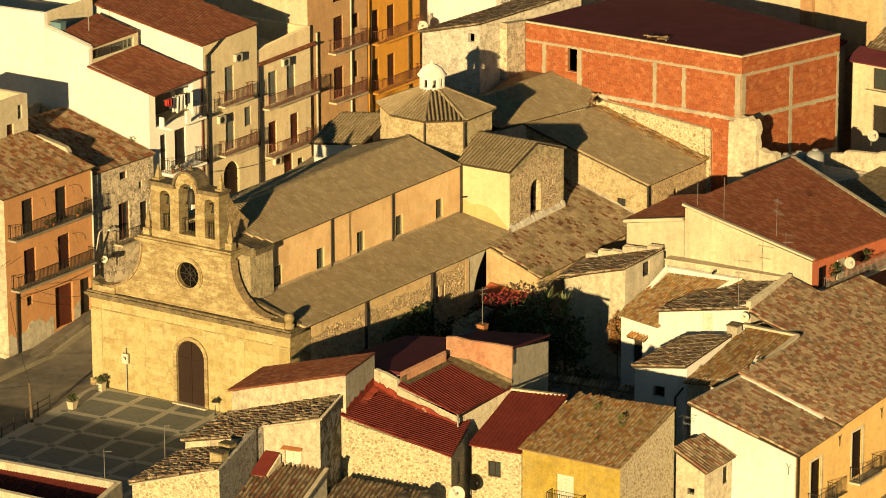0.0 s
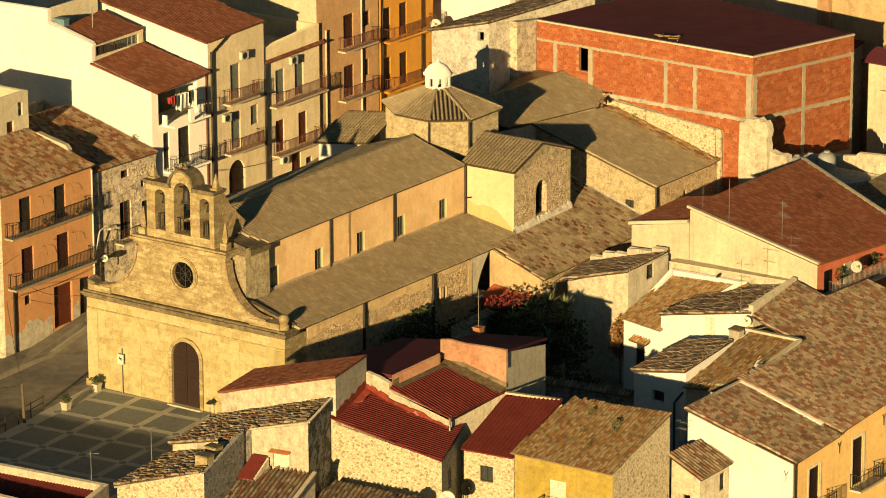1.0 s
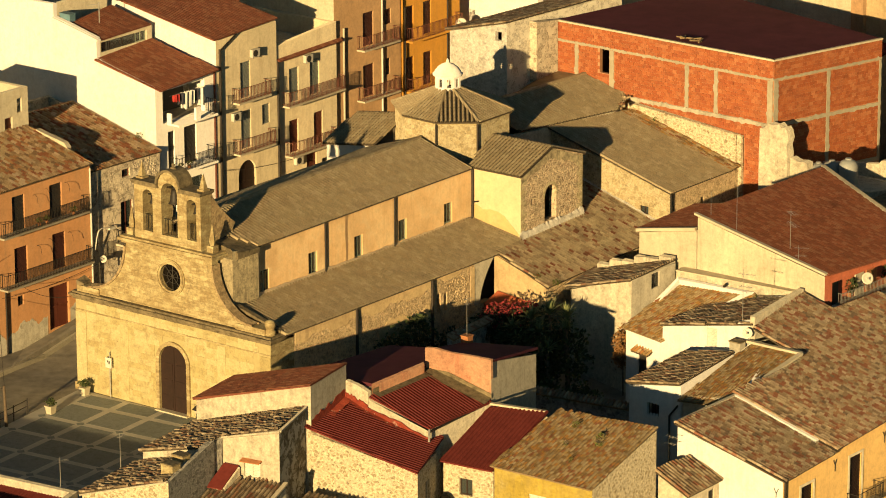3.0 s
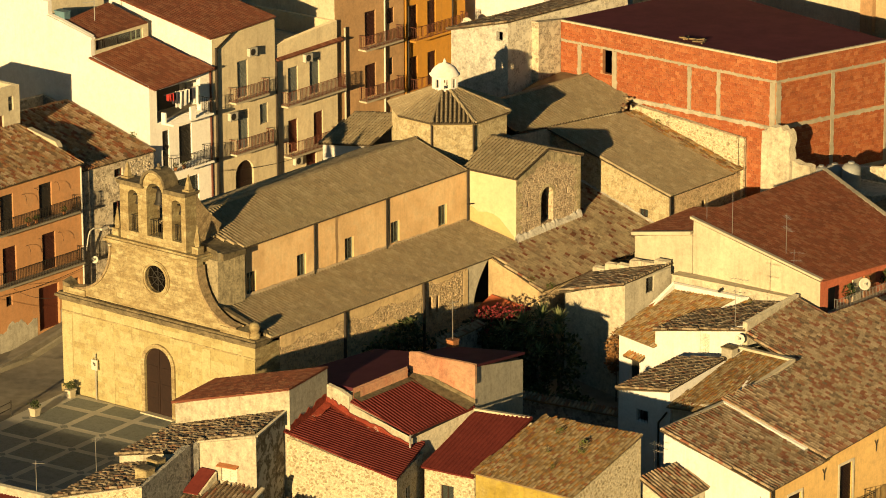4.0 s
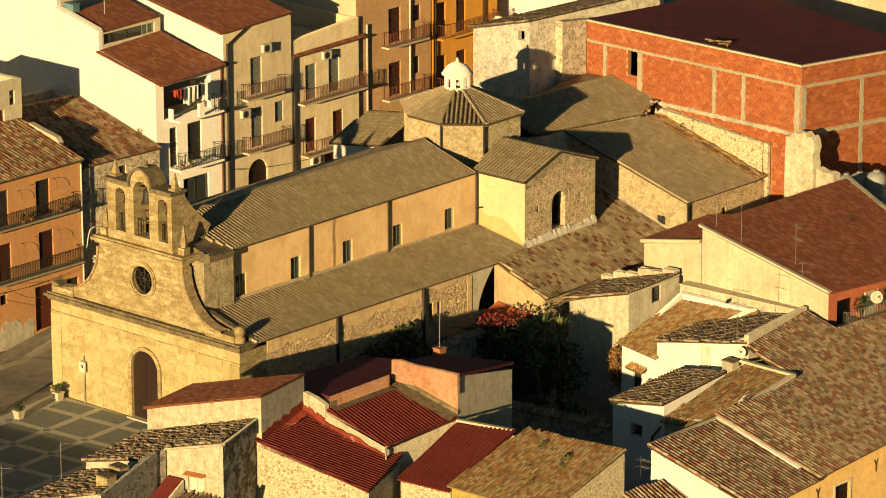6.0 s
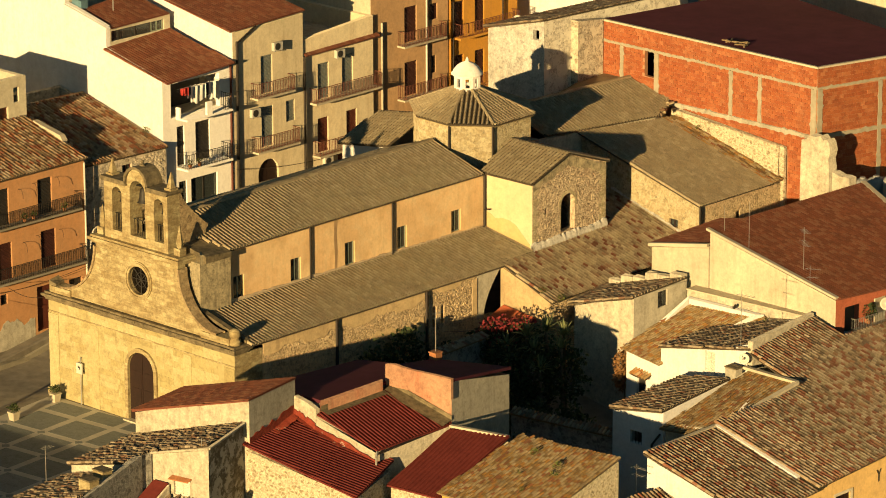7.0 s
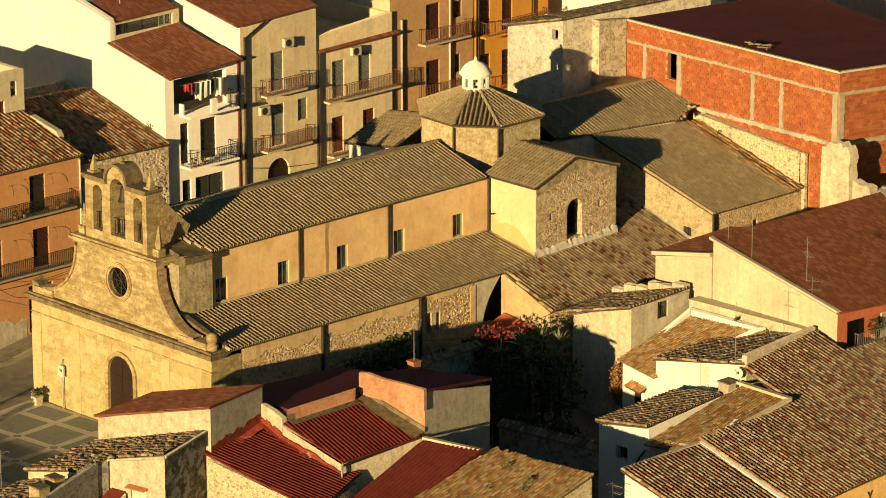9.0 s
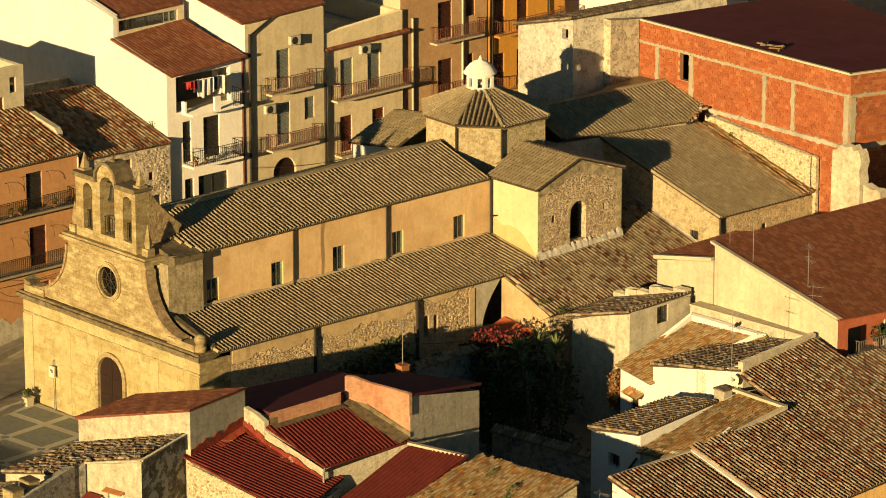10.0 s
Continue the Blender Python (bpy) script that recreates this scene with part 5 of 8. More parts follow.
# ---- houses of the street west of the church ----
ob_, f = house("orange_house", [(-18, 0.9, 13.6), (-7.8, 0.9, 10.75), (-7.8, 9.95, 10.75), (-18, 9.95, 13.6)], -0.6, M_ORANGE, "orange plastered house with two long iron balconies", [],
               [(3.25, 7.95, 1.15, 2.3, "shut_dark"), (6.7, 8.0, 1.15, 2.25, "shut_dark"), (3.35, 4.5, 1.2, 2.35, "shut_redbrown"), (6.87, 4.55, 1.2, 2.4, "shut_redbrown"),
                (6.75, 0.65, 1.85, 2.85, "door_red"), (3.2, 3.0, 0.55, 0.65, "bars"), (9.0, 0.9, 1.1, 2.5, "door_dark")], s_material=M_OLDWHITE)
tiles(ob_, [(-7.62, 0.6, 10.86), (-7.62, 10.05, 10.86), (-18, 10.05, 13.75), (-18, 0.6, 13.75)], T_WEST, seed=41, wild=2.2, pitch=0.27, rise=0.13)
balcony(ob_, f[1], 0.25, 8.2, 8.0, 0.72, M_CONCRETE, M_BLACKIRON)
balcony(ob_, f[1], 0.4, 8.5, 4.55, 0.72, M_CONCRETE, M_BLACKIRON)
# mortar cap where the party wall rises
s = Shape()
cap_line = [(-9.7, 11.62), (-9.95, 11.9), (-10.7, 12.05), (-11.5, 12.2), (-12.4, 12.4), (-12.4, 12.0), (-9.7, 11.3)]
s.sheet(cap_line, 9.9, 10.3)
part("mortar_cap", s, M_COPING, ob_)
coping(ob_, [(-7.7, 10.0, 10.8), (-9.7, 10.0, 11.4)], 0.24, 0.09, M_PANMOSS)
pipe(ob_, [(-7.7, 9.85, 10.6), (-7.7, 9.85, 0.8)], 0.06, M_WHITEPAINT)
pipe(ob_, [(-7.7, 1.75, 4.4), (-7.7, 1.75, -0.2)], 0.06)
for y0, y1 in ((0.92, 5.6), (7.75, 8.4), (9.6, 9.94)):
    n = max(3, int((y1 - y0) / 0.12))
    s = Shape()
    ys_ = [y1 - (y1 - y0) * i / n for i in range(n + 1)]
    s.sheet([(y0, -0.5), (y1, -0.5)] + [(y, 1.25 + 0.1 * y + 0.28 * math.sin(y * 2.1 + 0.4) + 0.12 * math.sin(y * 6.3) + 0.05 * math.sin(y * 17)) for y in ys_], -7.81, -7.785, "x")
    part("bare_render", s, M_GREYP, ob_, "bare grey render at the wall's foot")
# iron awning frames beside the balcony doors
for y, z in ((4.6, 9.95), (5.7, 10.1), (7.55, 10.1), (4.8, 6.55), (5.9, 6.75), (7.75, 6.75)):
    s = Shape()
    pts = [Vector((-7.8, y, z)), Vector((-7.68, y, z + 0.08)), Vector((-7.5, y, z + 0.04)), Vector((-7.4, y, z - 0.14)), Vector((-7.36, y, z - 0.5))]
    for p, q in zip(pts, pts[1:]):
        s.tube(p, q, 0.011, 5)
    part("awning_bracket", s, M_BLACKIRON, ob_)
st, f = house("stone_house", [(-18, 10.15, 12.5), (-8.1, 10.15, 10.25), (-8.15, 17.1, 10.05), (-18, 17.1, 12.4)], -0.4, M_STONEHOUSE, "bare rubble stone house with a patched tiled roof", [],
              [(13.75, 9.05, 0.8, 0.55, "glass_red"), (13.75, 4.85, 1.2, 2.6, "glass_red"), (15.6, 8.0, 0.35, 0.5, "bars"), (15.9, 5.0, 0.8, 2.0, "shut_dark")])
tiles(st, [(-7.95, 10.15, 10.22), (-8.0, 17.15, 10.06), (-15.8, 17.15, 12.15), (-15.8, 10.15, 12.31)], T_WEST, seed=42, wild=2.2, pitch=0.27, rise=0.13)
ridge(st, (-15.8, 10.2, 12.3), (-15.8, 17.1, 12.14), T_WEST, 0.15)
balcony(st, f[1], 2.4, 6.6, 4.8, 0.75, iron=M_BLACKIRON)


def clear_of_doors(y, z):
    return not any(y0 < y < y1 and z0 < z < z1 for y0, y1, z0, z1 in ((13.1, 14.4, 8.8, 9.85), (12.9, 14.6, 4.5, 7.7), (15.2, 16.0, 7.8, 8.7), (15.25, 16.55, 4.5, 7.2)))


stone_relief(st, -8.11, 10.3, 17.0, 5.0, 9.9, M_STONEHOUSE, 24, clear_of_doors, 0.26, 0.016)

tu, f = house("roof_house", [(-18.8, 4.5, 15.17), (-13.3, 4.5, 15.17), (-13.3, 10.2, 15.17), (-18.8, 10.2, 15.17)], 11.0, M_CREAM, "small cream roof-top house with a parapet", [],
              [(8.35, 12.15, 0.75, 1.2, "door_red"), (9.4, 13.5, 0.45, 0.95, "none")])
s = Shape()
s.box(-18.6, 4.7, 13.9, -13.5, 10.0, 14.1)
part("roof_terrace", s, M_COPING, tu)
s = Shape()
wall(s, (-18.81, 10.2), (-26, 10.2), 11, [(0, 14.4), (7.2, 14.3)], (), 0.3, True)
part("low_parapet", s, M_CREAM, tu)
s = Shape()
s.box(-13.3, 7.4, 11.5, -12.3, 10.2, 12.0)
part("landing", s, M_PIPE, tu)

wh = thing("white_house", (-8, 17.2, 1), "tall white plastered house stepping up in three red-tiled roofs", "house", "houses of the town")
s = Shape()
wall(s, (-34, 17.2), (-8.5, 17.2), 0, [(0, 18.3), (16.6, 18.62), (16.61, 17.75), (17.8, 17.5), (20.4, 16.85), (20.41, 15.5), (25.5, 14.28)], (), 0.35)
part("wall", s, M_WHITE, wh)
ef = Face((-8.5, 17.2), (-8.5, 23.15))
eo = [(20.0, 11.65, 4.2, 2.2, "none"), (18.68, 8.45, 0.65, 2.55, "shut_dark"), (20.58, 8.45, 1.25, 2.55, "shut_dark"), (18.8, 4.6, 0.7, 2.8, "glass_dark"), (20.65, 4.6, 2.3, 2.8, "glass_dark")]
s = Shape()
wall(s, (-8.5, 17.2), (-8.5, 23.15), 0, [(0, 14.15), (5.95, 14.4)], [(c - w / 2 - 17.2, c + w / 2 - 17.2, z, z + hh) for c, z, w, hh, k in eo], 0.35)
part("wall", s, M_BRIGHT, wh)
for c, z, w, hh, k in eo:
    opening(ef, wh, c - 17.2, z, w, hh, k)
# grey instead of white, to put the loggia's shade into its back wall
s = Shape()
s.box(-10.9, 17.6, 11.4, -10.7, 23.0, 14.6)
part("loggia_wall", s, M_GREYP, wh)
s = Shape()
s.box(-10.7, 17.55, 11.4, -8.85, 23.1, 11.62)
part("loggia_floor", s, M_COPING, wh)
# near-black door panels, widened across the back wall to darken the recess
for y0, y1 in ((17.75, 19.7), (19.75, 22.4)):
    s = Shape()
    s.box(-10.72, y0, 11.62, -10.64, y1, 14.3)
    part("loggia_door", s, M_DARKPAINT, wh)
s = Shape()
wall(s, (-13.6, 17.2), (-13.6, 22.7), 14.0, [(0, 16.65), (5.5, 16.75)], [(0.45, 5.0, 15.75, 16.45)], 0.3)
wall(s, (-13.6, 22.7), (-34, 22.7), 8.0, [(0, 16.8), (20.6, 18.3)], (), 0.3)
wall(s, (-17.4, 17.5), (-17.4, 22.5), 14.0, [(0, 18.6), (5.0, 18.6)], (), 0.3)
part("wall", s, M_CREAM, wh)
gf = Face((-13.6, 17.2), (-13.6, 22.7))
for u, w, kind in ((0.85, 0.75, "glass_dark"), (2.6, 2.6, "glass_dark"), (4.45, 1.0, "glass_green")):
    opening(gf, wh, u, 15.75, w, 0.7, kind)
tiles(wh, [(-7.95, 17.15, 14.12), (-7.95, 23.0, 14.42), (-13.6, 22.6, 15.75), (-13.6, 16.95, 15.44)], T_RED, M_PANRED, seed=43, wild=0.9, r=0.112, rise=0.034, pitch=0.225)
tiles(wh, [(-13.45, 17.3, 16.7), (-13.55, 22.6, 16.8), (-17.0, 22.5, 17.6), (-16.3, 17.3, 17.42)], T_RED, M_PANRED, seed=44, wild=0.9, r=0.112, rise=0.034, pitch=0.225)
coping(wh, [(-13.35, 17.2, 16.66), (-16.2, 17.2, 17.34), (-17.4, 17.2, 17.6)], 0.34, 0.12, M_WHITE)
s = Shape()
s.box(-17.4, 17.5, 16.9, -16.1, 22.5, 17.1)
part("tank_terrace", s, M_GREYP, wh)
s = Shape()
s.box(-34, 17.5, 17.6, -17.6, 22.5, 17.8)
part("flat_roof", s, M_GREYP, wh)
balcony(wh, ef, 1.1, 5.05, 11.62, 1.05, M_BRIGHT, M_BLACKIRON, rail_from=3.2)
balcony(wh, ef, 1.1, 5.0, 8.38, 1.05, M_BRIGHT, M_BLACKIRON)
for u0, u1, z1 in ((1.1, 1.22, 12.3), (2.85, 3.3, 12.45)):
    s = Shape()
    ef.slab(s, u0, u1, 11.62, z1, 0.0 if u0 < 2 else 0.85, 0.35 if u0 < 2 else 1.03)
    part("balcony_parapet", s, M_BRIGHT, wh)
pipe(wh, [(-8.4, 23.0, 14.2), (-8.4, 23.0, 4.0)], 0.07, M_WOODRED)

bh, f = house("beige_house", [(-24, 23.2, 19.2), (-8.4, 23.2, 16.3), (-8.45, 29.5, 16.45), (-24, 29.5, 19.4)], 0, M_BEIGE, "beige plastered house with grey shutters and a red-tiled roof", [],
              [(26.2, 11.72, 1.05, 2.5, "shut_blue"), (26.2, 8.2, 1.05, 2.65, "shut_blue"), (28.3, 9.45, 0.8, 1.4, "shut_blue"), (26.25, 4.4, 1.85, 2.95, "door_brown", True)], s_material=M_WHITE)
tiles(bh, [(-8.25, 22.85, 16.38), (-8.4, 29.65, 16.58), (-24, 29.65, 19.5), (-24, 22.85, 19.3)], T_RED, M_PANRED, seed=45, wild=0.9, r=0.112, rise=0.034, pitch=0.225)
balcony(bh, f[1], 1.5, 4.9, 11.7, 0.72)
balcony(bh, f[1], 1.5, 5.3, 8.15, 0.72)
pipe(bh, [(-8.3, 23.5, 15.6), (-8.3, 23.45, 4.0)], 0.09)
pipe(bh, [(-8.3, 25.2, 16.35), (-8.3, 23.5, 15.5)], 0.06)
pipe(bh, [(-8.38, 29.55, 13.5), (-8.38, 29.55, 4.5)], 0.08)

ch, f = house("cream_house", [(-22, 29.6, 14.7), (-8.55, 29.6, 14.65), (-8.7, 36.2, 15.1), (-22, 36.2, 15.1)], 1, M_STREET, "cream plastered house with rusty balconies and a roof terrace", [],
              [(31.47, 10.3, 1.05, 2.4, "shut_blue"), (33.75, 10.4, 1.05, 2.45, "shut_blue"), (31.4, 6.75, 1.0, 2.3, "shut_red"), (34.1, 6.75, 1.0, 2.3, "shut_red"), (33.3, 4.3, 1.1, 2.0, "shut_red"), (34.8, 4.6, 0.7, 1.0, "shut_dark")])
s = Shape()
s.box(-21.8, 29.9, 13.5, -8.8, 36.2, 13.7)
part("roof_terrace", s, M_GREYP, ch)
tiles(ch, [(-8.3, 29.65, 13.55), (-8.42, 36.6, 13.65), (-8.72, 36.6, 13.77), (-8.6, 29.65, 13.67)], T_RED, M_PANRED, seed=46, wild=0.2, r=0.112, rise=0.012, pitch=0.225)
balcony(ch, f[1], 0.5, 6.75, 10.3, 0.7)
balcony(ch, f[1], 0.8, 5.9, 6.7, 0.7)

br_, f = house("brown_house", [(-24, 36.2, 20), (-8.9, 36.2, 20), (-8.95, 43.65, 20), (-24, 43.65, 20)], 2, M_BROWN, "brown plastered house with iron balconies and galvanised pipes", [],
               [(40.0, 12.5, 1.2, 2.4, "shut_redbrown"), (40.0, 8.85, 1.2, 2.3, "shut_redbrown"), (42.2, 13.6, 0.8, 1.1, "shut_redbrown"), (42.2, 9.95, 0.5, 1.2, "shut_dark"), (40.0, 16.0, 1.2, 2.3, "shut_redbrown")], s_material=M_CREAM)
balcony(br_, f[1], 2.5, 6.6, 12.45, 0.7)
balcony(br_, f[1], 2.5, 6.6, 8.8, 0.7)
pipe(br_, [(-8.8, 37.15, 14.3), (-8.8, 37.15, 5.0)], 0.075, M_COPING)
pipe(br_, [(-8.8, 41.4, 19.8), (-8.8, 41.4, 12.5)], 0.06, M_WHITEPAINT)
pipe(br_, [(-8.8, 41.4, 12.3), (-8.8, 41.4, 5.0)], 0.07, M_WHITEPAINT)
yo, f = house("ochre_house", [(-24, 43.65, 20), (-9.0, 43.65, 20), (-9.05, 50.6, 20), (-24, 50.6, 20)], 3, M_OCHRE, "bright ochre house with balconies on every floor", [],
              [(y, z, 0.95, 2.4, "shut_redbrown") for z in (8.3, 12.0, 15.6) for y in (44.75, 46.8)] + [(49.2, z, 0.9, 2.0, "shut_redbrown") for z in (15.7,)])
for z in (8.3, 12.0, 15.55):
    balcony(yo, f[1], 0.5, 6.4, z, 0.75, M_OCHRE)
pipe(yo, [(-8.9, 43.8, 19.8), (-8.9, 43.8, 5.0)], 0.07, M_OCHRE)
pipe(yo, [(-8.85, 44.05, 14.5), (-8.85, 44.05, 5.0)], 0.05)
pipe(yo, [(-8.9, 49.0, 19.8), (-8.9, 49.0, 5.0)], 0.06)
kh, f = house("pale_house", [(-12, 52.5, 21), (-3.5, 52.5, 21), (-3.5, 62, 21), (-12, 62, 21)], 5, M_WHITE, "pale house with dark balcony doors far up the street", [],
              [(y, z, 1.2, 2.3, "shut_dark") for z in (10.5, 14.0, 17.5) for y in (54.2, 56.8)])
for z in (13.9, 17.4):
    balcony(kh, f[1], 0.6, 6.5, z, 0.9, iron=M_BLACKIRON)

# ---- old lime-washed house and the brick building ----
lw, f = house("limewashed_house", [(-0.65, 38.6, 15.15), (4.2, 38.6, 16.35), (4.2, 52.0, 15.9), (-0.65, 52.0, 14.8)], 3, M_LIME, "old lime-washed rubble house with one small window", [(3.5, 14.95, 0.55, 0.65, "none")], [], e_material=M_LWALLSIDE)
s = Shape()
s.prism([(4.1, 41.2), (4.75, 41.25), (4.7, 43.75), (4.1, 43.75)], 9.5, [15.95, 15.9, 15.6, 15.6])
part("rough_buttress", s, M_STONEHOUSE, lw, "rough rubble thickening of the side wall")
tiles(lw, [(-0.9, 38.4, 15.15), (-0.9, 52.0, 14.8), (4.25, 52.0, 16.0), (4.25, 38.4, 16.4)], T_OLD, seed=51, wild=2)

brick = thing("brick_building", (22.5, 43.4, 2), "unfinished building of bare orange hollow bricks and concrete frame", "building", "houses of the town")
BR = [(4.45, 43.85), (22.6, 43.35), (25.1, 52.7), (7.0, 57.5)]
s = Shape()
for i in range(4):
    p, q = BR[i], BR[(i + 1) % 4]
    L = math.dist(p, q)
    wall(s, p, q, 2.0, [(0, 15.5), (L, 15.5)], [(3.8, 4.6, 12.45, 14.25)] if i == 0 else (), 0.3)
part("brick_backing", s, M_BRICKJOINT, brick)
s = Shape()
s.prism(BR, 15.42, 15.56)
part("flat_roof", s, M_MAROON, brick, "flat dark maroon roof")



def ragged(face, u0, u1, z0, z1, o, jit_u, jit_z, seed):
    """A cast member on a face, its sides uneven where the mortar ran over the bricks."""
    rng = random.Random(seed)
    n, m = max(2, int((z1 - z0) / 0.17)), max(2, int((u1 - u0) / 0.17))
    e = lambda j: rng.uniform(-0.25, 1.0) * j * (rng.random() ** 1.5)
    ring = [(u0 + (u1 - u0) * i / m, z0 - e(jit_z)) for i in range(m)]
    ring += [(u1 + e(jit_u), z0 + (z1 - z0) * i / n) for i in range(n)]
    ring += [(u1 - (u1 - u0) * i / m, z1 + e(jit_z)) for i in range(m)]
    ring += [(u0 - e(jit_u), z1 - (z1 - z0) * i / n) for i in range(n)]
    s = Shape()
    k = len(ring)
    s.v = [tuple(face.at(u, z, -0.02)) for u, z in ring] + [tuple(face.at(u, z, o)) for u, z in ring]
    s.f = [tuple(range(k, 2 * k))] + [(i, (i + 1) % k, k + (i + 1) % k, k + i) for i in range(k)]
    return s


rng = random.Random(14)
for k in range(9):
    x, y = 15.1 + rng.uniform(-0.7, 0.9), 44.5 + rng.uniform(-0.25, 0.35)
    a = rng.uniform(0, 3)
    d = Vector((math.cos(a), math.sin(a), rng.uniform(-0.1, 0.15))) * rng.uniform(0.2, 0.5)
    c = Vector((x, y, 15.66 + rng.uniform(0, 0.1)))
    s = Shape()
    s.tube(c - d, c + d, 0.06, 4, 0.05)
    part("broken_board", s, M_PANMOSS, brick, "broken board left on the roof")


def brick_panel(face, u0, u1, z0, z1, skip=()):
    """Hollow bricks in running bond, one mesh for the panel."""
    s = Shape()
    bw, bh = 0.36, 0.24
    rows = int(round((z1 - z0) / bh))
    bh = (z1 - z0) / rows
    rng = random.Random(int(u0 * 10 + z0 * 100))
    for r in range(rows):
        u = u0 - (bw / 2 if r % 2 else 0)
        while u < u1 - 0.03:
            a, b = max(u, u0), min(u + bw, u1)
            z = z0 + r * bh
            if b - a > 0.05 and not any(a < k[1] and b > k[0] and z < k[3] and z + bh > k[2] for k in skip):
                o = rng.uniform(0.012, 0.035)
                if b - a > bw - 0.001 and len(single) < 300 and face is bs and 6.0 < a < 17.5:
                    if not single:
                        q = Shape()
                        q.box(0.008, -0.03, 0.008, bw - 0.008, 0.01, 0.232)
                        one = linked("brick", q, M_BRICKONE)
                        single.append(one)
                    else:
                        one = new("brick", single[0].data)
                        single.append(one)
                    one.matrix_basis = Matrix.Translation(face.at(a, z, o - 0.03)) @ Matrix.Rotation(math.atan2(face.d.y, face.d.x), 4, "Z")
                    place(one, brick)
                else:
                    face.slab(s, a + 0.008, b - 0.008, z + 0.008, z + bh - 0.008, -0.01, o)
            u += bw
    part("bricks", s, M_BRICK, brick, kind="stuff")


single = []
bs, be = Face(BR[0], BR[1]), Face(BR[1], BR[2])
cols_s = [(0.0, 0.02), (1.65, 2.0), (4.6, 5.05), (10.95, 11.3), (13.35, 13.7), (bs.length - 0.5, bs.length)]
edge = 0.02
for a, b in cols_s[1:]:
    brick_panel(bs, edge, a, 11.2, 14.1, [(3.8, 4.65, 12.45, 14.25)])
    edge = b
brick_panel(bs, 0.02, bs.length, 14.3, 15.45)
brick_panel(bs, 7.0, bs.length - 0.6, 9.9, 10.95)
brick_panel(bs, 15.95, 17.4, 5.0, 9.9)
for u0, u1 in ((0.45, 4.7), (5.05, be.length - 0.25)):
    brick_panel(be, u0, u1, 11.25, 14.05)
    brick_panel(be, u0, u1, 7.4, 10.95)
brick_panel(be, 0.02, be.length, 14.3, 15.45)
for a, b in cols_s[1:]:
    s = ragged(bs, a + 0.05, b - 0.05, 11.0, 14.12, 0.045, 0.15, 0.0, int(a * 10))
    part("concrete_column", s, M_CONCRETE, brick)
for a, b in ((0.0, 0.45), (4.7, 5.05), (be.length - 0.25, be.length)):
    s = ragged(be, a + 0.05, b - 0.05, 7.2, 14.12, 0.045, 0.12, 0.0, int(a * 10) + 5)
    part("concrete_column", s, M_CONCRETE, brick)
for fc in (bs, be):
    for z0, z1, o in ((14.14, 14.27, 0.05), (10.97, 11.18, 0.16 if fc is bs else 0.05)):
        s = ragged(fc, 0, fc.length, z0, z1, o, 0.0, 0.13, int(z0 * 10))
        part("concrete_beam", s, M_GREYP if o > 0.1 else M_CONCRETE, brick)
    s = Shape()
    fc.slab(s, -0.05, fc.length + 0.05, 15.47, 15.59, -0.16, 0.04)
    part("parapet_cap", s, M_COPING, brick)
s = Shape()
be.slab(s, 0.5, be.length, 7.15, 7.4, -0.05, 0.06)
part("concrete_beam", s, M_CONCRETE, brick)
# ruined wall stub at the corner and old rubble foot
ru, f = house("ruined_wall", [(11.0, 43.2, 11.0), (20.35, 43.05, 10.2), (20.35, 43.28, 10.2), (11.0, 43.45, 11.0)], 3, M_RUBBLE, "rubble remains of an older wall below the bricks", category="wall")
s = Shape()
s.sheet([(22.2, 3), (24.5, 3), (24.45, 9.7), (24.35, 10.2), (24.5, 10.7), (24.4, 11.2), (24.2, 11.45), (23.95, 11.35), (23.7, 11.6), (23.3, 11.45), (22.9, 11.5), (22.6, 11.2), (22.25, 11.1), (22.2, 9.4)], 42.35, 43.1)
part("wall_stub", s, M_OLDWHITE, ru)
s = Shape()
s.sheet([(24.5, 3), (25.85, 3), (25.85, 9.2), (25.5, 9.28), (25.1, 9.22), (24.5, 9.4)], 42.6, 43.3)
part("wall_stub", s, M_OLDWHITE, ru)

# ---- houses beyond, to the east ----
fh, f = house("far_cream_house", [(23.9, 57.0, 12.5), (38, 56.0, 12.5), (38, 64, 13.5), (23.9, 64, 13.5)], 3, M_CREAM, "far cream house with a barred balcony under a tiled roof", [(26.7, 10.75, 2.2, 1.55, "glass_dark"), (26.5, 7.3, 1.7, 2.3, "shut_dark")], [])
s = Shape()
f[0].slab(s, 1.2, 6.5, 10.5, 10.7, 0.0, 0.35)
part("window_ledge", s, M_COPING, fh)
tiles(fh, [(24.6, 57.8, 13.5), (38.2, 56.6, 13.5), (38, 64, 15.6), (24.6, 64, 15.6)], T_OLD, seed=52)
sheet_metal(fh, [(23.7, 56.2, 12.75), (38.2, 55.2, 12.75), (38.2, 57.2, 13.35), (23.8, 58.2, 13.35)], M_MAROON, 0.2, 0.03)
dh, f = house("dark_roof_house", [(2.0, 59.5, 12.2), (20.8, 58.5, 12.2), (20.8, 61.6, 12.5), (2.0, 62.2, 12.5)], 3, M_GREYP, "house with a dark red sheet roof behind the brick building")
sheet_metal(dh, [(1.8, 59.3, 12.3), (21.0, 58.3, 12.3), (20.9, 61.7, 12.6), (1.9, 62.3, 12.6)], M_MAROON)
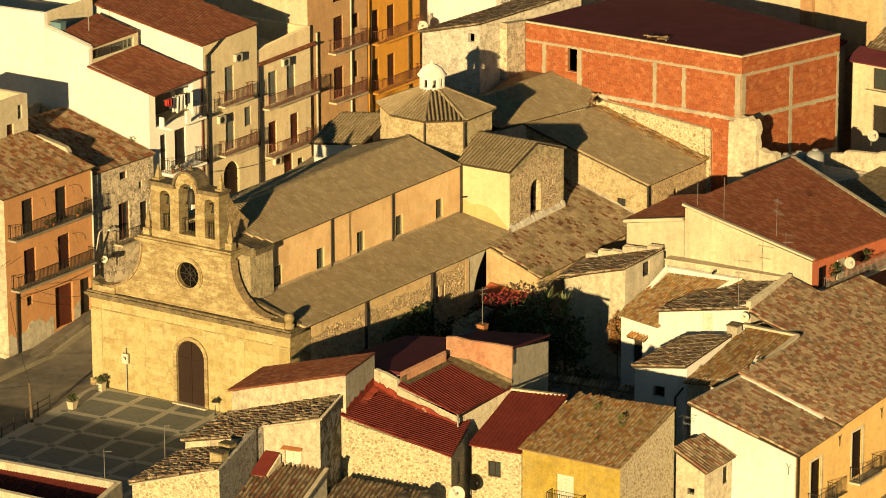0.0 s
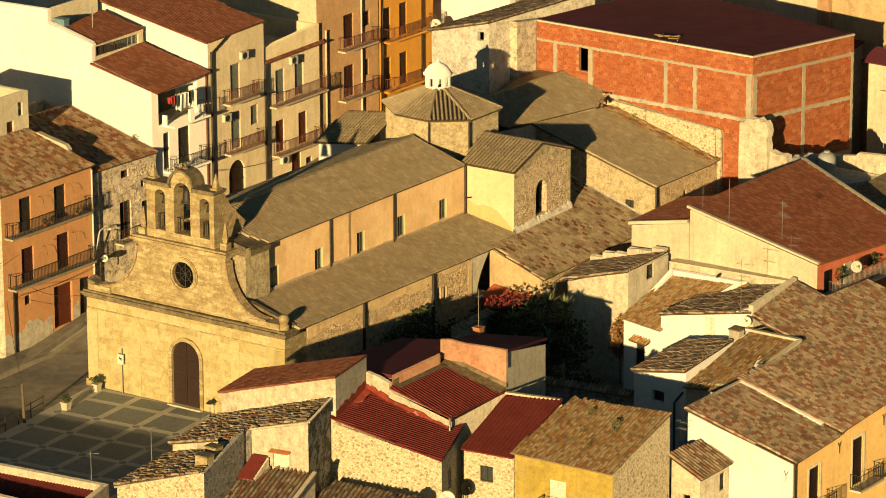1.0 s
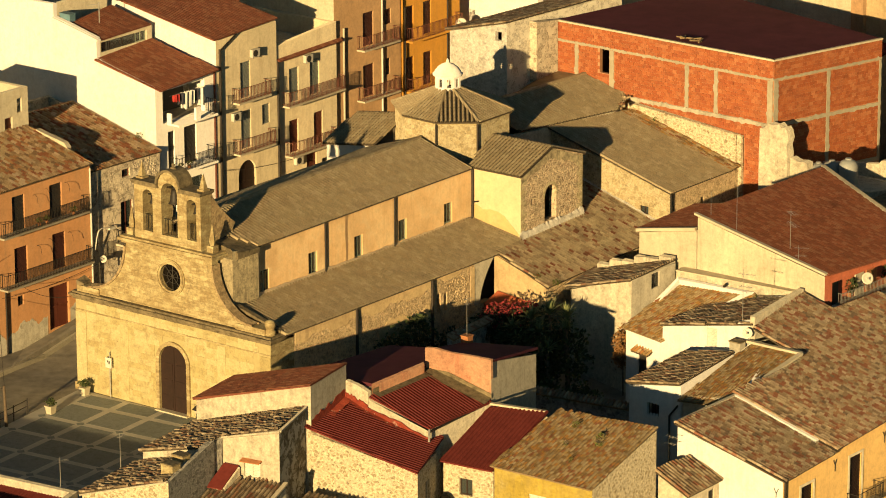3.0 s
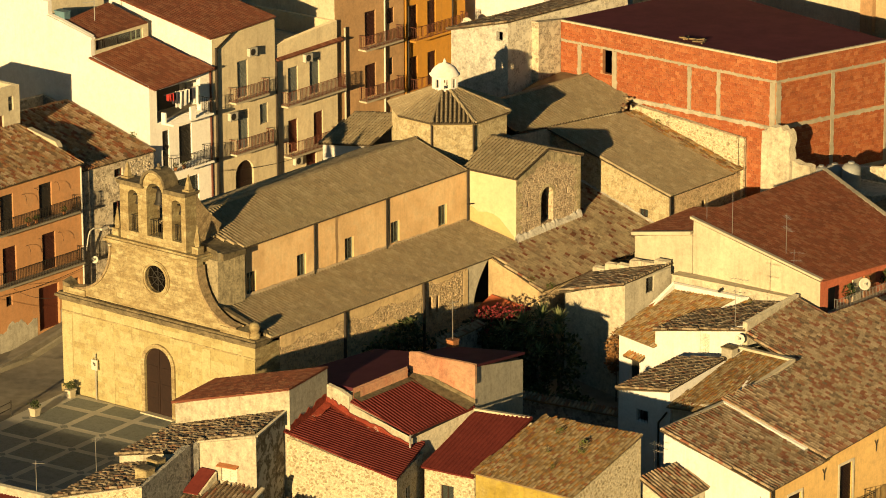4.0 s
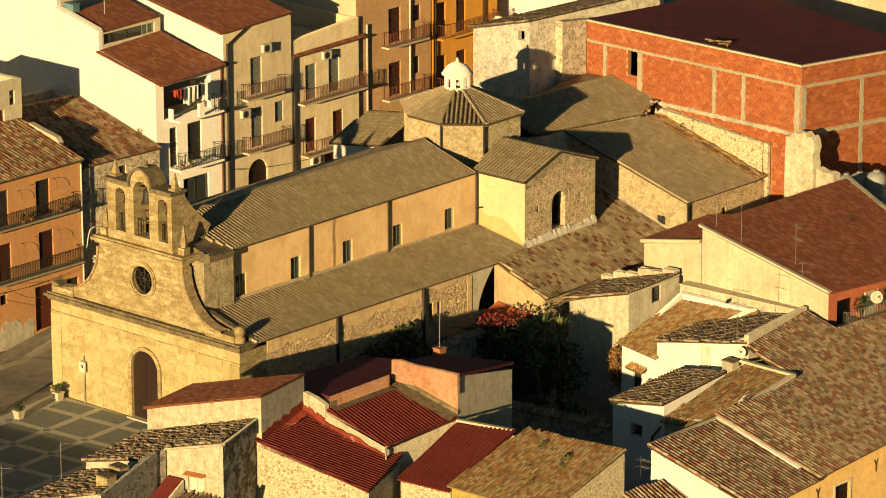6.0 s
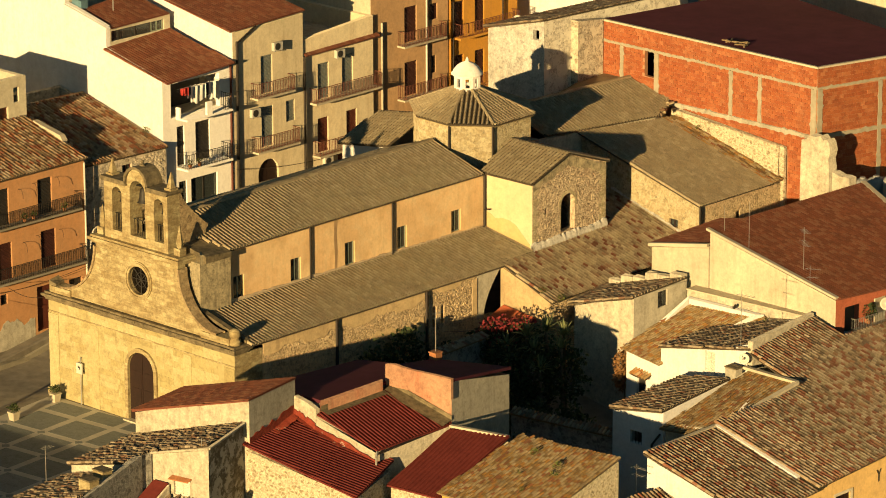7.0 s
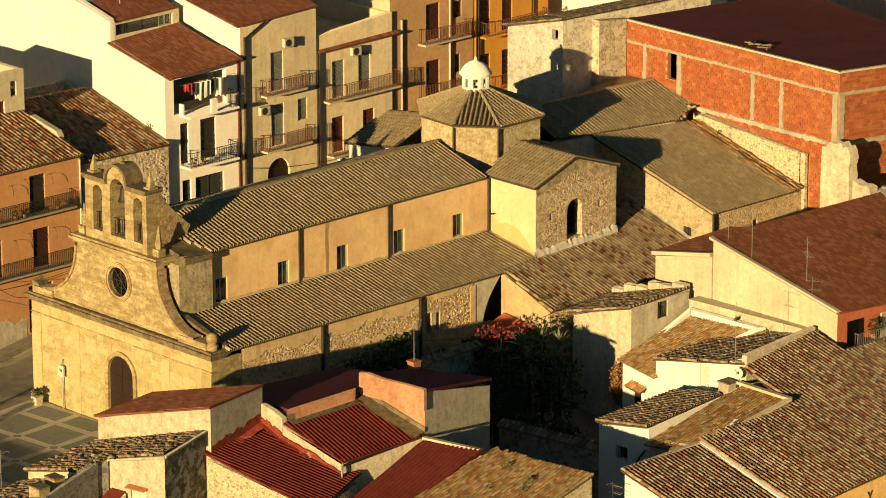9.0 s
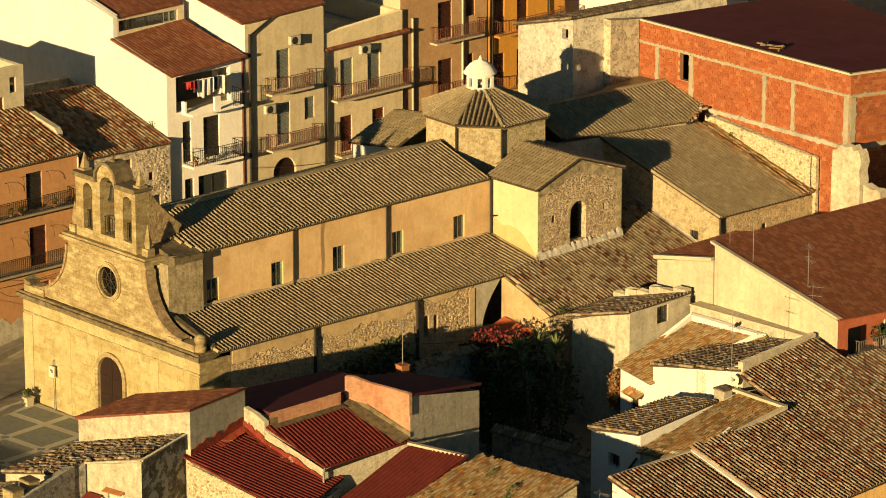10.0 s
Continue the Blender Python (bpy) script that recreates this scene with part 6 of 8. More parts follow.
# the front's eastern part takes a duller, browner colour
yh, f = house("sunlit_far_house", [(-3.4, 62.9, 20), (17.4, 62.2, 19), (23.6, 61.9, 19), (23.6, 78, 20), (-3.4, 80, 22)], 3, M_CREAM, "far cream house front with a duller brown eastern part", [(0.0, 14.0, 1.2, 1.8, "shut_brown"), (6.0, 14.5, 1.2, 1.8, "shut_brown")], e_material=M_AISLEPLASTER)
s = Shape()
s.box(16.9, 61.75, 11, 17.9, 62.3, 19.0)
part("buttress", s, M_BROWN, yh)
zh, f = house("far_grey_roof_house", [(25.5, 70, 15.0), (60, 68, 15.0), (60, 84, 17.5), (25.5, 84, 17.5)], 3, M_BEIGE, "far beige house with an old tiled roof")
tiles(zh, [(25.3, 69.7, 15.1), (60, 67.7, 15.1), (60, 84, 17.6), (25.3, 84, 17.6)], T_OLD, seed=55)

# ---- pale house with the large red roof ----
pk, f_pk = house("gable_house", [(28.3, 26.35, 9.9), (38.1, 25.75, 8.0), (38.9, 36.3, 7.5), (27.9, 41.3, 9.4)], -1, M_CREAM, "cream gabled house with a large red-tiled roof and red terrace wall", [], [(31.1, 5.55, 9.2, 1.78, "none")], e_material=M_RED)
tiles(pk, [(38.4, 25.6, 8.1), (39.2, 36.4, 7.6), (27.8, 41.5, 9.6), (28.2, 26.3, 10.05)], T_RED, M_PANRED, seed=53, wild=0.3, r=0.1, rise=0.07, pitch=0.235)
coping(pk, [(27.8, 41.45, 9.55), (39.2, 36.35, 7.55)], 0.32, 0.16, M_COPING)
coping(pk, [(28.2, 26.22, 10.0), (38.3, 25.6, 8.06)], 0.26, 0.14)
wing, f = house("low_wing", [(23.9, 26.3, 8.15), (28.25, 26.3, 8.95), (28.25, 33, 9.1), (23.9, 33, 8.3)], 0, M_CREAM, "low cream wing with a dark red roof")
tiles(wing, [(23.6, 26.4, 8.2), (23.6, 33, 8.3), (28.2, 33, 9.15), (28.2, 26.4, 9.05)], T_RED, M_PANRED, seed=54, wild=0.3, r=0.1, rise=0.05, pitch=0.225)
coping(wing, [(23.7, 26.3, 8.1), (28.2, 26.3, 8.95)], 0.28, 0.2)
s = Shape()
s.prism([(37.2, 26.0), (37.35, 26.0), (37.85, 36.3), (37.7, 36.3)], 5.4, 7.62)
back = part("loggia_wall", s, M_RED, pk)
for y, w, h, m, what in ((27.65, 1.2, 1.75, M_DARKPAINT, "dark glazed terrace door"), (30.5, 0.95, 1.95, M_COPING, "cream terrace door"), (31.8, 1.2, 1.95, M_CHIMNEY, "light brown wooden terrace door")):
    x = 37.35 + (y - 26.0) * 0.0485
    s = Shape()
    s.box(x - 0.03, y - w / 2, 5.52, x + 0.07, y + w / 2, 5.52 + h)
    part("terrace_door", s, m, back, what)
s = Shape()
s.prism([(36.3, 27.2), (38.05, 27.2), (38.7, 36.2), (36.3, 36.2)], 5.35, 5.52)
part("loggia_floor", s, M_COPING, pk)
balcony(pk, f_pk[1], 1.3, 9.6, 5.6, 0.35, iron=M_GALV)

# ---- courtyard houses ----
q1, f = house("whitewashed_cottage", [(22.2, 21.35, 5.3), (27.0, 21.1, 6.85), (27.1, 25.7, 6.85), (20.9, 25.9, 5.3)], -2, M_OLDWHITE, "old whitewashed cottage with a sagging tiled roof", [], [(23.6, 5.65, 0.85, 1.0, "glass_dark")], e_material=M_GREYP)
tiles(q1, [(21.9, 21.15, 5.35), (20.7, 26.1, 5.35), (27.0, 25.9, 6.95), (27.0, 20.95, 6.95)], T_OLD, seed=61, wild=2)
q2, f = house("white_courtyard_house", [(27.3, 20.15, 4.0), (30.55, 19.4, 4.2), (33.2, 25.4, 6.2), (27.5, 25.4, 6.1)], -2, M_WHITE, "small white house with an ochre tiled roof", [(28.75, 0.3, 0.8, 2.4, "shut_dark")], [])
tiles(q2, [(27.1, 19.95, 4.05), (30.6, 19.15, 4.3), (33.4, 25.4, 5.98), (27.5, 25.4, 5.98)], T_MOSS, M_PANMOSS, seed=62, wild=2.2, pitch=0.21, r=0.097, rise=0.06, expose=0.27, lift_end=0.03)
tiles(q2, [(28.1, 19.5, 2.85), (29.6, 19.15, 2.85), (29.7, 19.7, 3.1), (28.2, 20.05, 3.1)], T_MOSS, seed=63)
q2b, f = house("white_side_house", [(30.55, 19.4, 5.0), (37.3, 19.35, 6.6), (36.7, 25.5, 6.6), (31.2, 25.4, 5.6)], -2, M_WHITE, "white house with a dark sagging tiled roof", [(34.2, 4.3, 0.72, 1.25, "shut_white")], [], e_material=M_GREYP)
tiles(q2b, [(30.5, 19.2, 5.05), (31.2, 25.5, 5.65), (36.7, 25.5, 6.45), (37.2, 19.2, 6.65)], T_OLD, seed=64, wild=2)
s = Shape()
wall(s, (37.32, 19.3), (36.75, 25.5), 4.5, [(0, 6.82), (3.1, 6.88), (6.2, 6.95)], (), 0.32, True)
part("side_parapet", s, M_OLDWHITE, q2b, "old white parapet")
s = Shape()
s.prism([(27.3, 25.5), (36.8, 25.5), (36.8, 26.25), (27.3, 26.25)], 3.0, [6.35, 6.6, 6.6, 6.35])
part("ledge_wall", s, M_OLDWHITE, q2b)
coping(q2b, [(36.8, 25.85, 6.6), (27.3, 25.85, 6.35)], 0.84, 0.07)
q3, f = house("small_white_house", [(33.1, 12.3, 3.7), (36.95, 12.1, 4.4), (36.6, 18.2, 4.7), (33.4, 18.2, 4.1)], -3, M_WHITE, "small white house with a thin old tiled roof", [(34.9, 2.05, 0.9, 0.75, "bars")], [])
pipe(q3, [(36.8, 12.0, 3.1), (36.2, 12.02, 2.35), (36.2, 12.02, -0.8)], 0.06, M_DARKPAINT)
tiles(q3, [(32.95, 12.15, 3.75), (33.2, 18.2, 4.15), (36.6, 18.2, 4.75), (36.95, 11.95, 4.45)], T_OLD, seed=65, wild=2)
q3b, f = house("ochre_roof_house", [(36.95, 12.3, 3.8), (40.6, 12.3, 4.2), (41.1, 18.6, 5.3), (37.1, 18.9, 5.2)], -3, M_OLDWHITE, "old house with an ochre tiled roof")
tiles(q3b, [(36.95, 11.75, 3.55), (40.6, 11.75, 4.05), (41.0, 18.6, 5.4), (37.2, 18.9, 5.3)], T_MOSS, M_PANMOSS, seed=66, wild=2.2, pitch=0.21, r=0.097, rise=0.06, expose=0.27, lift_end=0.03, singles=300)
coping(q3b, [(37.1, 18.9, 5.3), (41.1, 18.6, 5.4), (40.7, 12.3, 4.25)], 0.3, 0.15)

# ---- large house on the south-east ----
rh, f = house("large_tiled_house", [(40.6, 6.5, 4.2), (47.6, 6.9, 2.3), (47.6, 30, 3.4), (39.4, 29.9, 5.4), (36.7, 25.4, 6.0), (41.0, 12.0, 4.4)], -6, M_WHITE, "large house with wide mottled tiled roofs, white and golden walls", [],
              [(9.4, -1.45, 1.25, 2.75, "shut_brown"), (14.55, -1.35, 1.3, 3.0, "shut_brown"), (19.8, -1.2, 1.3, 3.0, "shut_brown")], e_material=M_GOLD, trim=M_CREAM)
tiles(rh, [(47.95, 6.55, 2.35), (47.95, 11.75, 2.6), (41.0, 11.75, 4.55), (40.5, 6.25, 4.4)], T_MIXED, seed=71, wild=1.5, pitch=0.24, expose=0.3, r=0.063, rise=0.14)
tiles(rh, [(47.95, 11.9, 2.75), (47.95, 19.0, 3.15), (41.1, 18.6, 5.1), (40.95, 11.9, 4.7)], T_MIXED, seed=72, wild=1.5, pitch=0.24, expose=0.3, r=0.063, rise=0.14, singles=300)
z_up = lambda x, y: 3.15 + 0.2847 * (47.95 - x) + 0.0498 * (y - 18.95)
tiles(rh, [(x, y, z_up(x, y)) for x, y in ((47.95, 18.95), (47.95, 30), (39.4, 29.9), (38.9, 25.6), (36.6, 25.4), (37.3, 19.1), (41.1, 18.7))], T_MIXED, seed=73, wild=1.5, pitch=0.24, expose=0.3, r=0.063, rise=0.14)
coping(rh, [(36.9, 25.35, 6.05), (38.6, 25.55, 5.65), (39.3, 29.8, 5.75)], 0.3, 0.14)
coping(rh, [(41.0, 11.8, 4.6), (46.7, 11.8, 3.0)], 0.3, 0.16, M_WHITE)
coping(rh, [(40.5, 6.4, 4.35), (41.0, 12.0, 4.65), (41.1, 18.6, 5.1)], 0.22, 0.1)
balcony(rh, f[1], 1.5, 4.0, -1.5, 0.8, iron=M_BLACKIRON)
balcony(rh, f[1], 6.7, 9.6, -1.4, 0.8, iron=M_BLACKIRON)
pipe(rh, [(47.68, 7.0, 2.2), (47.68, 7.0, -5)], 0.06)
sh, f = house("lean_to", [(41.5, 3.3, 2.4), (43.4, 3.4, 1.45), (43.4, 6.7, 1.5), (41.5, 6.5, 2.4)], -6, M_OLDWHITE, "cream lean-to with a tiled roof", [(42.5, -0.1, 0.5, 0.4, "bars")], [(5.9, 0.0, 0.6, 1.1, "shut_dark")])
tiles(sh, [(43.65, 3.15, 1.5), (43.65, 6.75, 1.55), (41.45, 6.55, 2.6), (41.45, 3.1, 2.55)], T_MIXED, seed=74, wild=1.2, singles=60)

# ---- foreground houses ----
yl, f = house("yellow_house", [(35.15, -3.7, 3.5), (41.65, -3.3, 3.5), (41.35, 3.3, 5.0), (35.1, 2.3, 5.1)], -6, M_YELLOW, "yellow plastered house with a mossy tiled roof", [(38.0, -1.5, 1.15, 4.05 - 0.25, "shut_white")], [], e_material=M_RUBBLE)
tiles(yl, [(35.0, -3.95, 3.55), (41.7, -3.55, 3.6), (41.4, 3.4, 5.15), (35.05, 2.4, 5.25)], T_MOSS, M_PANMOSS, seed=75, wild=2.2, pitch=0.21, r=0.097, rise=0.06, expose=0.27, lift_end=0.03, singles=300)
balcony(yl, f[0], 2.0, 4.3, 0.4, 0.8, iron=M_BLACKIRON)
rm, f = house("middle_house", [(31.9, -4.2, 3.2), (35.1, -3.75, 3.4), (34.6, 2.1, 4.8), (31.2, 1.1, 4.8)], -6, M_RUBBLE, "narrow rubble house with a red sheet roof", [(33.35, 1.4, 0.85, 1.0, "glass_brown")], [])
sheet_metal(rm, [(31.75, -4.4, 3.28), (35.15, -3.95, 3.48), (34.6, 2.15, 4.98), (31.2, 1.1, 5.1)], M_METAL, 0.26, 0.07)
coping(rm, [(31.2, 1.15, 5.0), (34.55, 2.15, 4.9)], 0.25, 0.12)
rl, f = house("red_metal_house", [(26.25, -9.35, 5.27), (32.75, -7.65, 3.72), (31.1, -3.35, 3.8), (25.65, -5.1, 5.7)], -6, M_RUBBLE, "rubble house with a ribbed red metal roof", [(28.4, 0.2, 0.5, 0.6, "none")], [(-5.9, 1.3, 0.8, 1.3, "glass_white")])
sheet_metal(rl, [(32.85, -7.8, 3.72), (31.15, -3.2, 3.8), (25.6, -5.1, 5.7), (26.1, -9.5, 5.15)], M_METAL, 0.24, 0.05)
rr, f = house("upper_red_house", [(27.1, -4.95, 6.2), (30.9, -4.25, 4.9), (31.15, 1.3, 5.1), (27.0, 0.1, 6.4)], -4, M_OLDWHITE, "plastered house with a ribbed red metal roof")
sheet_metal(rr, [(31.0, -4.3, 5.0), (31.2, 1.25, 5.2), (27.05, 0.1, 6.45), (27.1, -4.9, 6.35)], M_METAL, 0.24, 0.05)
pw = Shape()
wall(pw, (27.05, 0.2), (27.05, -4.6), 5.5, [(0, 7.0), (4.8, 6.95)], (), 0.3)
part("parapet", pw, M_PINK, rr)
pipe(rr, [(31.02, -4.35, 4.95), (31.12, -4.5, 4.7), (31.12, -4.5, -3.0)], 0.06, M_GALV)
pipe(rr, [(31.05, 1.2, 5.05), (31.08, -4.35, 4.85)], 0.07, M_PIPE, "gutter")
ph, f = house("pink_roof_room", [(27.0, 0.8, 7.4), (31.1, 1.35, 7.6), (30.05, 7.1, 6.35), (26.8, 4.6, 7.05)], -2, M_PINK, "pink and grey roof-top room with a dark roof", e_material=M_GREYP)
s = deck([(26.95, 0.85, 7.6), (31.15, 1.42, 8.0), (30.1, 7.2, 6.68), (26.7, 4.7, 7.35)], 0.16)
part("roof_slab", s, M_MAROON, ph)
s = Shape()
wall(s, (26.85, 0.62), (31.2, 1.2), 6.5, [(0, 7.7), (0.6, 7.78), (1.6, 7.68), (3.0, 7.7), (4.38, 7.68)], (), 0.22, True)
part("parapet", s, M_PINK, ph)
s = deck([(21.0, -3.0, 6.1), (26.9, -4.4, 6.85), (26.9, 4.4, 6.6), (21.5, 4.0, 5.9)], 0.2)
ub, f = house("dark_roof_shed", [(21.0, -3.0, 6.0), (26.7, -4.4, 6.7), (26.8, 4.4, 6.5), (21.5, 4.0, 5.8)], -2, M_OLDWHITE, "low house under a dark maroon roof")
part("roof_slab", s, M_MAROON, ub)
s = Shape()
wall(s, (25.45, -4.98), (27.08, -4.98), 4.5, [(0, 6.95), (0.9, 6.8), (1.63, 6.55)], (), 0.3, True)
part("wall", s, M_OLDWHITE, ub)
mr, f = house("corner_house", [(19.2, -10.8, 6.12), (26.35, -9.2, 8.05), (25.35, -4.8, 7.9), (18.3, -6.2, 6.0)], -1, M_OLDWHITE, "whitewashed house with a thin red-tiled roof", e_material=M_GREYP)
tiles(mr, [(19.0, -10.9, 6.1), (18.1, -6.1, 6.1), (25.35, -4.7, 7.9), (26.4, -9.3, 8.05)], T_RED, M_PANRED, seed=76, wild=0.4, r=0.1, rise=0.05, pitch=0.225)
lh, f = house("low_rubble_house", [(19.2, -14.4, 4.5), (27.2, -13.0, 6.42), (26.05, -9.35, 6.58), (19.1, -10.8, 4.6)], -2, M_OLDWHITE, "old plastered rubble house with a broken tiled roof", [(25.45, 3.45, 1.05, 0.95, "shut_white")], [], e_material=M_PATCHED)
part("window_hood", deck([(24.85, -13.74, 4.42), (26.1, -13.5, 4.42), (26.1, -13.2, 4.54), (24.85, -13.42, 4.54)], 0.05), M_CHIMNEY, lh, "small clay window hood")
tiles(lh, [(19.05, -15.6, 4.3), (18.95, -10.75, 4.62), (26.05, -9.3, 6.64), (27.15, -13.0, 6.5), (23.6, -13.8, 5.6), (23.5, -15.65, 5.5)], T_OLD, seed=77, wild=4, r=0.085, expose=0.3)
coping(lh, [(23.6, -13.75, 5.52), (27.25, -13.02, 6.42), (26.1, -9.35, 6.6)], 0.2, 0.1, M_OLDWHITE)
s = Shape()
wall(s, (19.3, -15.55), (23.45, -15.6), 2.0, [(0, 4.3), (4.15, 5.4)], (), 0.3, True)
part("wing_wall", s, M_OLDWHITE, lh, "pale plastered wall of the low wing")
s = Shape()
wall(s, (23.47, -15.6), (23.62, -13.75), 1.0, [(0, 5.45), (1.85, 5.6)], (), 0.3, True)
part("wing_wall", s, M_RUBBLEDARK, lh)
l2, f = house("front_rubble_house", [(19.4, -20.75, 3.3), (25.05, -19.9, 5.05), (23.7, -14.5, 5.7), (19.0, -15.4, 3.55)], -4, M_RUBBLE, "small rubble house with a ragged tiled roof and chimney", e_material=M_RUBBLEDARK)
tiles(l2, [(19.2, -20.85, 3.35), (18.9, -15.6, 3.6), (23.75, -15.65, 5.0), (24.85, -19.95, 4.98)], T_OLD, seed=78, wild=4, r=0.085, expose=0.3)
coping(l2, [(19.3, -20.8, 3.22), (25.0, -19.95, 4.95)], 0.24, 0.08, M_OLDWHITE)
l3, f = house("low_tiled_house", [(24.4, -21.5, 1.4), (29.2, -20.5, 1.4), (27.65, -13.0, 3.3), (23.5, -14.3, 3.3)], -4, M_OLDWHITE, "low house with a mottled orange tiled roof")
tiles(l3, [(24.4, -21.6, 1.45), (29.2, -20.6, 1.45), (27.65, -13.0, 3.4), (23.5, -14.3, 3.4)], T_MIXED, seed=79, wild=1.4, singles=300)
coping(l3, [(29.2, -20.5, 1.5), (27.65, -13.0, 3.45)], 0.25, 0.12)
bl, f = house("bottom_red_house", [(-6, -23.5, 1.9), (17.5, -22.5, 1.9), (16.3, -17.8, 2.0), (-6, -20.2, 2.0)], -3, M_OLDWHITE, "house with a cream parapet and a red sheet roof")
sheet_metal(bl, [(-6, -23.2, 0.7), (17.2, -22.2, 0.7), (16.0, -18.1, 1.45), (-6, -20.5, 1.45)], M_METAL, 0.22, 0.04)

# ---- the square and the street ----
pav = thing("pavement", (8, -8, -0.1), "square paved in dark slabs between pale strips", "pavement", kind="structure")
A5 = radians(5.5)
PX, PY = Vector((math.cos(A5), math.sin(A5), 0)), Vector((-math.sin(A5), math.cos(A5), 0))
PO = Vector((4.65, -4.95, -0.09))
s = Shape()
s.poly([PO + PX * a + PY * b for a, b in ((-3.3, -12.5), (17, -12.5), (17, 2.9), (12.5, 3.9), (-4.0, 5.2))])
part("paving_strip", s, M_STRIP, pav)
s = Shape()
g = 0.24
s.poly([(x, y, 0) for x, y in ((g, g), (2.93 - g, g), (2.93 - g, 2.93 - g), (g, 2.93 - g))])
s.box(g, g, -0.02, 2.93 - g, 2.93 - g, 0.006)
slab = linked("paving_slab", s, M_SLAB).data
bpy.data.objects.remove(bpy.data.objects["paving_slab"])
s = Shape()
s.prism([(0.0, -0.3), (0.3, 0.0), (0.0, 0.3), (-0.3, 0.0)], -0.02, 0.006)
diamond = linked("paving_diamond", s, M_SLAB).data
bpy.data.objects.remove(bpy.data.objects["paving_diamond"])
turn = Matrix.Rotation(A5, 4, "Z")
for i in range(-1, 5):
    for j in range(-5, 1):
        p = PO + PX * (2.93 * i) + PY * (2.93 * j)
        for name, me in (("paving_slab", slab), ("paving_diamond", diamond)):
            ob = new(name, me)
            ob.matrix_basis = Matrix.Translation(p) @ turn
            place(ob, pav)
s = Shape()
s.box(g, g, -0.02, 2.93 - g, 1.7, 0.006)
half = linked("paving_slab", s, M_SLAB).data
bpy.data.objects.remove(bpy.data.objects[[o.name for o in bpy.data.objects if o.data == half][0]])
for i in range(-1, 3):
    ob = new("paving_slab", half)
    ob.matrix_basis = Matrix.Translation(PO + PX * (2.93 * i) + PY * 2.93) @ turn
    place(ob, pav)
# raised footway with a kerb in front of the street houses
fw = thing("footway", (-6.6, 2, 0), "raised concrete footway with a stone kerb", "footway", kind="structure")
s = Shape()
ring, top = [], []
ysw = [-3.0, 0.0, 3.0, 6.0, 9.0, 12.0, 16.0]
for y in ysw:
    ring.append((-5.75 - 0.06 * y, y))
    top.append(ground_z(-6, y) + 0.3)
for y in reversed(ysw):
    ring.append((-7.5, y))
    top.append(ground_z(-7, y) + 0.32)
s.prism(ring, [z - 0.6 for z in top], top)
part("footway_slab", s, M_GROUND, fw)
for y0, y1 in zip(ysw, ysw[1:]):
    s = Shape()
    x0, x1 = -5.75 - 0.06 * y0, -5.75 - 0.06 * y1
    s.prism([(x0, y0 + 0.01), (x0 + 0.22, y0 + 0.01), (x1 + 0.22, y1 - 0.01), (x1, y1 - 0.01)], -0.5, [ground_z(-6, y0) + 0.31] * 2 + [ground_z(-6, y1) + 0.31] * 2)
    part("kerb_stone", s, M_CONCRETE, fw)


def leaves(parent, name, blobs, count, size, material, seed, long=1.8, up=0.25):
    """Many small pointed leaves scattered through uneven ellipsoids (x, y, z, rx, ry, rz)."""
    rng = np.random.default_rng(seed)
    v = []
    for b in blobs:
        n = int(count * b[3] * b[4])
        d = rng.normal(size=(n, 3))
        d /= np.linalg.norm(d, axis=1)[:, None]
        rad = rng.uniform(0.35, 1.0, n) ** 0.5 * (1 + 0.3 * np.sin(d[:, 0] * 7 + b[0]) * np.cos(d[:, 2] * 5 + b[1]))
        p = np.array(b[:3]) + d * rad[:, None] * np.array(b[3:])
        a = rng.normal(size=(n, 3)) + d * 0.8 + np.array((0, 0, up))
        a /= np.linalg.norm(a, axis=1)[:, None]
        c = np.cross(a, rng.normal(size=(n, 3)))
        c /= np.linalg.norm(c, axis=1)[:, None]
        sz = size * rng.uniform(0.6, 1.3, n)[:, None]
        v.append(np.stack([p - a * sz * long / 2, p + c * sz / 2, p + a * sz * long / 2, p - c * sz / 2], 1))
    v = np.concatenate(v).reshape(-1, 3)
    return fast_mesh(name, v, np.arange(len(v)).reshape(-1, 4), material, parent)


def rosette(parent, c, r, n, material, seed, name="leaf_rosette"):
    """Sword leaves arching from one point."""
    rng = random.Random(seed)
    s = Shape()
    for i in range(n):
        a = 2 * math.pi * i / n * 2.4 + rng.uniform(-0.2, 0.2)
        e = rng.uniform(0.25, 1.35)
        L = r * rng.uniform(0.75, 1.1)
        d = Vector((math.cos(a) * math.cos(e), math.sin(a) * math.cos(e), math.sin(e)))
        w = Vector((-math.sin(a), math.cos(a), 0)) * r * 0.06
        p0, p1 = Vector(c), Vector(c) + d * L * 0.55
        p2 = p1 + (d + Vector((0, 0, -0.35))).normalized() * L * 0.45
        s.poly([p0 - w * 0.7, p0 + w * 0.7, p1 + w, p1 - w])
        s.poly([p1 - w, p1 + w, p2])
    return part(name, s, material, parent)


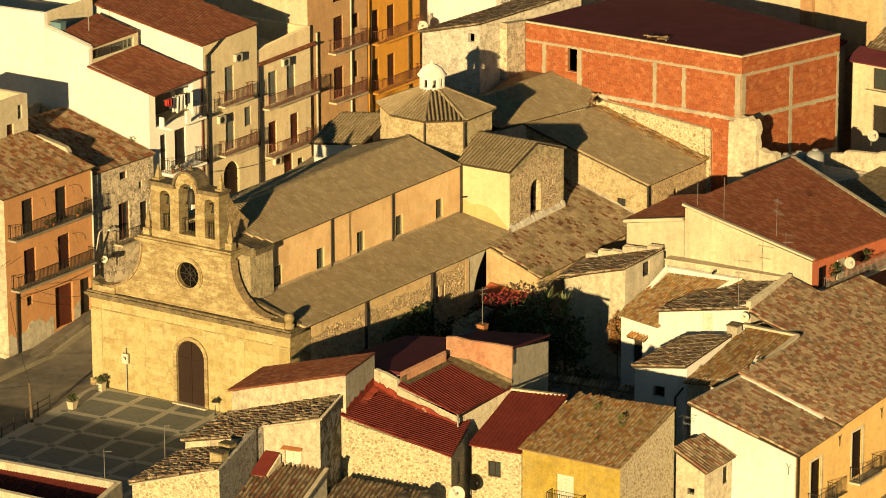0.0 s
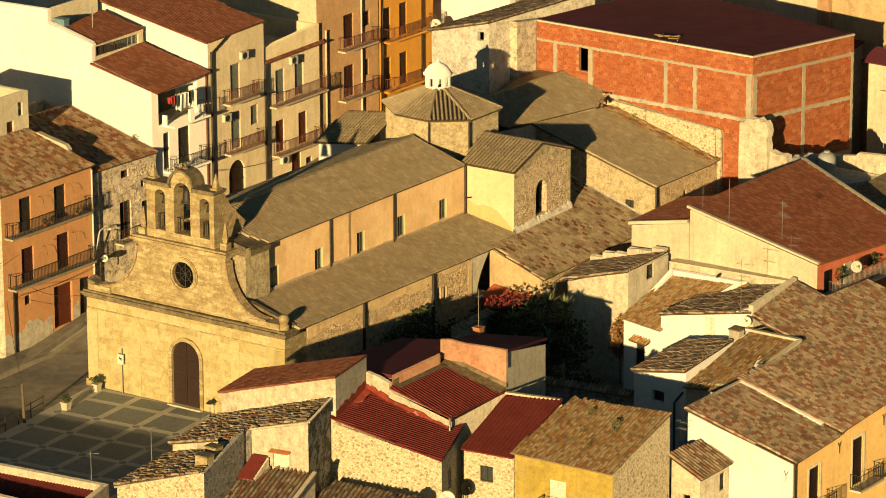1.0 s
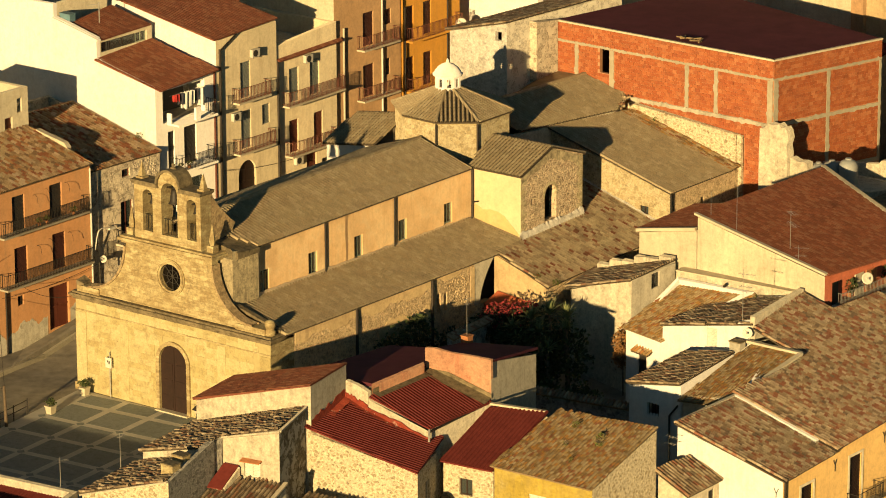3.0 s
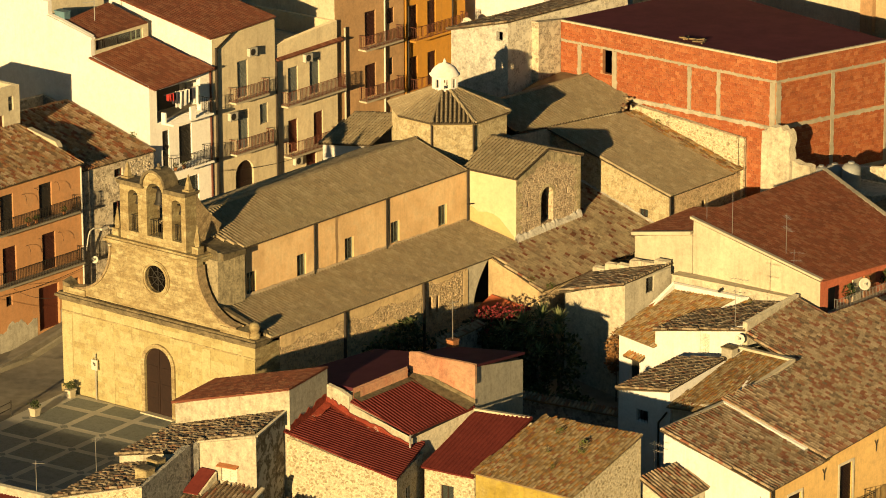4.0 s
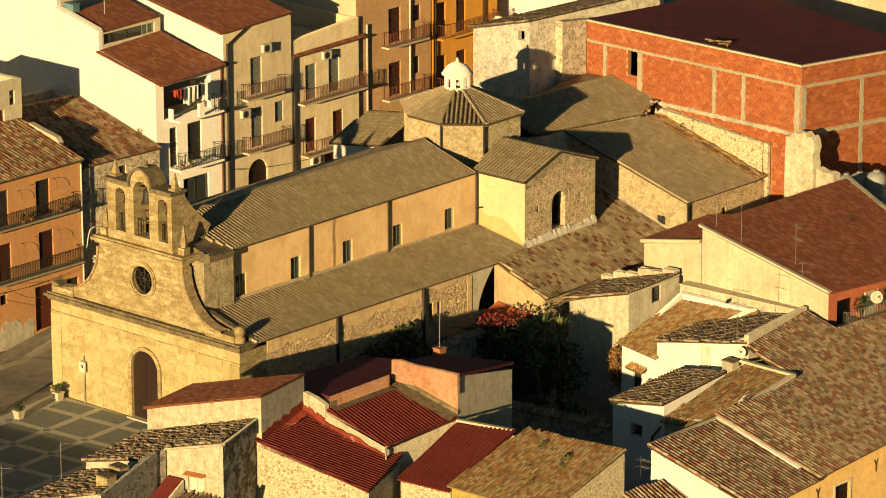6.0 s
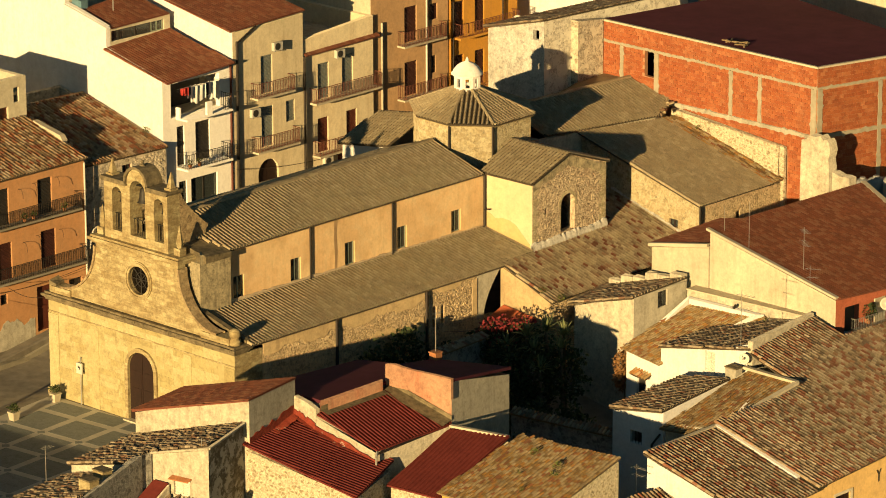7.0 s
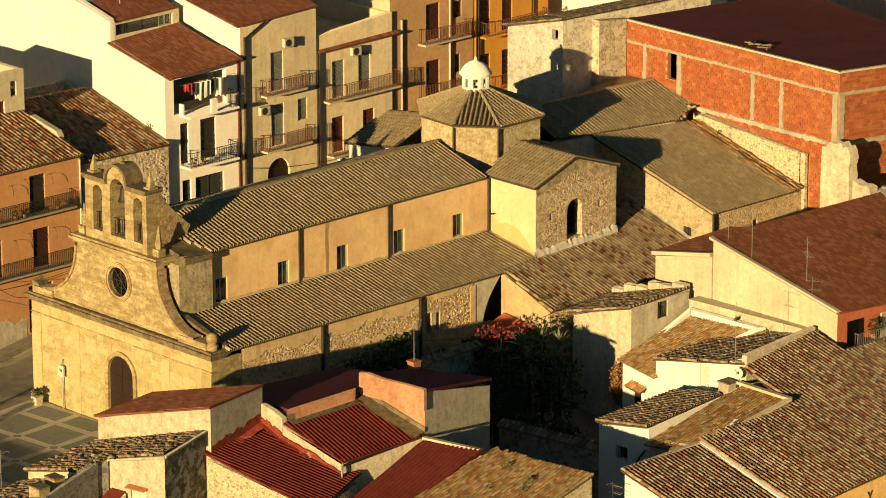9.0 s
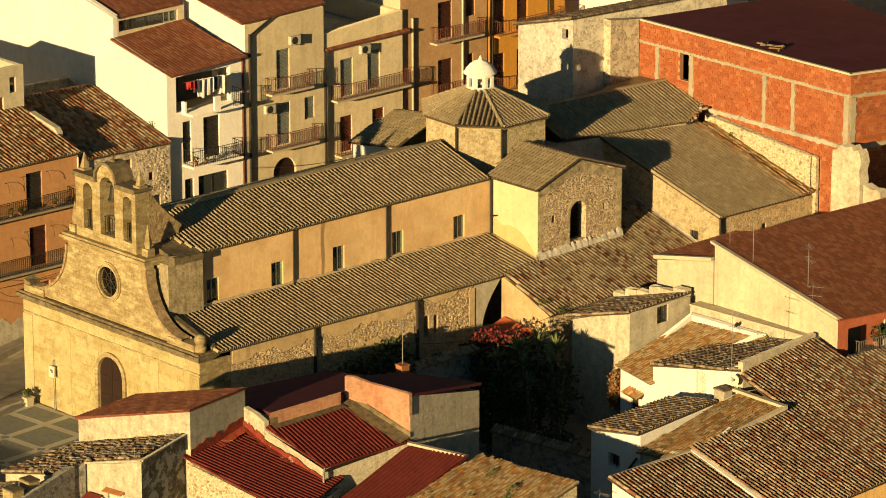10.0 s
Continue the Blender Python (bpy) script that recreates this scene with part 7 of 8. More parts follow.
def planter(x, y, z):
    t = thing("planter", (x, y, z), "tapered cream stone planter with a leafy green plant", "planter", "planters on the square")
    s = Shape()
    for a, b, z0, z1 in ((0.2, 0.25, 0.0, 0.45), (0.28, 0.28, 0.45, 0.52)):
        n = len(s.v)
        s.v += [(x + i * a, y + j * a, z + z0) for i, j in ((-1, -1), (1, -1), (1, 1), (-1, 1))] + [(x + i * b, y + j * b, z + z1) for i, j in ((-1, -1), (1, -1), (1, 1), (-1, 1))]
        s.f += [(n + 3, n + 2, n + 1, n), (n + 4, n + 5, n + 6, n + 7)] + [(n + i, n + (i + 1) % 4, n + 4 + (i + 1) % 4, n + 4 + i) for i in range(4)]
    part("pot", s, M_COPING, t)
    leaves(t, "leaves", [(x, y, z + 0.75, 0.34, 0.34, 0.24), (x + 0.15, y - 0.1, z + 0.85, 0.25, 0.22, 0.18)], 900, 0.09, M_LEAF, int(x * 10) + 7)
    s = Shape()
    s.tube((x, y, z + 0.4), (x + 0.05, y, z + 0.8), 0.03, 6, 0.015)
    part("stem", s, M_BARK, t)
    return t


planter(1.15, -0.75, -0.09)
planter(1.9, -4.6, -0.09)
sg = thing("sign_post", (2.75, -0.12, -0.09), "white church notice box on a thin pole", "sign")
s = Shape()
s.tube((2.75, -0.12, -0.1), (2.75, -0.12, 2.85), 0.035, 8)
part("pole", s, M_GALV, sg)
s = Shape()
s.box(2.5, -0.25, 1.85, 2.98, -0.15, 2.5)
box = part("board", s, M_WHITEPAINT, sg)
for z0, z1, a, b in ((2.2, 2.34, 2.66, 2.74), (2.12, 2.3, 2.76, 2.86)):
    s = Shape()
    s.box(a, -0.258, z0, b, -0.249, z1)
    part("mark", s, M_DARKPAINT, box)
sl = thing("street_lamp", (10.19, -0.62, -0.09), "small black iron lantern with pale glass on a thin post", "lamp")
s = Shape()
s.lathe((10.19, -0.62, -0.09), [(0.09, 0), (0.09, 0.06), (0.028, 0.1), (0.022, 0.62), (0.04, 0.66)], 8)
part("post", s, M_BLACKIRON, sl)
s = Shape()
s.lathe((10.19, -0.62, 0.57), [(0.08, 0), (0.16, 0.24), (0.15, 0.25)], 6)
part("lantern_glass", s, M_LAMPGLASS, sl)
s = Shape()
s.lathe((10.19, -0.62, 0.82), [(0.27, -0.02), (0.26, 0.0), (0.12, 0.13), (0.05, 0.17), (0.015, 0.26)], 6)
part("cap", s, M_BLACKIRON, sl)
wp = thing("utility_pole", (1.4, -8.0, -0.1), "grey wooden utility pole beside the railing", "pole")
s = Shape()
s.tube((1.4, -8.0, -0.2), (1.25, -7.95, 2.45), 0.11, 9, 0.08)
part("shaft", s, M_BARK, wp)
fence = thing("railing", (1.6, -9, -0.1), "dark iron railing along the edge of the square", "railing")
rp = [(0.9 + 0.22 * k, -5.6 - 1.45 * k) for k in range(7)]
for x, y in rp:
    s = Shape()
    s.tube((x, y, -0.15), (x, y, 0.95), 0.035, 6)
    part("post", s, M_BLACKIRON, fence)
for z in (0.85, 0.45):
    s = Shape()
    s.tube((*rp[0], z), (*rp[-1], z), 0.025, 6)
    part("rail", s, M_BLACKIRON, fence)

# ---- garden behind the aisle ----
gw = thing("garden_wall", (20.5, 12.0, 0), "old garden wall with a coping of pale tiles", "wall")
s = Shape()
wall(s, (20.1, 11.9), (19.4, 16.7), -2, [(0, 4.0), (4.85, 3.8)], (), 0.35, True)
part("masonry", s, M_RUBBLEDARK, gw)
tiles(gw, [(20.3, 11.8, 4.0), (19.6, 16.75, 3.82), (19.1, 16.7, 4.0), (19.75, 11.75, 4.2)], T_MIXED, M_PANMOSS, seed=90)
gw2 = thing("low_garden_wall", (29, 12.6, 0), "low dark stone garden wall capped with old tiles", "wall")
s = Shape()
wall(s, (25.6, 12.15), (33.05, 13.2), -3, [(0, 1.75), (7.5, 1.75)], (), 0.4, True)
part("masonry", s, M_RUBBLEDARK, gw2)
tiles(gw2, [(25.6, 11.95, 1.72), (33.05, 13.0, 1.72), (33.0, 13.55, 1.95), (25.5, 12.5, 1.95)], T_OLD, M_PANMOSS, seed=91, wild=2)
boug = thing("bougainvillea", (19.6, 18.0, 0), "bougainvillea with bright red bracts over dark leaves", "shrub")
s = Shape()
for dx, dy in ((0, 0), (0.6, 0.5), (-0.5, 0.3)):
    s.tube((19.6 + dx, 18.0 + dy, -1), (19.6 + dx * 2.4, 18.0 + dy * 2, 3.6), 0.07, 6, 0.03)
part("stem", s, M_BARK, boug)
leaves(boug, "leaves", [(19.4, 17.8, 3.1, 1.9, 1.6, 1.1), (21.2, 18.6, 3.4, 1.6, 1.4, 1.2), (18.0, 17.4, 2.4, 1.2, 1.2, 1.0)], 420, 0.14, M_LEAF, 11)
leaves(boug, "blossom", [(19.2, 17.4, 4.3, 0.8, 0.6, 0.45), (20.3, 17.7, 4.5, 0.9, 0.6, 0.5), (18.5, 17.3, 3.7, 0.4, 0.5, 0.4), (21.3, 18.4, 4.8, 0.5, 0.4, 0.25), (19.6, 17.2, 3.4, 0.5, 0.4, 0.5), (20.9, 17.2, 3.6, 0.4, 0.4, 0.3)], 260, 0.14, M_BRACT, 12, 1.2)
for k, (x, y, z, r) in enumerate(((23.1, 17.9, 4.6, 1.2), (24.1, 18.3, 4.5, 1.1), (22.2, 17.2, 4.3, 1.1), (24.7, 17.4, 4.1, 1.0), (23.3, 16.6, 3.8, 1.1), (22.0, 16.0, 3.1, 1.0), (24.3, 16.0, 3.0, 1.1), (21.2, 16.6, 3.7, 1.0))):
    ag = thing("yucca", (x, y, 0), "yucca with sword-shaped yellow-green leaves", "shrub", "yuccas in the garden")
    s = Shape()
    s.tube((x + 0.2, y, -1.0), (x, y, z), 0.13, 7, 0.09)
    part("trunk", s, M_BARK, ag)
    rosette(ag, (x, y, z), r, 34, M_AGAVE, k + 3)
for k, (x, y, z, blobs) in enumerate((
        (16.9, 11.5, 2.0, [(17.0, 10.2, 2.9, 0.9, 1.5, 1.6), (16.8, 12.6, 3.2, 0.9, 1.5, 1.6), (17.2, 8.4, 2.2, 0.8, 1.2, 1.5)]),
        (17.6, 16.0, 1.5, [(17.4, 15.6, 1.5, 1.2, 1.8, 1.6), (17.2, 18.0, 1.3, 1.2, 1.4, 1.5)]),
        (23.0, 16.5, 1.6, [(23.0, 16.6, 2.3, 2.0, 1.6, 2.0), (24.7, 17.6, 2.6, 1.5, 1.3, 1.8), (21.2, 16.4, 2.2, 1.6, 1.3, 1.9), (22.4, 15.4, 0.8, 2.2, 1.3, 1.5)]),
        (26.0, 13.5, 0.8, [(26.0, 13.6, 0.6, 1.5, 1.5, 1.4), (27.8, 14.8, 0.6, 1.3, 1.3, 1.2)]))):
    b = thing("garden_shrub", (x, y, 0), "dense dark green garden shrub in the shade", "shrub", "garden shrubs")
    s = Shape()
    s.tube((x, y, -1.5), (x, y, z), 0.12, 7, 0.06)
    for q in blobs:
        s.tube((x, y, z * 0.4), q[:3], 0.06, 5, 0.02)
    part("stem", s, M_BARK, b)
    leaves(b, "leaves", blobs, 620, 0.15, M_LEAF, 20 + k)
dry = thing("dry_creeper", (26.6, 20.3, 0), "dry orange-brown creeper on the cottage wall", "shrub")
leaves(dry, "leaves", [(26.6, 20.6, 2.9, 0.55, 0.5, 0.9), (26.7, 20.5, 1.9, 0.6, 0.5, 0.8)], 1500, 0.12, M_DRYLEAF, 33, 1.6, -0.3)
s = Shape()
s.tube((26.7, 20.7, -1), (26.6, 20.8, 3.4), 0.05, 5, 0.02)
part("stem", s, M_BARK, dry)
can = thing("canopy", (17.3, 21.0, 3.4), "terracotta-coloured sloping canopy on the chapel wall", "canopy")
part("canopy_slab", deck([(16.0, 20.5, 3.3), (19.0, 20.3, 3.1), (18.8, 21.75, 3.6), (16.0, 21.95, 3.8)], 0.22), M_TERRA, can)

# ---- things on roofs and walls ----
def antenna(x, y, z, h, arms, turn=20, label="thin roof television aerial"):
    a = thing("television_aerial", (x, y, z), label, "aerial", "aerials on the roofs")
    s = Shape()
    s.tube((x, y, z - 0.2), (x, y, z + h), 0.02, 6, 0.014)
    part("mast", s, M_GALV, a)
    d = Vector((math.cos(radians(turn)), math.sin(radians(turn)), 0))
    e = Vector((-d.y, d.x, 0))
    for zz, L in arms:
        s = Shape()
        c = Vector((x, y, z + zz))
        s.tube(c - d * L * 0.3, c + d * L * 0.7, 0.014, 5)
        boom = part("boom", s, M_GALV, a)
        n = int(L / 0.2)
        for i in range(n):
            p = c - d * L * 0.3 + d * (L * (i + 0.5) / n)
            s = Shape()
            s.tube(p - e * 0.22, p + e * 0.22, 0.008, 4)
            part("element", s, M_GALV, boom)
    return a


antenna(34.8, 26.9, 8.75, 2.6, [(2.4, 1.0), (1.7, 1.4)], -35)
antenna(31.2, 26.35, 9.4, 2.9, [])
antenna(28.9, 26.9, 9.9, 1.5, [])
antenna(36.3, 19.5, 6.4, 3.2, [(2.9, 1.2), (2.1, 0.9)], 10)
antenna(36.0, 26.0, 7.6, 1.9, [(1.7, 0.9), (1.2, 0.7)], 30)
antenna(26.85, 4.6, 7.45, 2.4, [(2.2, 0.7), (1.9, 0.5)], 80)
antenna(15.0, -17.8, 2.1, 1.6, [(1.4, 0.7)], 40)
antenna(18.9, -17.0, 3.6, 2.1, [(1.9, 0.8)], 100)
antenna(26.7, -13.0, 6.5, 0.4, [(0.3, 0.6)], 10)
antenna(40.6, 5.6, 2.6, 1.4, [(1.2, 1.0), (0.8, 0.8)], 0)


def dish(x, y, z, r, facing=(0.4, -0.9, 0.35), material=None):
    t = thing("satellite_dish", (x, y, z), "pale satellite dish on a bent arm", "satellite dish", "satellite dishes")
    f = Vector(facing).normalized()
    u = f.orthogonal().normalized()
    w = f.cross(u)
    c = Vector((x, y, z))
    s = Shape()
    rings = [(0.0, 0.0), (0.35, 0.02), (0.7, 0.09), (1.0, 0.19)]
    n = 20
    for k, (a, h) in enumerate(rings):
        for i in range(n):
            t_ = 2 * math.pi * i / n
            s.v.append(tuple(c + (u * math.cos(t_) + w * math.sin(t_)) * (a * r) + f * (h * r)))
    for k in range(3):
        for i in range(n):
            j = (i + 1) % n
            s.f.append((k * n + i, k * n + j, (k + 1) * n + j, (k + 1) * n + i))
    ob = part("reflector", s, material or M_PLASTIC, t, smooth=True)
    so = ob.modifiers.new("thick", "SOLIDIFY")
    so.thickness = 0.02
    s = Shape()
    s.tube(c - f * 0.02, c - f * 0.3 + Vector((0, 0, -0.25)), 0.03, 6)
    s.tube(c - f * 0.3 + Vector((0, 0, -0.25)), c - f * 0.3 + Vector((0, 0, -0.7)), 0.03, 6)
    part("mount", s, M_GALV, t)
    s = Shape()
    s.tube(c - u * r * 0.0 + w * r * -0.95, c + f * r * 0.8, 0.014, 5)
    s.lathe(c + f * r * 0.8 - Vector((0, 0, 0.06)), [(0.05, 0), (0.05, 0.12)], 8)
    part("receiver_arm", s, M_GALV, t)
    return t


dish(37.15, 18.8, 5.9, 0.31)
dish(38.6, 29.8, 6.9, 0.38, (0.75, -0.6, 0.3))
dish(33.3, -7.9, 1.5, 0.5)
dish(32.4, -4.75, 1.05, 0.42, (0.9, -0.3, 0.3), M_DARKPAINT)
dish(-7.4, 10.6, 4.35, 0.24)
dish(-8.1, 49.6, 12.3, 0.42)


def air_unit(face, u, z):
    c = face.at(u, z, 0.0)
    t = thing("air_conditioner", c, "pale outdoor air-conditioning unit on brackets", "air conditioner", "air conditioners")
    s = Shape()
    face.slab(s, u - 0.38, u + 0.38, z, z + 0.52, 0.12, 0.38)
    part("casing", s, M_PLASTIC, t)
    s = Shape()
    p = face.at(u - 0.08, z + 0.26, 0.38)
    s.tube(p, p + face.n * 0.015, 0.23, 16)
    part("fan_grille", s, M_DARKPAINT, t)
    for k in (-0.3, 0.3):
        s = Shape()
        face.slab(s, u + k - 0.02, u + k + 0.02, z - 0.06, z, 0.0, 0.4)
        part("bracket", s, M_GALV, t)


fb, fc = Face((-8.42, 22.9), (-8.46, 29.7)), Face((-8.6, 29.7), (-8.72, 36.4))
air_unit(fb, 4.05, 14.45)
air_unit(fb, 2.0, 10.45)
air_unit(fc, 3.1, 12.85)
air_unit(fc, 1.9, 5.9)

# washing on the top balcony, hung turned towards the sun on short lines
for k, (y, w, h, m, what) in enumerate(((18.35, 0.32, 0.42, M_CLOTHRED, "red shirt"), (18.65, 0.3, 0.5, M_CLOTHRED, "dark red shirt"), (18.95, 0.4, 0.75, M_CLOTHDARK, "dark blue shirt"), (19.3, 0.45, 1.1, M_CLOTHWHITE, "white towel"),
                                       (19.7, 0.5, 1.0, M_CLOTHWHITE, "white shirt"), (20.05, 0.42, 0.95, M_CLOTHWHITE, "white shirt"), (20.5, 0.35, 0.8, M_CLOTHDARK, "dark cloth"), (20.85, 0.5, 1.15, M_CLOTHWHITE, "white towel"))):
    s = Shape()
    n = 6
    d = Vector((0.78, 0.62, 0))
    e = Vector((-0.62, 0.78, 0))
    for i in range(n):
        q = [Vector((-7.85, y, 13.62)) + d * (w * (i + o) / n - w / 2) * (0.95 if z else 1.0) + e * (0.05 * math.sin((i + o) * 1.7 + k) * (1.5 if z else 0.3)) - Vector((0, 0, z * (h + 0.05 * math.sin((i + o) + k)))) for o, z in ((0, 1), (1, 1), (1, 0), (0, 0))]
        s.poly(q)
    ob = weld(alone("hanging_cloth", s, m, what + " drying on the balcony line", "laundry", "washing on the balcony"))
    ob.modifiers.new("thick", "SOLIDIFY").thickness = 0.012
s = Shape()
s.tube((-7.87, 17.9, 13.63), (-7.87, 22.3, 13.63), 0.012, 5)
alone("clothes_line", s, M_GALV, "thin clothes line under the balcony roof", "line")


def tank(x, y, z, r, h, m, label):
    t = thing("water_tank", (x, y, z), label, "water tank", "roof water tanks")
    s = Shape()
    s.lathe((x, y, z), [(r * 0.96, 0), (r, 0.05), (r, h * 0.3), (r * 0.97, h * 0.33), (r, h * 0.36), (r, h * 0.78), (r * 0.8, h * 0.92), (r * 0.35, h)], 22)
    part("body", s, m, t, smooth=True)
    s = Shape()
    s.lathe((x, y, z + h - 0.02), [(r * 0.36, 0), (r * 0.36, 0.08), (r * 0.3, 0.12)], 16)
    part("lid", s, m, t)


tank(28.2, 43.9, 7.97, 0.62, 1.65, M_GREYTANK, "grey plastic water tank on a low roof")
tank(27.0, 43.8, 7.97, 0.58, 1.35, M_GREYTANK, "grey plastic water tank on a low roof")
tank(25.95, 43.8, 7.97, 0.52, 1.05, M_GREYTANK, "grey plastic water tank on a low roof")
bc = thing("roof_cistern", (-16.3, 18.2, 17.5), "faded blue plastic cistern box on the white house", "cistern")
s = Shape()
s.prism([(-17.2, 17.6), (-16.3, 17.6), (-16.3, 18.15), (-17.2, 18.15)], 17.1, 17.92)
part("body", s, M_BLUETANK, bc)
s = Shape()
s.prism([(-17.24, 17.56), (-16.26, 17.56), (-16.26, 18.19), (-17.24, 18.19)], 17.92, 17.98)
part("lid", s, M_BLUETANK, bc)
s = Shape()
s.tube((-15.3, 19.4, 17.0), (-15.3, 19.4, 18.6), 0.04, 6)
s.tube((-15.3, 19.4, 18.5), (-15.9, 18.9, 18.4), 0.03, 6)
part("feed_pipe", s, M_GALV, bc)
tank(-16.5, 8.0, 14.1, 0.6, 1.2, M_GREYTANK, "grey water tank behind the parapet")
tb, f = house("tank_terrace", [(24.4, 42.9, 8.1), (30.5, 42.9, 8.1), (32, 46.0, 8.1), (24.4, 46.0, 8.1)], 2, M_OLDWHITE, "low flat-roofed store with water tanks", category="store")
s = Shape()
s.prism([(24.6, 43.1), (30.3, 43.1), (31.8, 45.8), (24.6, 45.8)], 7.85, 7.97)
part("flat_roof", s, M_GREYP, tb)
# added before the boundary wall; its dark roof colour stands in for shade
st2, f = house("low_store", [(31.2, 41.2, 7.7), (38.5, 40.0, 7.6), (38.5, 45.9, 8.6), (32.1, 45.9, 8.6)], 1, M_GREYP, "low store with a roof darkened for shade", category="store")
part("roof_slab", deck([(31.1, 41.1, 7.75), (38.6, 39.9, 7.65), (38.6, 45.95, 8.62), (32.1, 45.95, 8.62)], 0.14), M_STONEDARK, st2)
ew = thing("boundary_wall", (30, 46.5, 8), "crumbling cream boundary wall", "wall")
s = Shape()
wall(s, (24.7, 46.25), (38, 46.1), 2, [(0, 8.35), (4.4, 8.95), (4.6, 9.2), (7.0, 9.35), (7.2, 9.5), (13.3, 9.75)], (), 0.4, True)
part("masonry", s, M_OLDWHITE, ew)

cm = thing("chimney", (26.85, 4.6, 7.0), "square orange brick chimney on the dark roof", "chimney")
s = Shape()
s.box(26.6, 4.35, 6.6, 27.1, 4.85, 7.4)
part("shaft", s, M_CHIMNEY, cm)
s = Shape()
s.box(26.56, 4.31, 7.4, 27.14, 4.89, 7.46)
part("cap", s, M_CHIMNEY, cm)
for x, y, z, w in ((23.72, -17.3, 4.75, 0.4), (24.05, -18.55, 4.65, 0.42)):
    cm = thing("chimney", (x, y, z), "squat plastered chimney on the ragged roof", "chimney")
    s = Shape()
    s.box(x - w, y - w * 0.8, z - 0.5, x + w, y + w * 0.8, z + 0.8)
    part("shaft", s, M_STONE, cm)
    s = Shape()
    s.box(x - w * 1.06, y - w * 0.86, z + 0.8, x + w * 1.06, y + w * 0.86, z + 0.88)
    part("cap", s, M_STONEDARK, cm)
dm = thing("dormer", (24.4, -14.5, 3.0), "small plastered dormer with a red sheet roof", "dormer")
s = Shape()
s.prism([(24.0, -15.3), (24.95, -15.1), (24.8, -13.6), (23.85, -13.75)], 2.0, [3.2, 3.2, 4.0, 4.0])
part("cheek_box", s, M_OLDWHITE, dm)
part("roof_sheet", deck([(23.9, -15.45, 3.18), (24.85, -15.25, 3.18), (24.7, -13.6, 4.08), (23.75, -13.75, 4.08)], 0.06), M_METAL, dm)
fl = thing("stove_pipe", (31.1, 25.2, 5.6), "black bent stove pipe on the tiled roof", "pipe")
s = Shape()
s.tube((31.1, 25.2, 5.3), (31.1, 25.2, 6.1), 0.07, 8)
s.tube((31.1, 25.2, 6.1), (31.3, 25.1, 6.3), 0.09, 8)
part("flue", s, M_BLACKIRON, fl)
bx = thing("roof_cistern", (36.4, 18.6, 4.7), "grey concrete cistern box on the roof edge", "cistern")
s = Shape()
s.box(36.15, 18.35, 4.5, 36.9, 18.95, 5.3)
part("body", s, M_GREYP, bx)
s = Shape()
s.box(36.1, 18.3, 5.3, 36.95, 19.0, 5.37)
part("lid", s, M_STONEDARK, bx)
# red sealant dressed up the walls over the metal roof's upper edges
sb = thing("roof_sealing", (26, -6, 5.6), "torn red sealant band along the metal roof's upper edges", "flashing")


def sealing(p, q, down, up, out, seed, material=M_REDSEAL):
    """A skirt with a ragged upper edge against a wall from p to q, running out over the roof."""
    rng = random.Random(seed)
    p, q = Vector(p), Vector(q)
    side = Vector((q.y - p.y, p.x - q.x, 0)).normalized() * out
    n = 14
    s = Shape()
    tops = [up * rng.uniform(0.6, 1.15) for _ in range(n + 1)]
    outs = [rng.uniform(0.75, 1.2) for _ in range(n + 1)]
    for i in range(n):
        a, c = p.lerp(q, i / n), p.lerp(q, (i + 1) / n)
        o = side.normalized() * 0.03
        up0, up1 = Vector((0, 0, tops[i])), Vector((0, 0, tops[i + 1]))
        dn = Vector((0, 0, -down))
        s.poly([a + o, c + o, c + o + up1, a + o + up0])
        s.poly([a + o + up0, c + o + up1, c + up1, a + up0])
        s.poly([a + side * outs[i] + dn, c + side * outs[i + 1] + dn, c + o, a + o])
    return weld(part("sealing_skirt", s, material, sb))


sealing((25.4, -4.95, 6.0), (26.36, -9.2, 5.35), 0.1, 0.55, -0.45, 3)
sealing((30.9, -4.32, 4.22), (27.1, -5.02, 5.45), 0.0, 0.3, -0.3, 4)
sealing((27.1, -5.02, 5.45), (25.4, -5.0, 6.0), 0.0, 0.35, -0.3, 5)
for k, (p, q) in enumerate((((27.2, 0.0, 6.5), (27.2, -4.7, 6.45)), ((31.15, 1.3, 5.33), (27.15, 0.72, 6.55)))):
    s = Shape()
    p, q = Vector(p), Vector(q)
    side = Vector((p.y - q.y, q.x - p.x, 0)).normalized() * (0.55 + 0.3 * k)
    s.poly([p, q, q + side - Vector((0, 0, 0.12)), p + side - Vector((0, 0, 0.12))])
    s.poly([q, p, p + Vector((0, 0, 0.25)), q + Vector((0, 0, 0.25))])
    part("mortar_fillet", s, M_STONEDARK, rr)
# low broken roof below the rubble wall
lb, f = house("low_shed", [(27.4, -14.5, 1.3), (33.0, -13.0, 0.9), (32.6, -9.2, 1.6), (27.2, -10.6, 2.1)], -4, M_OLDWHITE, "low shed with a broken old tiled roof", category="shed")
tiles(lb, [(27.3, -14.7, 1.35), (33.1, -13.2, 0.95), (32.6, -9.1, 1.7), (27.2, -10.5, 2.2)], T_OLD, seed=95, wild=3)
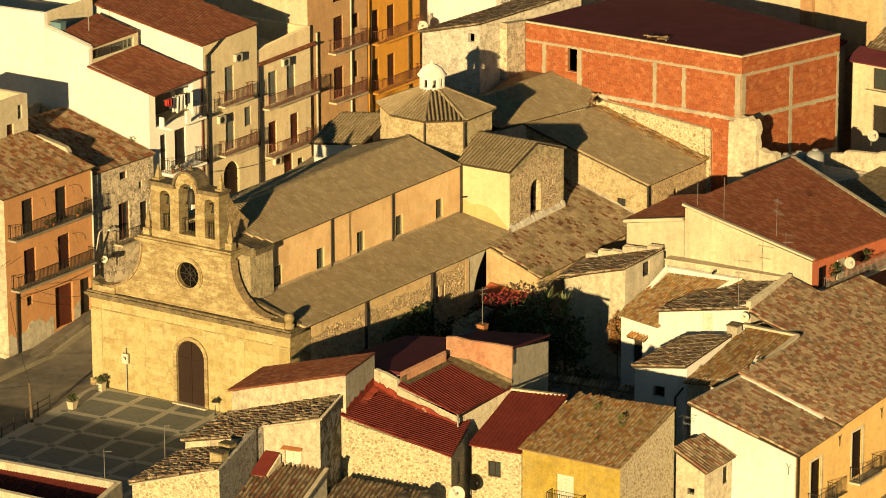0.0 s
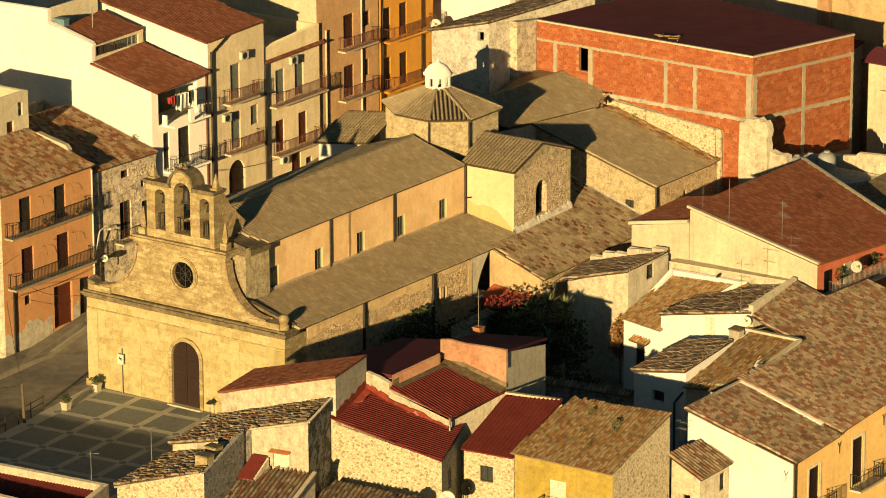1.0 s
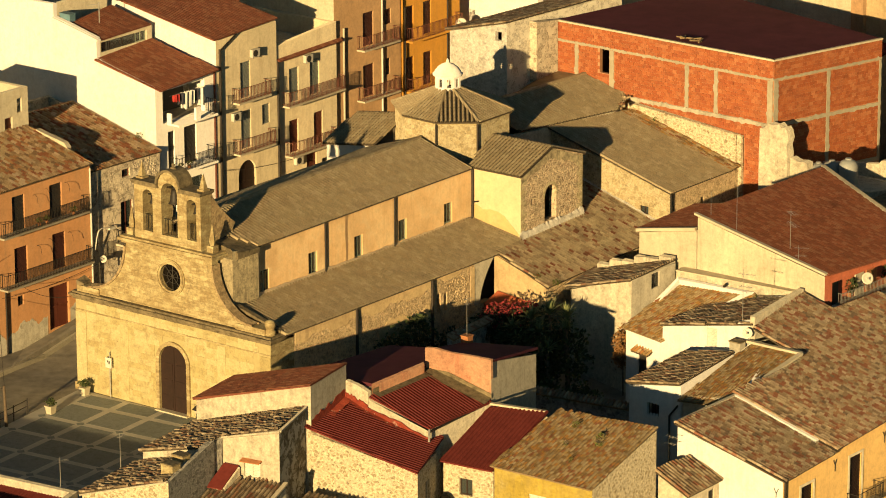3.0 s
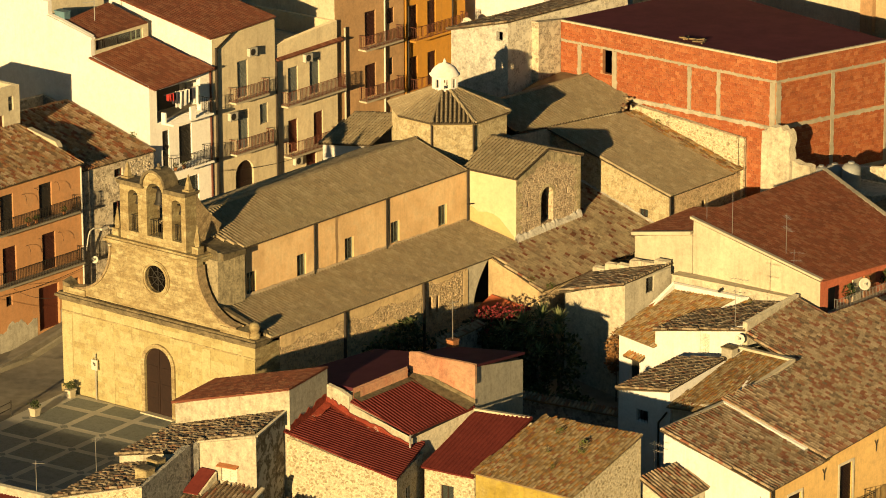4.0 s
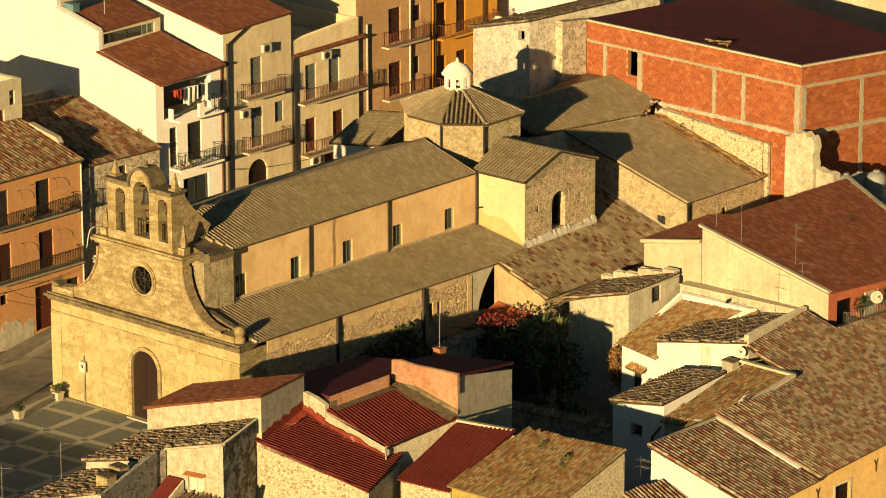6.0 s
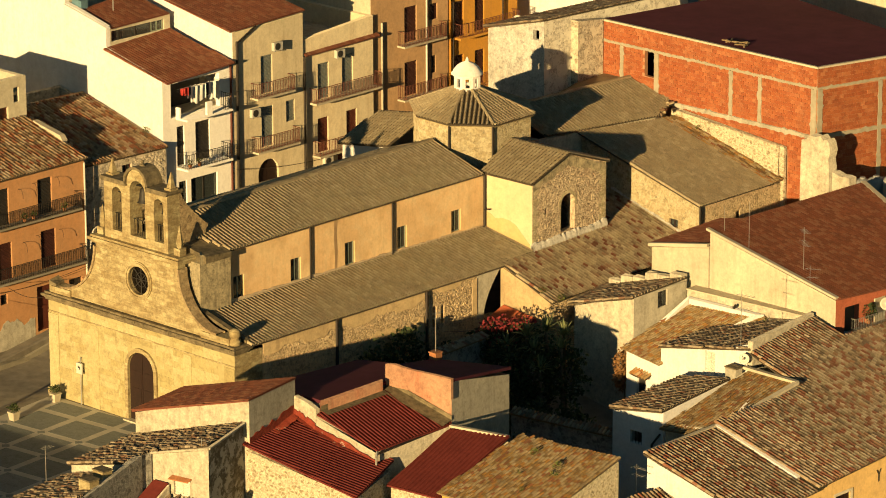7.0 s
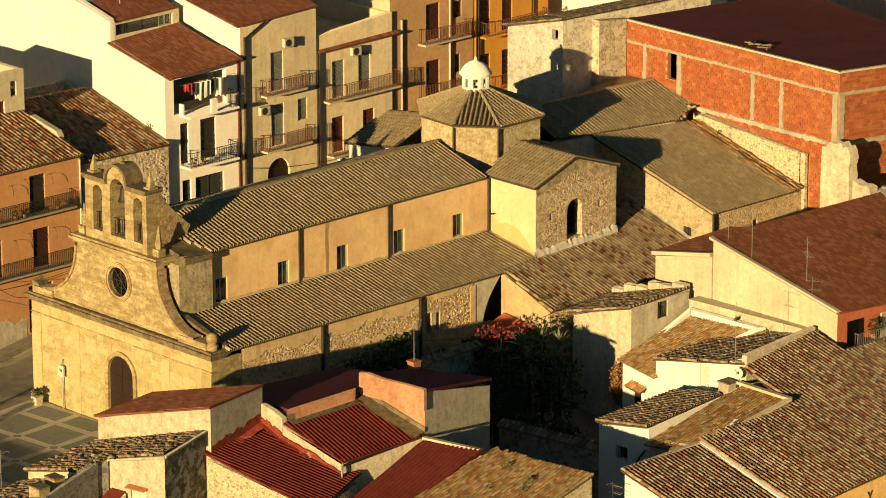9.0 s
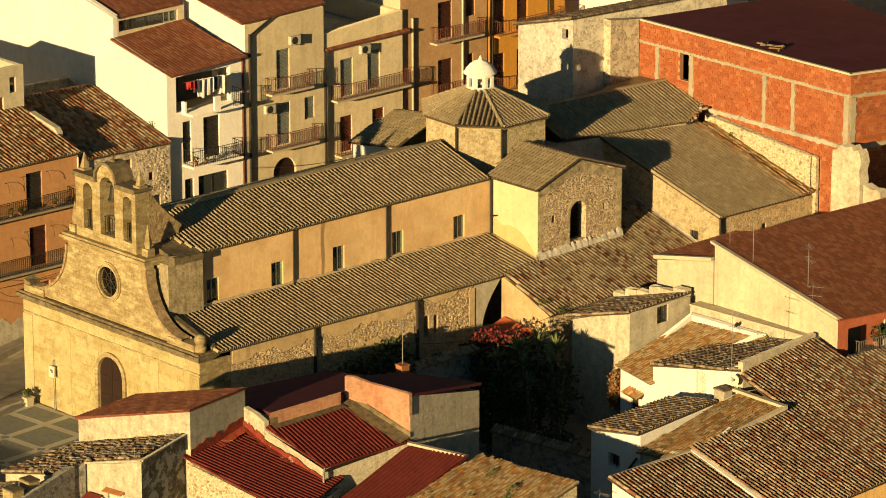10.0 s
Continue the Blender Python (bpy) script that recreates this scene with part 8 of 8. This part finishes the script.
# terrace plants
for k, (x, y) in enumerate(((37.5, 29.5), (37.4, 31.5), (37.6, 33.4))):
    t = thing("potted_plant", (x, y, 5.52), "leafy potted plant on the red terrace", "plant", "terrace plants")
    s = Shape()
    s.lathe((x, y, 5.52), [(0.16, 0), (0.22, 0.35), (0.24, 0.36)], 12)
    part("pot", s, M_CHIMNEY, t)
    leaves(t, "leaves", [(x, y, 6.35, 0.5, 0.5, 0.55)], 900, 0.13, M_LEAF, 60 + k)
# raised ventilation tiles on the large red roof
a, along, up, n, flat, _ = roof_frame([(38.4, 25.6, 8.1), (39.2, 36.4, 7.6), (27.8, 41.5, 9.6), (28.2, 26.3, 10.05)])
rng = random.Random(9)
for i in range(5):
    for j in range(4):
        x, y = 30.0 + j * 2.3 + rng.uniform(-0.2, 0.2), 27.8 + i * 2.4 + 0.5 * j
        z = a.z - (n.x * (x - a.x) + n.y * (y - a.y)) / n.z
        s = Shape()
        s.prism([(x - 0.12, y - 0.1), (x + 0.14, y - 0.1), (x + 0.14, y + 0.1), (x - 0.12, y + 0.1)], z, [z + 0.08, z + 0.11, z + 0.11, z + 0.08])
        part("vent_tile", s, T_RED, pk)


# ---- cables ----
def cable(p, q, sag, label="thin black cable hung across the street"):
    p, q = Vector(p), Vector(q)
    s = Shape()
    n = 14
    side = Vector((0, 0, 1)).cross(q - p).normalized() * 0.016
    for i in range(n + 1):
        c = p.lerp(q, i / n) - Vector((0, 0, sag * 4 * (i / n) * (1 - i / n)))
        s.v += [tuple(c + side), tuple(c + Vector((0, 0, 0.016))), tuple(c - side), tuple(c - Vector((0, 0, 0.016)))]
    s.f = [(i * 4 + k, i * 4 + (k + 1) % 4, i * 4 + 4 + (k + 1) % 4, i * 4 + 4 + k) for i in range(n) for k in range(4)] + [(3, 2, 1, 0), (n * 4, n * 4 + 1, n * 4 + 2, n * 4 + 3)]
    return alone("cable", s, M_BLACKIRON, label, "cable", "overhead cables")


cable((-7.3, 1.0, 4.1), (-7.3, 9.9, 4.2), 0.25, "black cable along the orange house")
cable((-7.3, 0.6, 4.0), (1.25, -7.9, 2.4), 0.5)
cable((-7.3, 0.8, 6.8), (-7.0, -14, 6.0), 0.5)
cable((-7.2, 3.0, 4.3), (0.0, 0.2, 6.0), 0.4)
cable((1.25, -7.9, 2.3), (-6.0, -16, 3.0), 0.4)
cable((-8.2, 23.2, 7.3), (-8.4, 36.3, 6.6), 0.5, "slack cable along the street fronts")
cable((27.2, 4.9, 8.6), (22.4, 21.0, 6.0), 0.6)

dish(31.3, 46.3, 10.55, 0.4, (0.7, -0.6, 0.3))


def weed(x, y, z, r, seed):
    t = thing("weed", (x, y, z), "small tuft of green weeds growing between roof tiles", "weed", "weeds on the roofs")
    leaves(t, "leaves", [(x, y, z + r * 0.5, r, r, r * 0.7)], 500, 0.07, M_WEED, seed, 2.2, 0.6)


for k, (x, y, z, r) in enumerate(((37.2, 1.2, 4.85, 0.28), (39.2, 0.9, 4.65, 0.3), (39.5, 0.2, 4.5, 0.22), (39.0, -1.8, 4.05, 0.2), (37.7, -0.6, 4.4, 0.18),
                                  (-9.9, 17.1, 10.75, 0.25), (19.2, 21.9, 5.25, 0.3), (20.3, 22.3, 4.95, 0.35), (33.6, 24.9, 5.95, 0.18), (13.5, 43.0, 10.0, 0.3))):
    weed(x, y, z, r, 100 + k)

# ruined top of the cottage, wall ties, lamp arm, dark tanks
rp_ = thing("broken_parapet", (24.5, 25.6, 5.8), "broken white mortar parapet along the cottage roof", "parapet")
rng = random.Random(21)
for i in range(6):
    x = 21.7 + i * 0.95
    s = Shape()
    w, h = 0.47, (0.16, 0.34, 0.2, 0.42, 0.24, 0.3)[i]
    z = 5.5 + (x - 21.3) * 0.26
    s.prism([(x - w, 25.5), (x + w, 25.45), (x + w, 25.95), (x - w, 25.9)], z - 0.4, [z + h * 0.8, z + h * rng.uniform(0.9, 1.3), z + h, z + h * rng.uniform(0.7, 1.2)])
    part("mortar_block", s, M_OLDWHITE, rp_)
for x, y, z, ax in ((47.18, 6.82, 1.44, 0), (47.64, 12.25, 1.7, 1), (47.64, 17.58, 1.95, 1)):
    t = thing("wall_tie", (x, y, z), "rusty iron wall tie shaped like a fork", "wall tie", "iron wall ties")
    d = Vector((0, 1, 0)) if ax else Vector((1, 0, 0))
    c = Vector((x, y, z))
    s = Shape()
    s.tube(c - Vector((0, 0, 0.4)), c, 0.018, 5)
    s.tube(c, c + d * 0.16 + Vector((0, 0, 0.3)), 0.018, 5)
    s.tube(c, c - d * 0.16 + Vector((0, 0, 0.3)), 0.018, 5)
    part("fork", s, M_BLACKIRON, t)
wl = thing("wall_lamp", (-7.7, 10.2, 5.0), "white curved street lamp arm on the house corner", "lamp")
s = Shape()
pts = [(-7.75, 10.2, 5.0), (-7.6, 10.25, 5.9), (-7.6, 10.4, 6.25), (-7.6, 10.75, 6.37), (-7.6, 11.55, 6.2)]
for p, q in zip(pts, pts[1:]):
    s.tube(p, q, 0.04, 6)
part("arm", s, M_WHITEPAINT, wl)
s = Shape()
s.prism([(-7.7, 11.4), (-7.5, 11.4), (-7.5, 11.95), (-7.7, 11.95)], 6.08, 6.22)
part("lamp_head", s, M_WHITEPAINT, wl)

tank(31.2, -10.3, 0.9, 0.5, 1.05, M_DARKPAINT, "black plastic water tank beside the rubble wall")
tank(32.6, -10.0, 1.1, 0.5, 1.1, M_DARKPAINT, "black plastic water tank beside the rubble wall")

for k, (x, y, z) in enumerate(((-7.75, 18.75, 8.4), (-7.7, 19.5, 8.4), (-7.3, 4.6, 8.02), (-7.3, 5.3, 8.02), (-7.3, 7.8, 8.02))):
    t = thing("flower_pot", (x, y, z), "small clay pot with a green plant on a balcony", "plant", "balcony plants")
    s = Shape()
    s.lathe((x, y, z), [(0.09, 0), (0.13, 0.22), (0.14, 0.23)], 10)
    part("pot", s, M_CHIMNEY, t)
    leaves(t, "leaves", [(x, y, z + 0.38, 0.2, 0.2, 0.18)], 1500, 0.07, M_WEED, 300 + k)
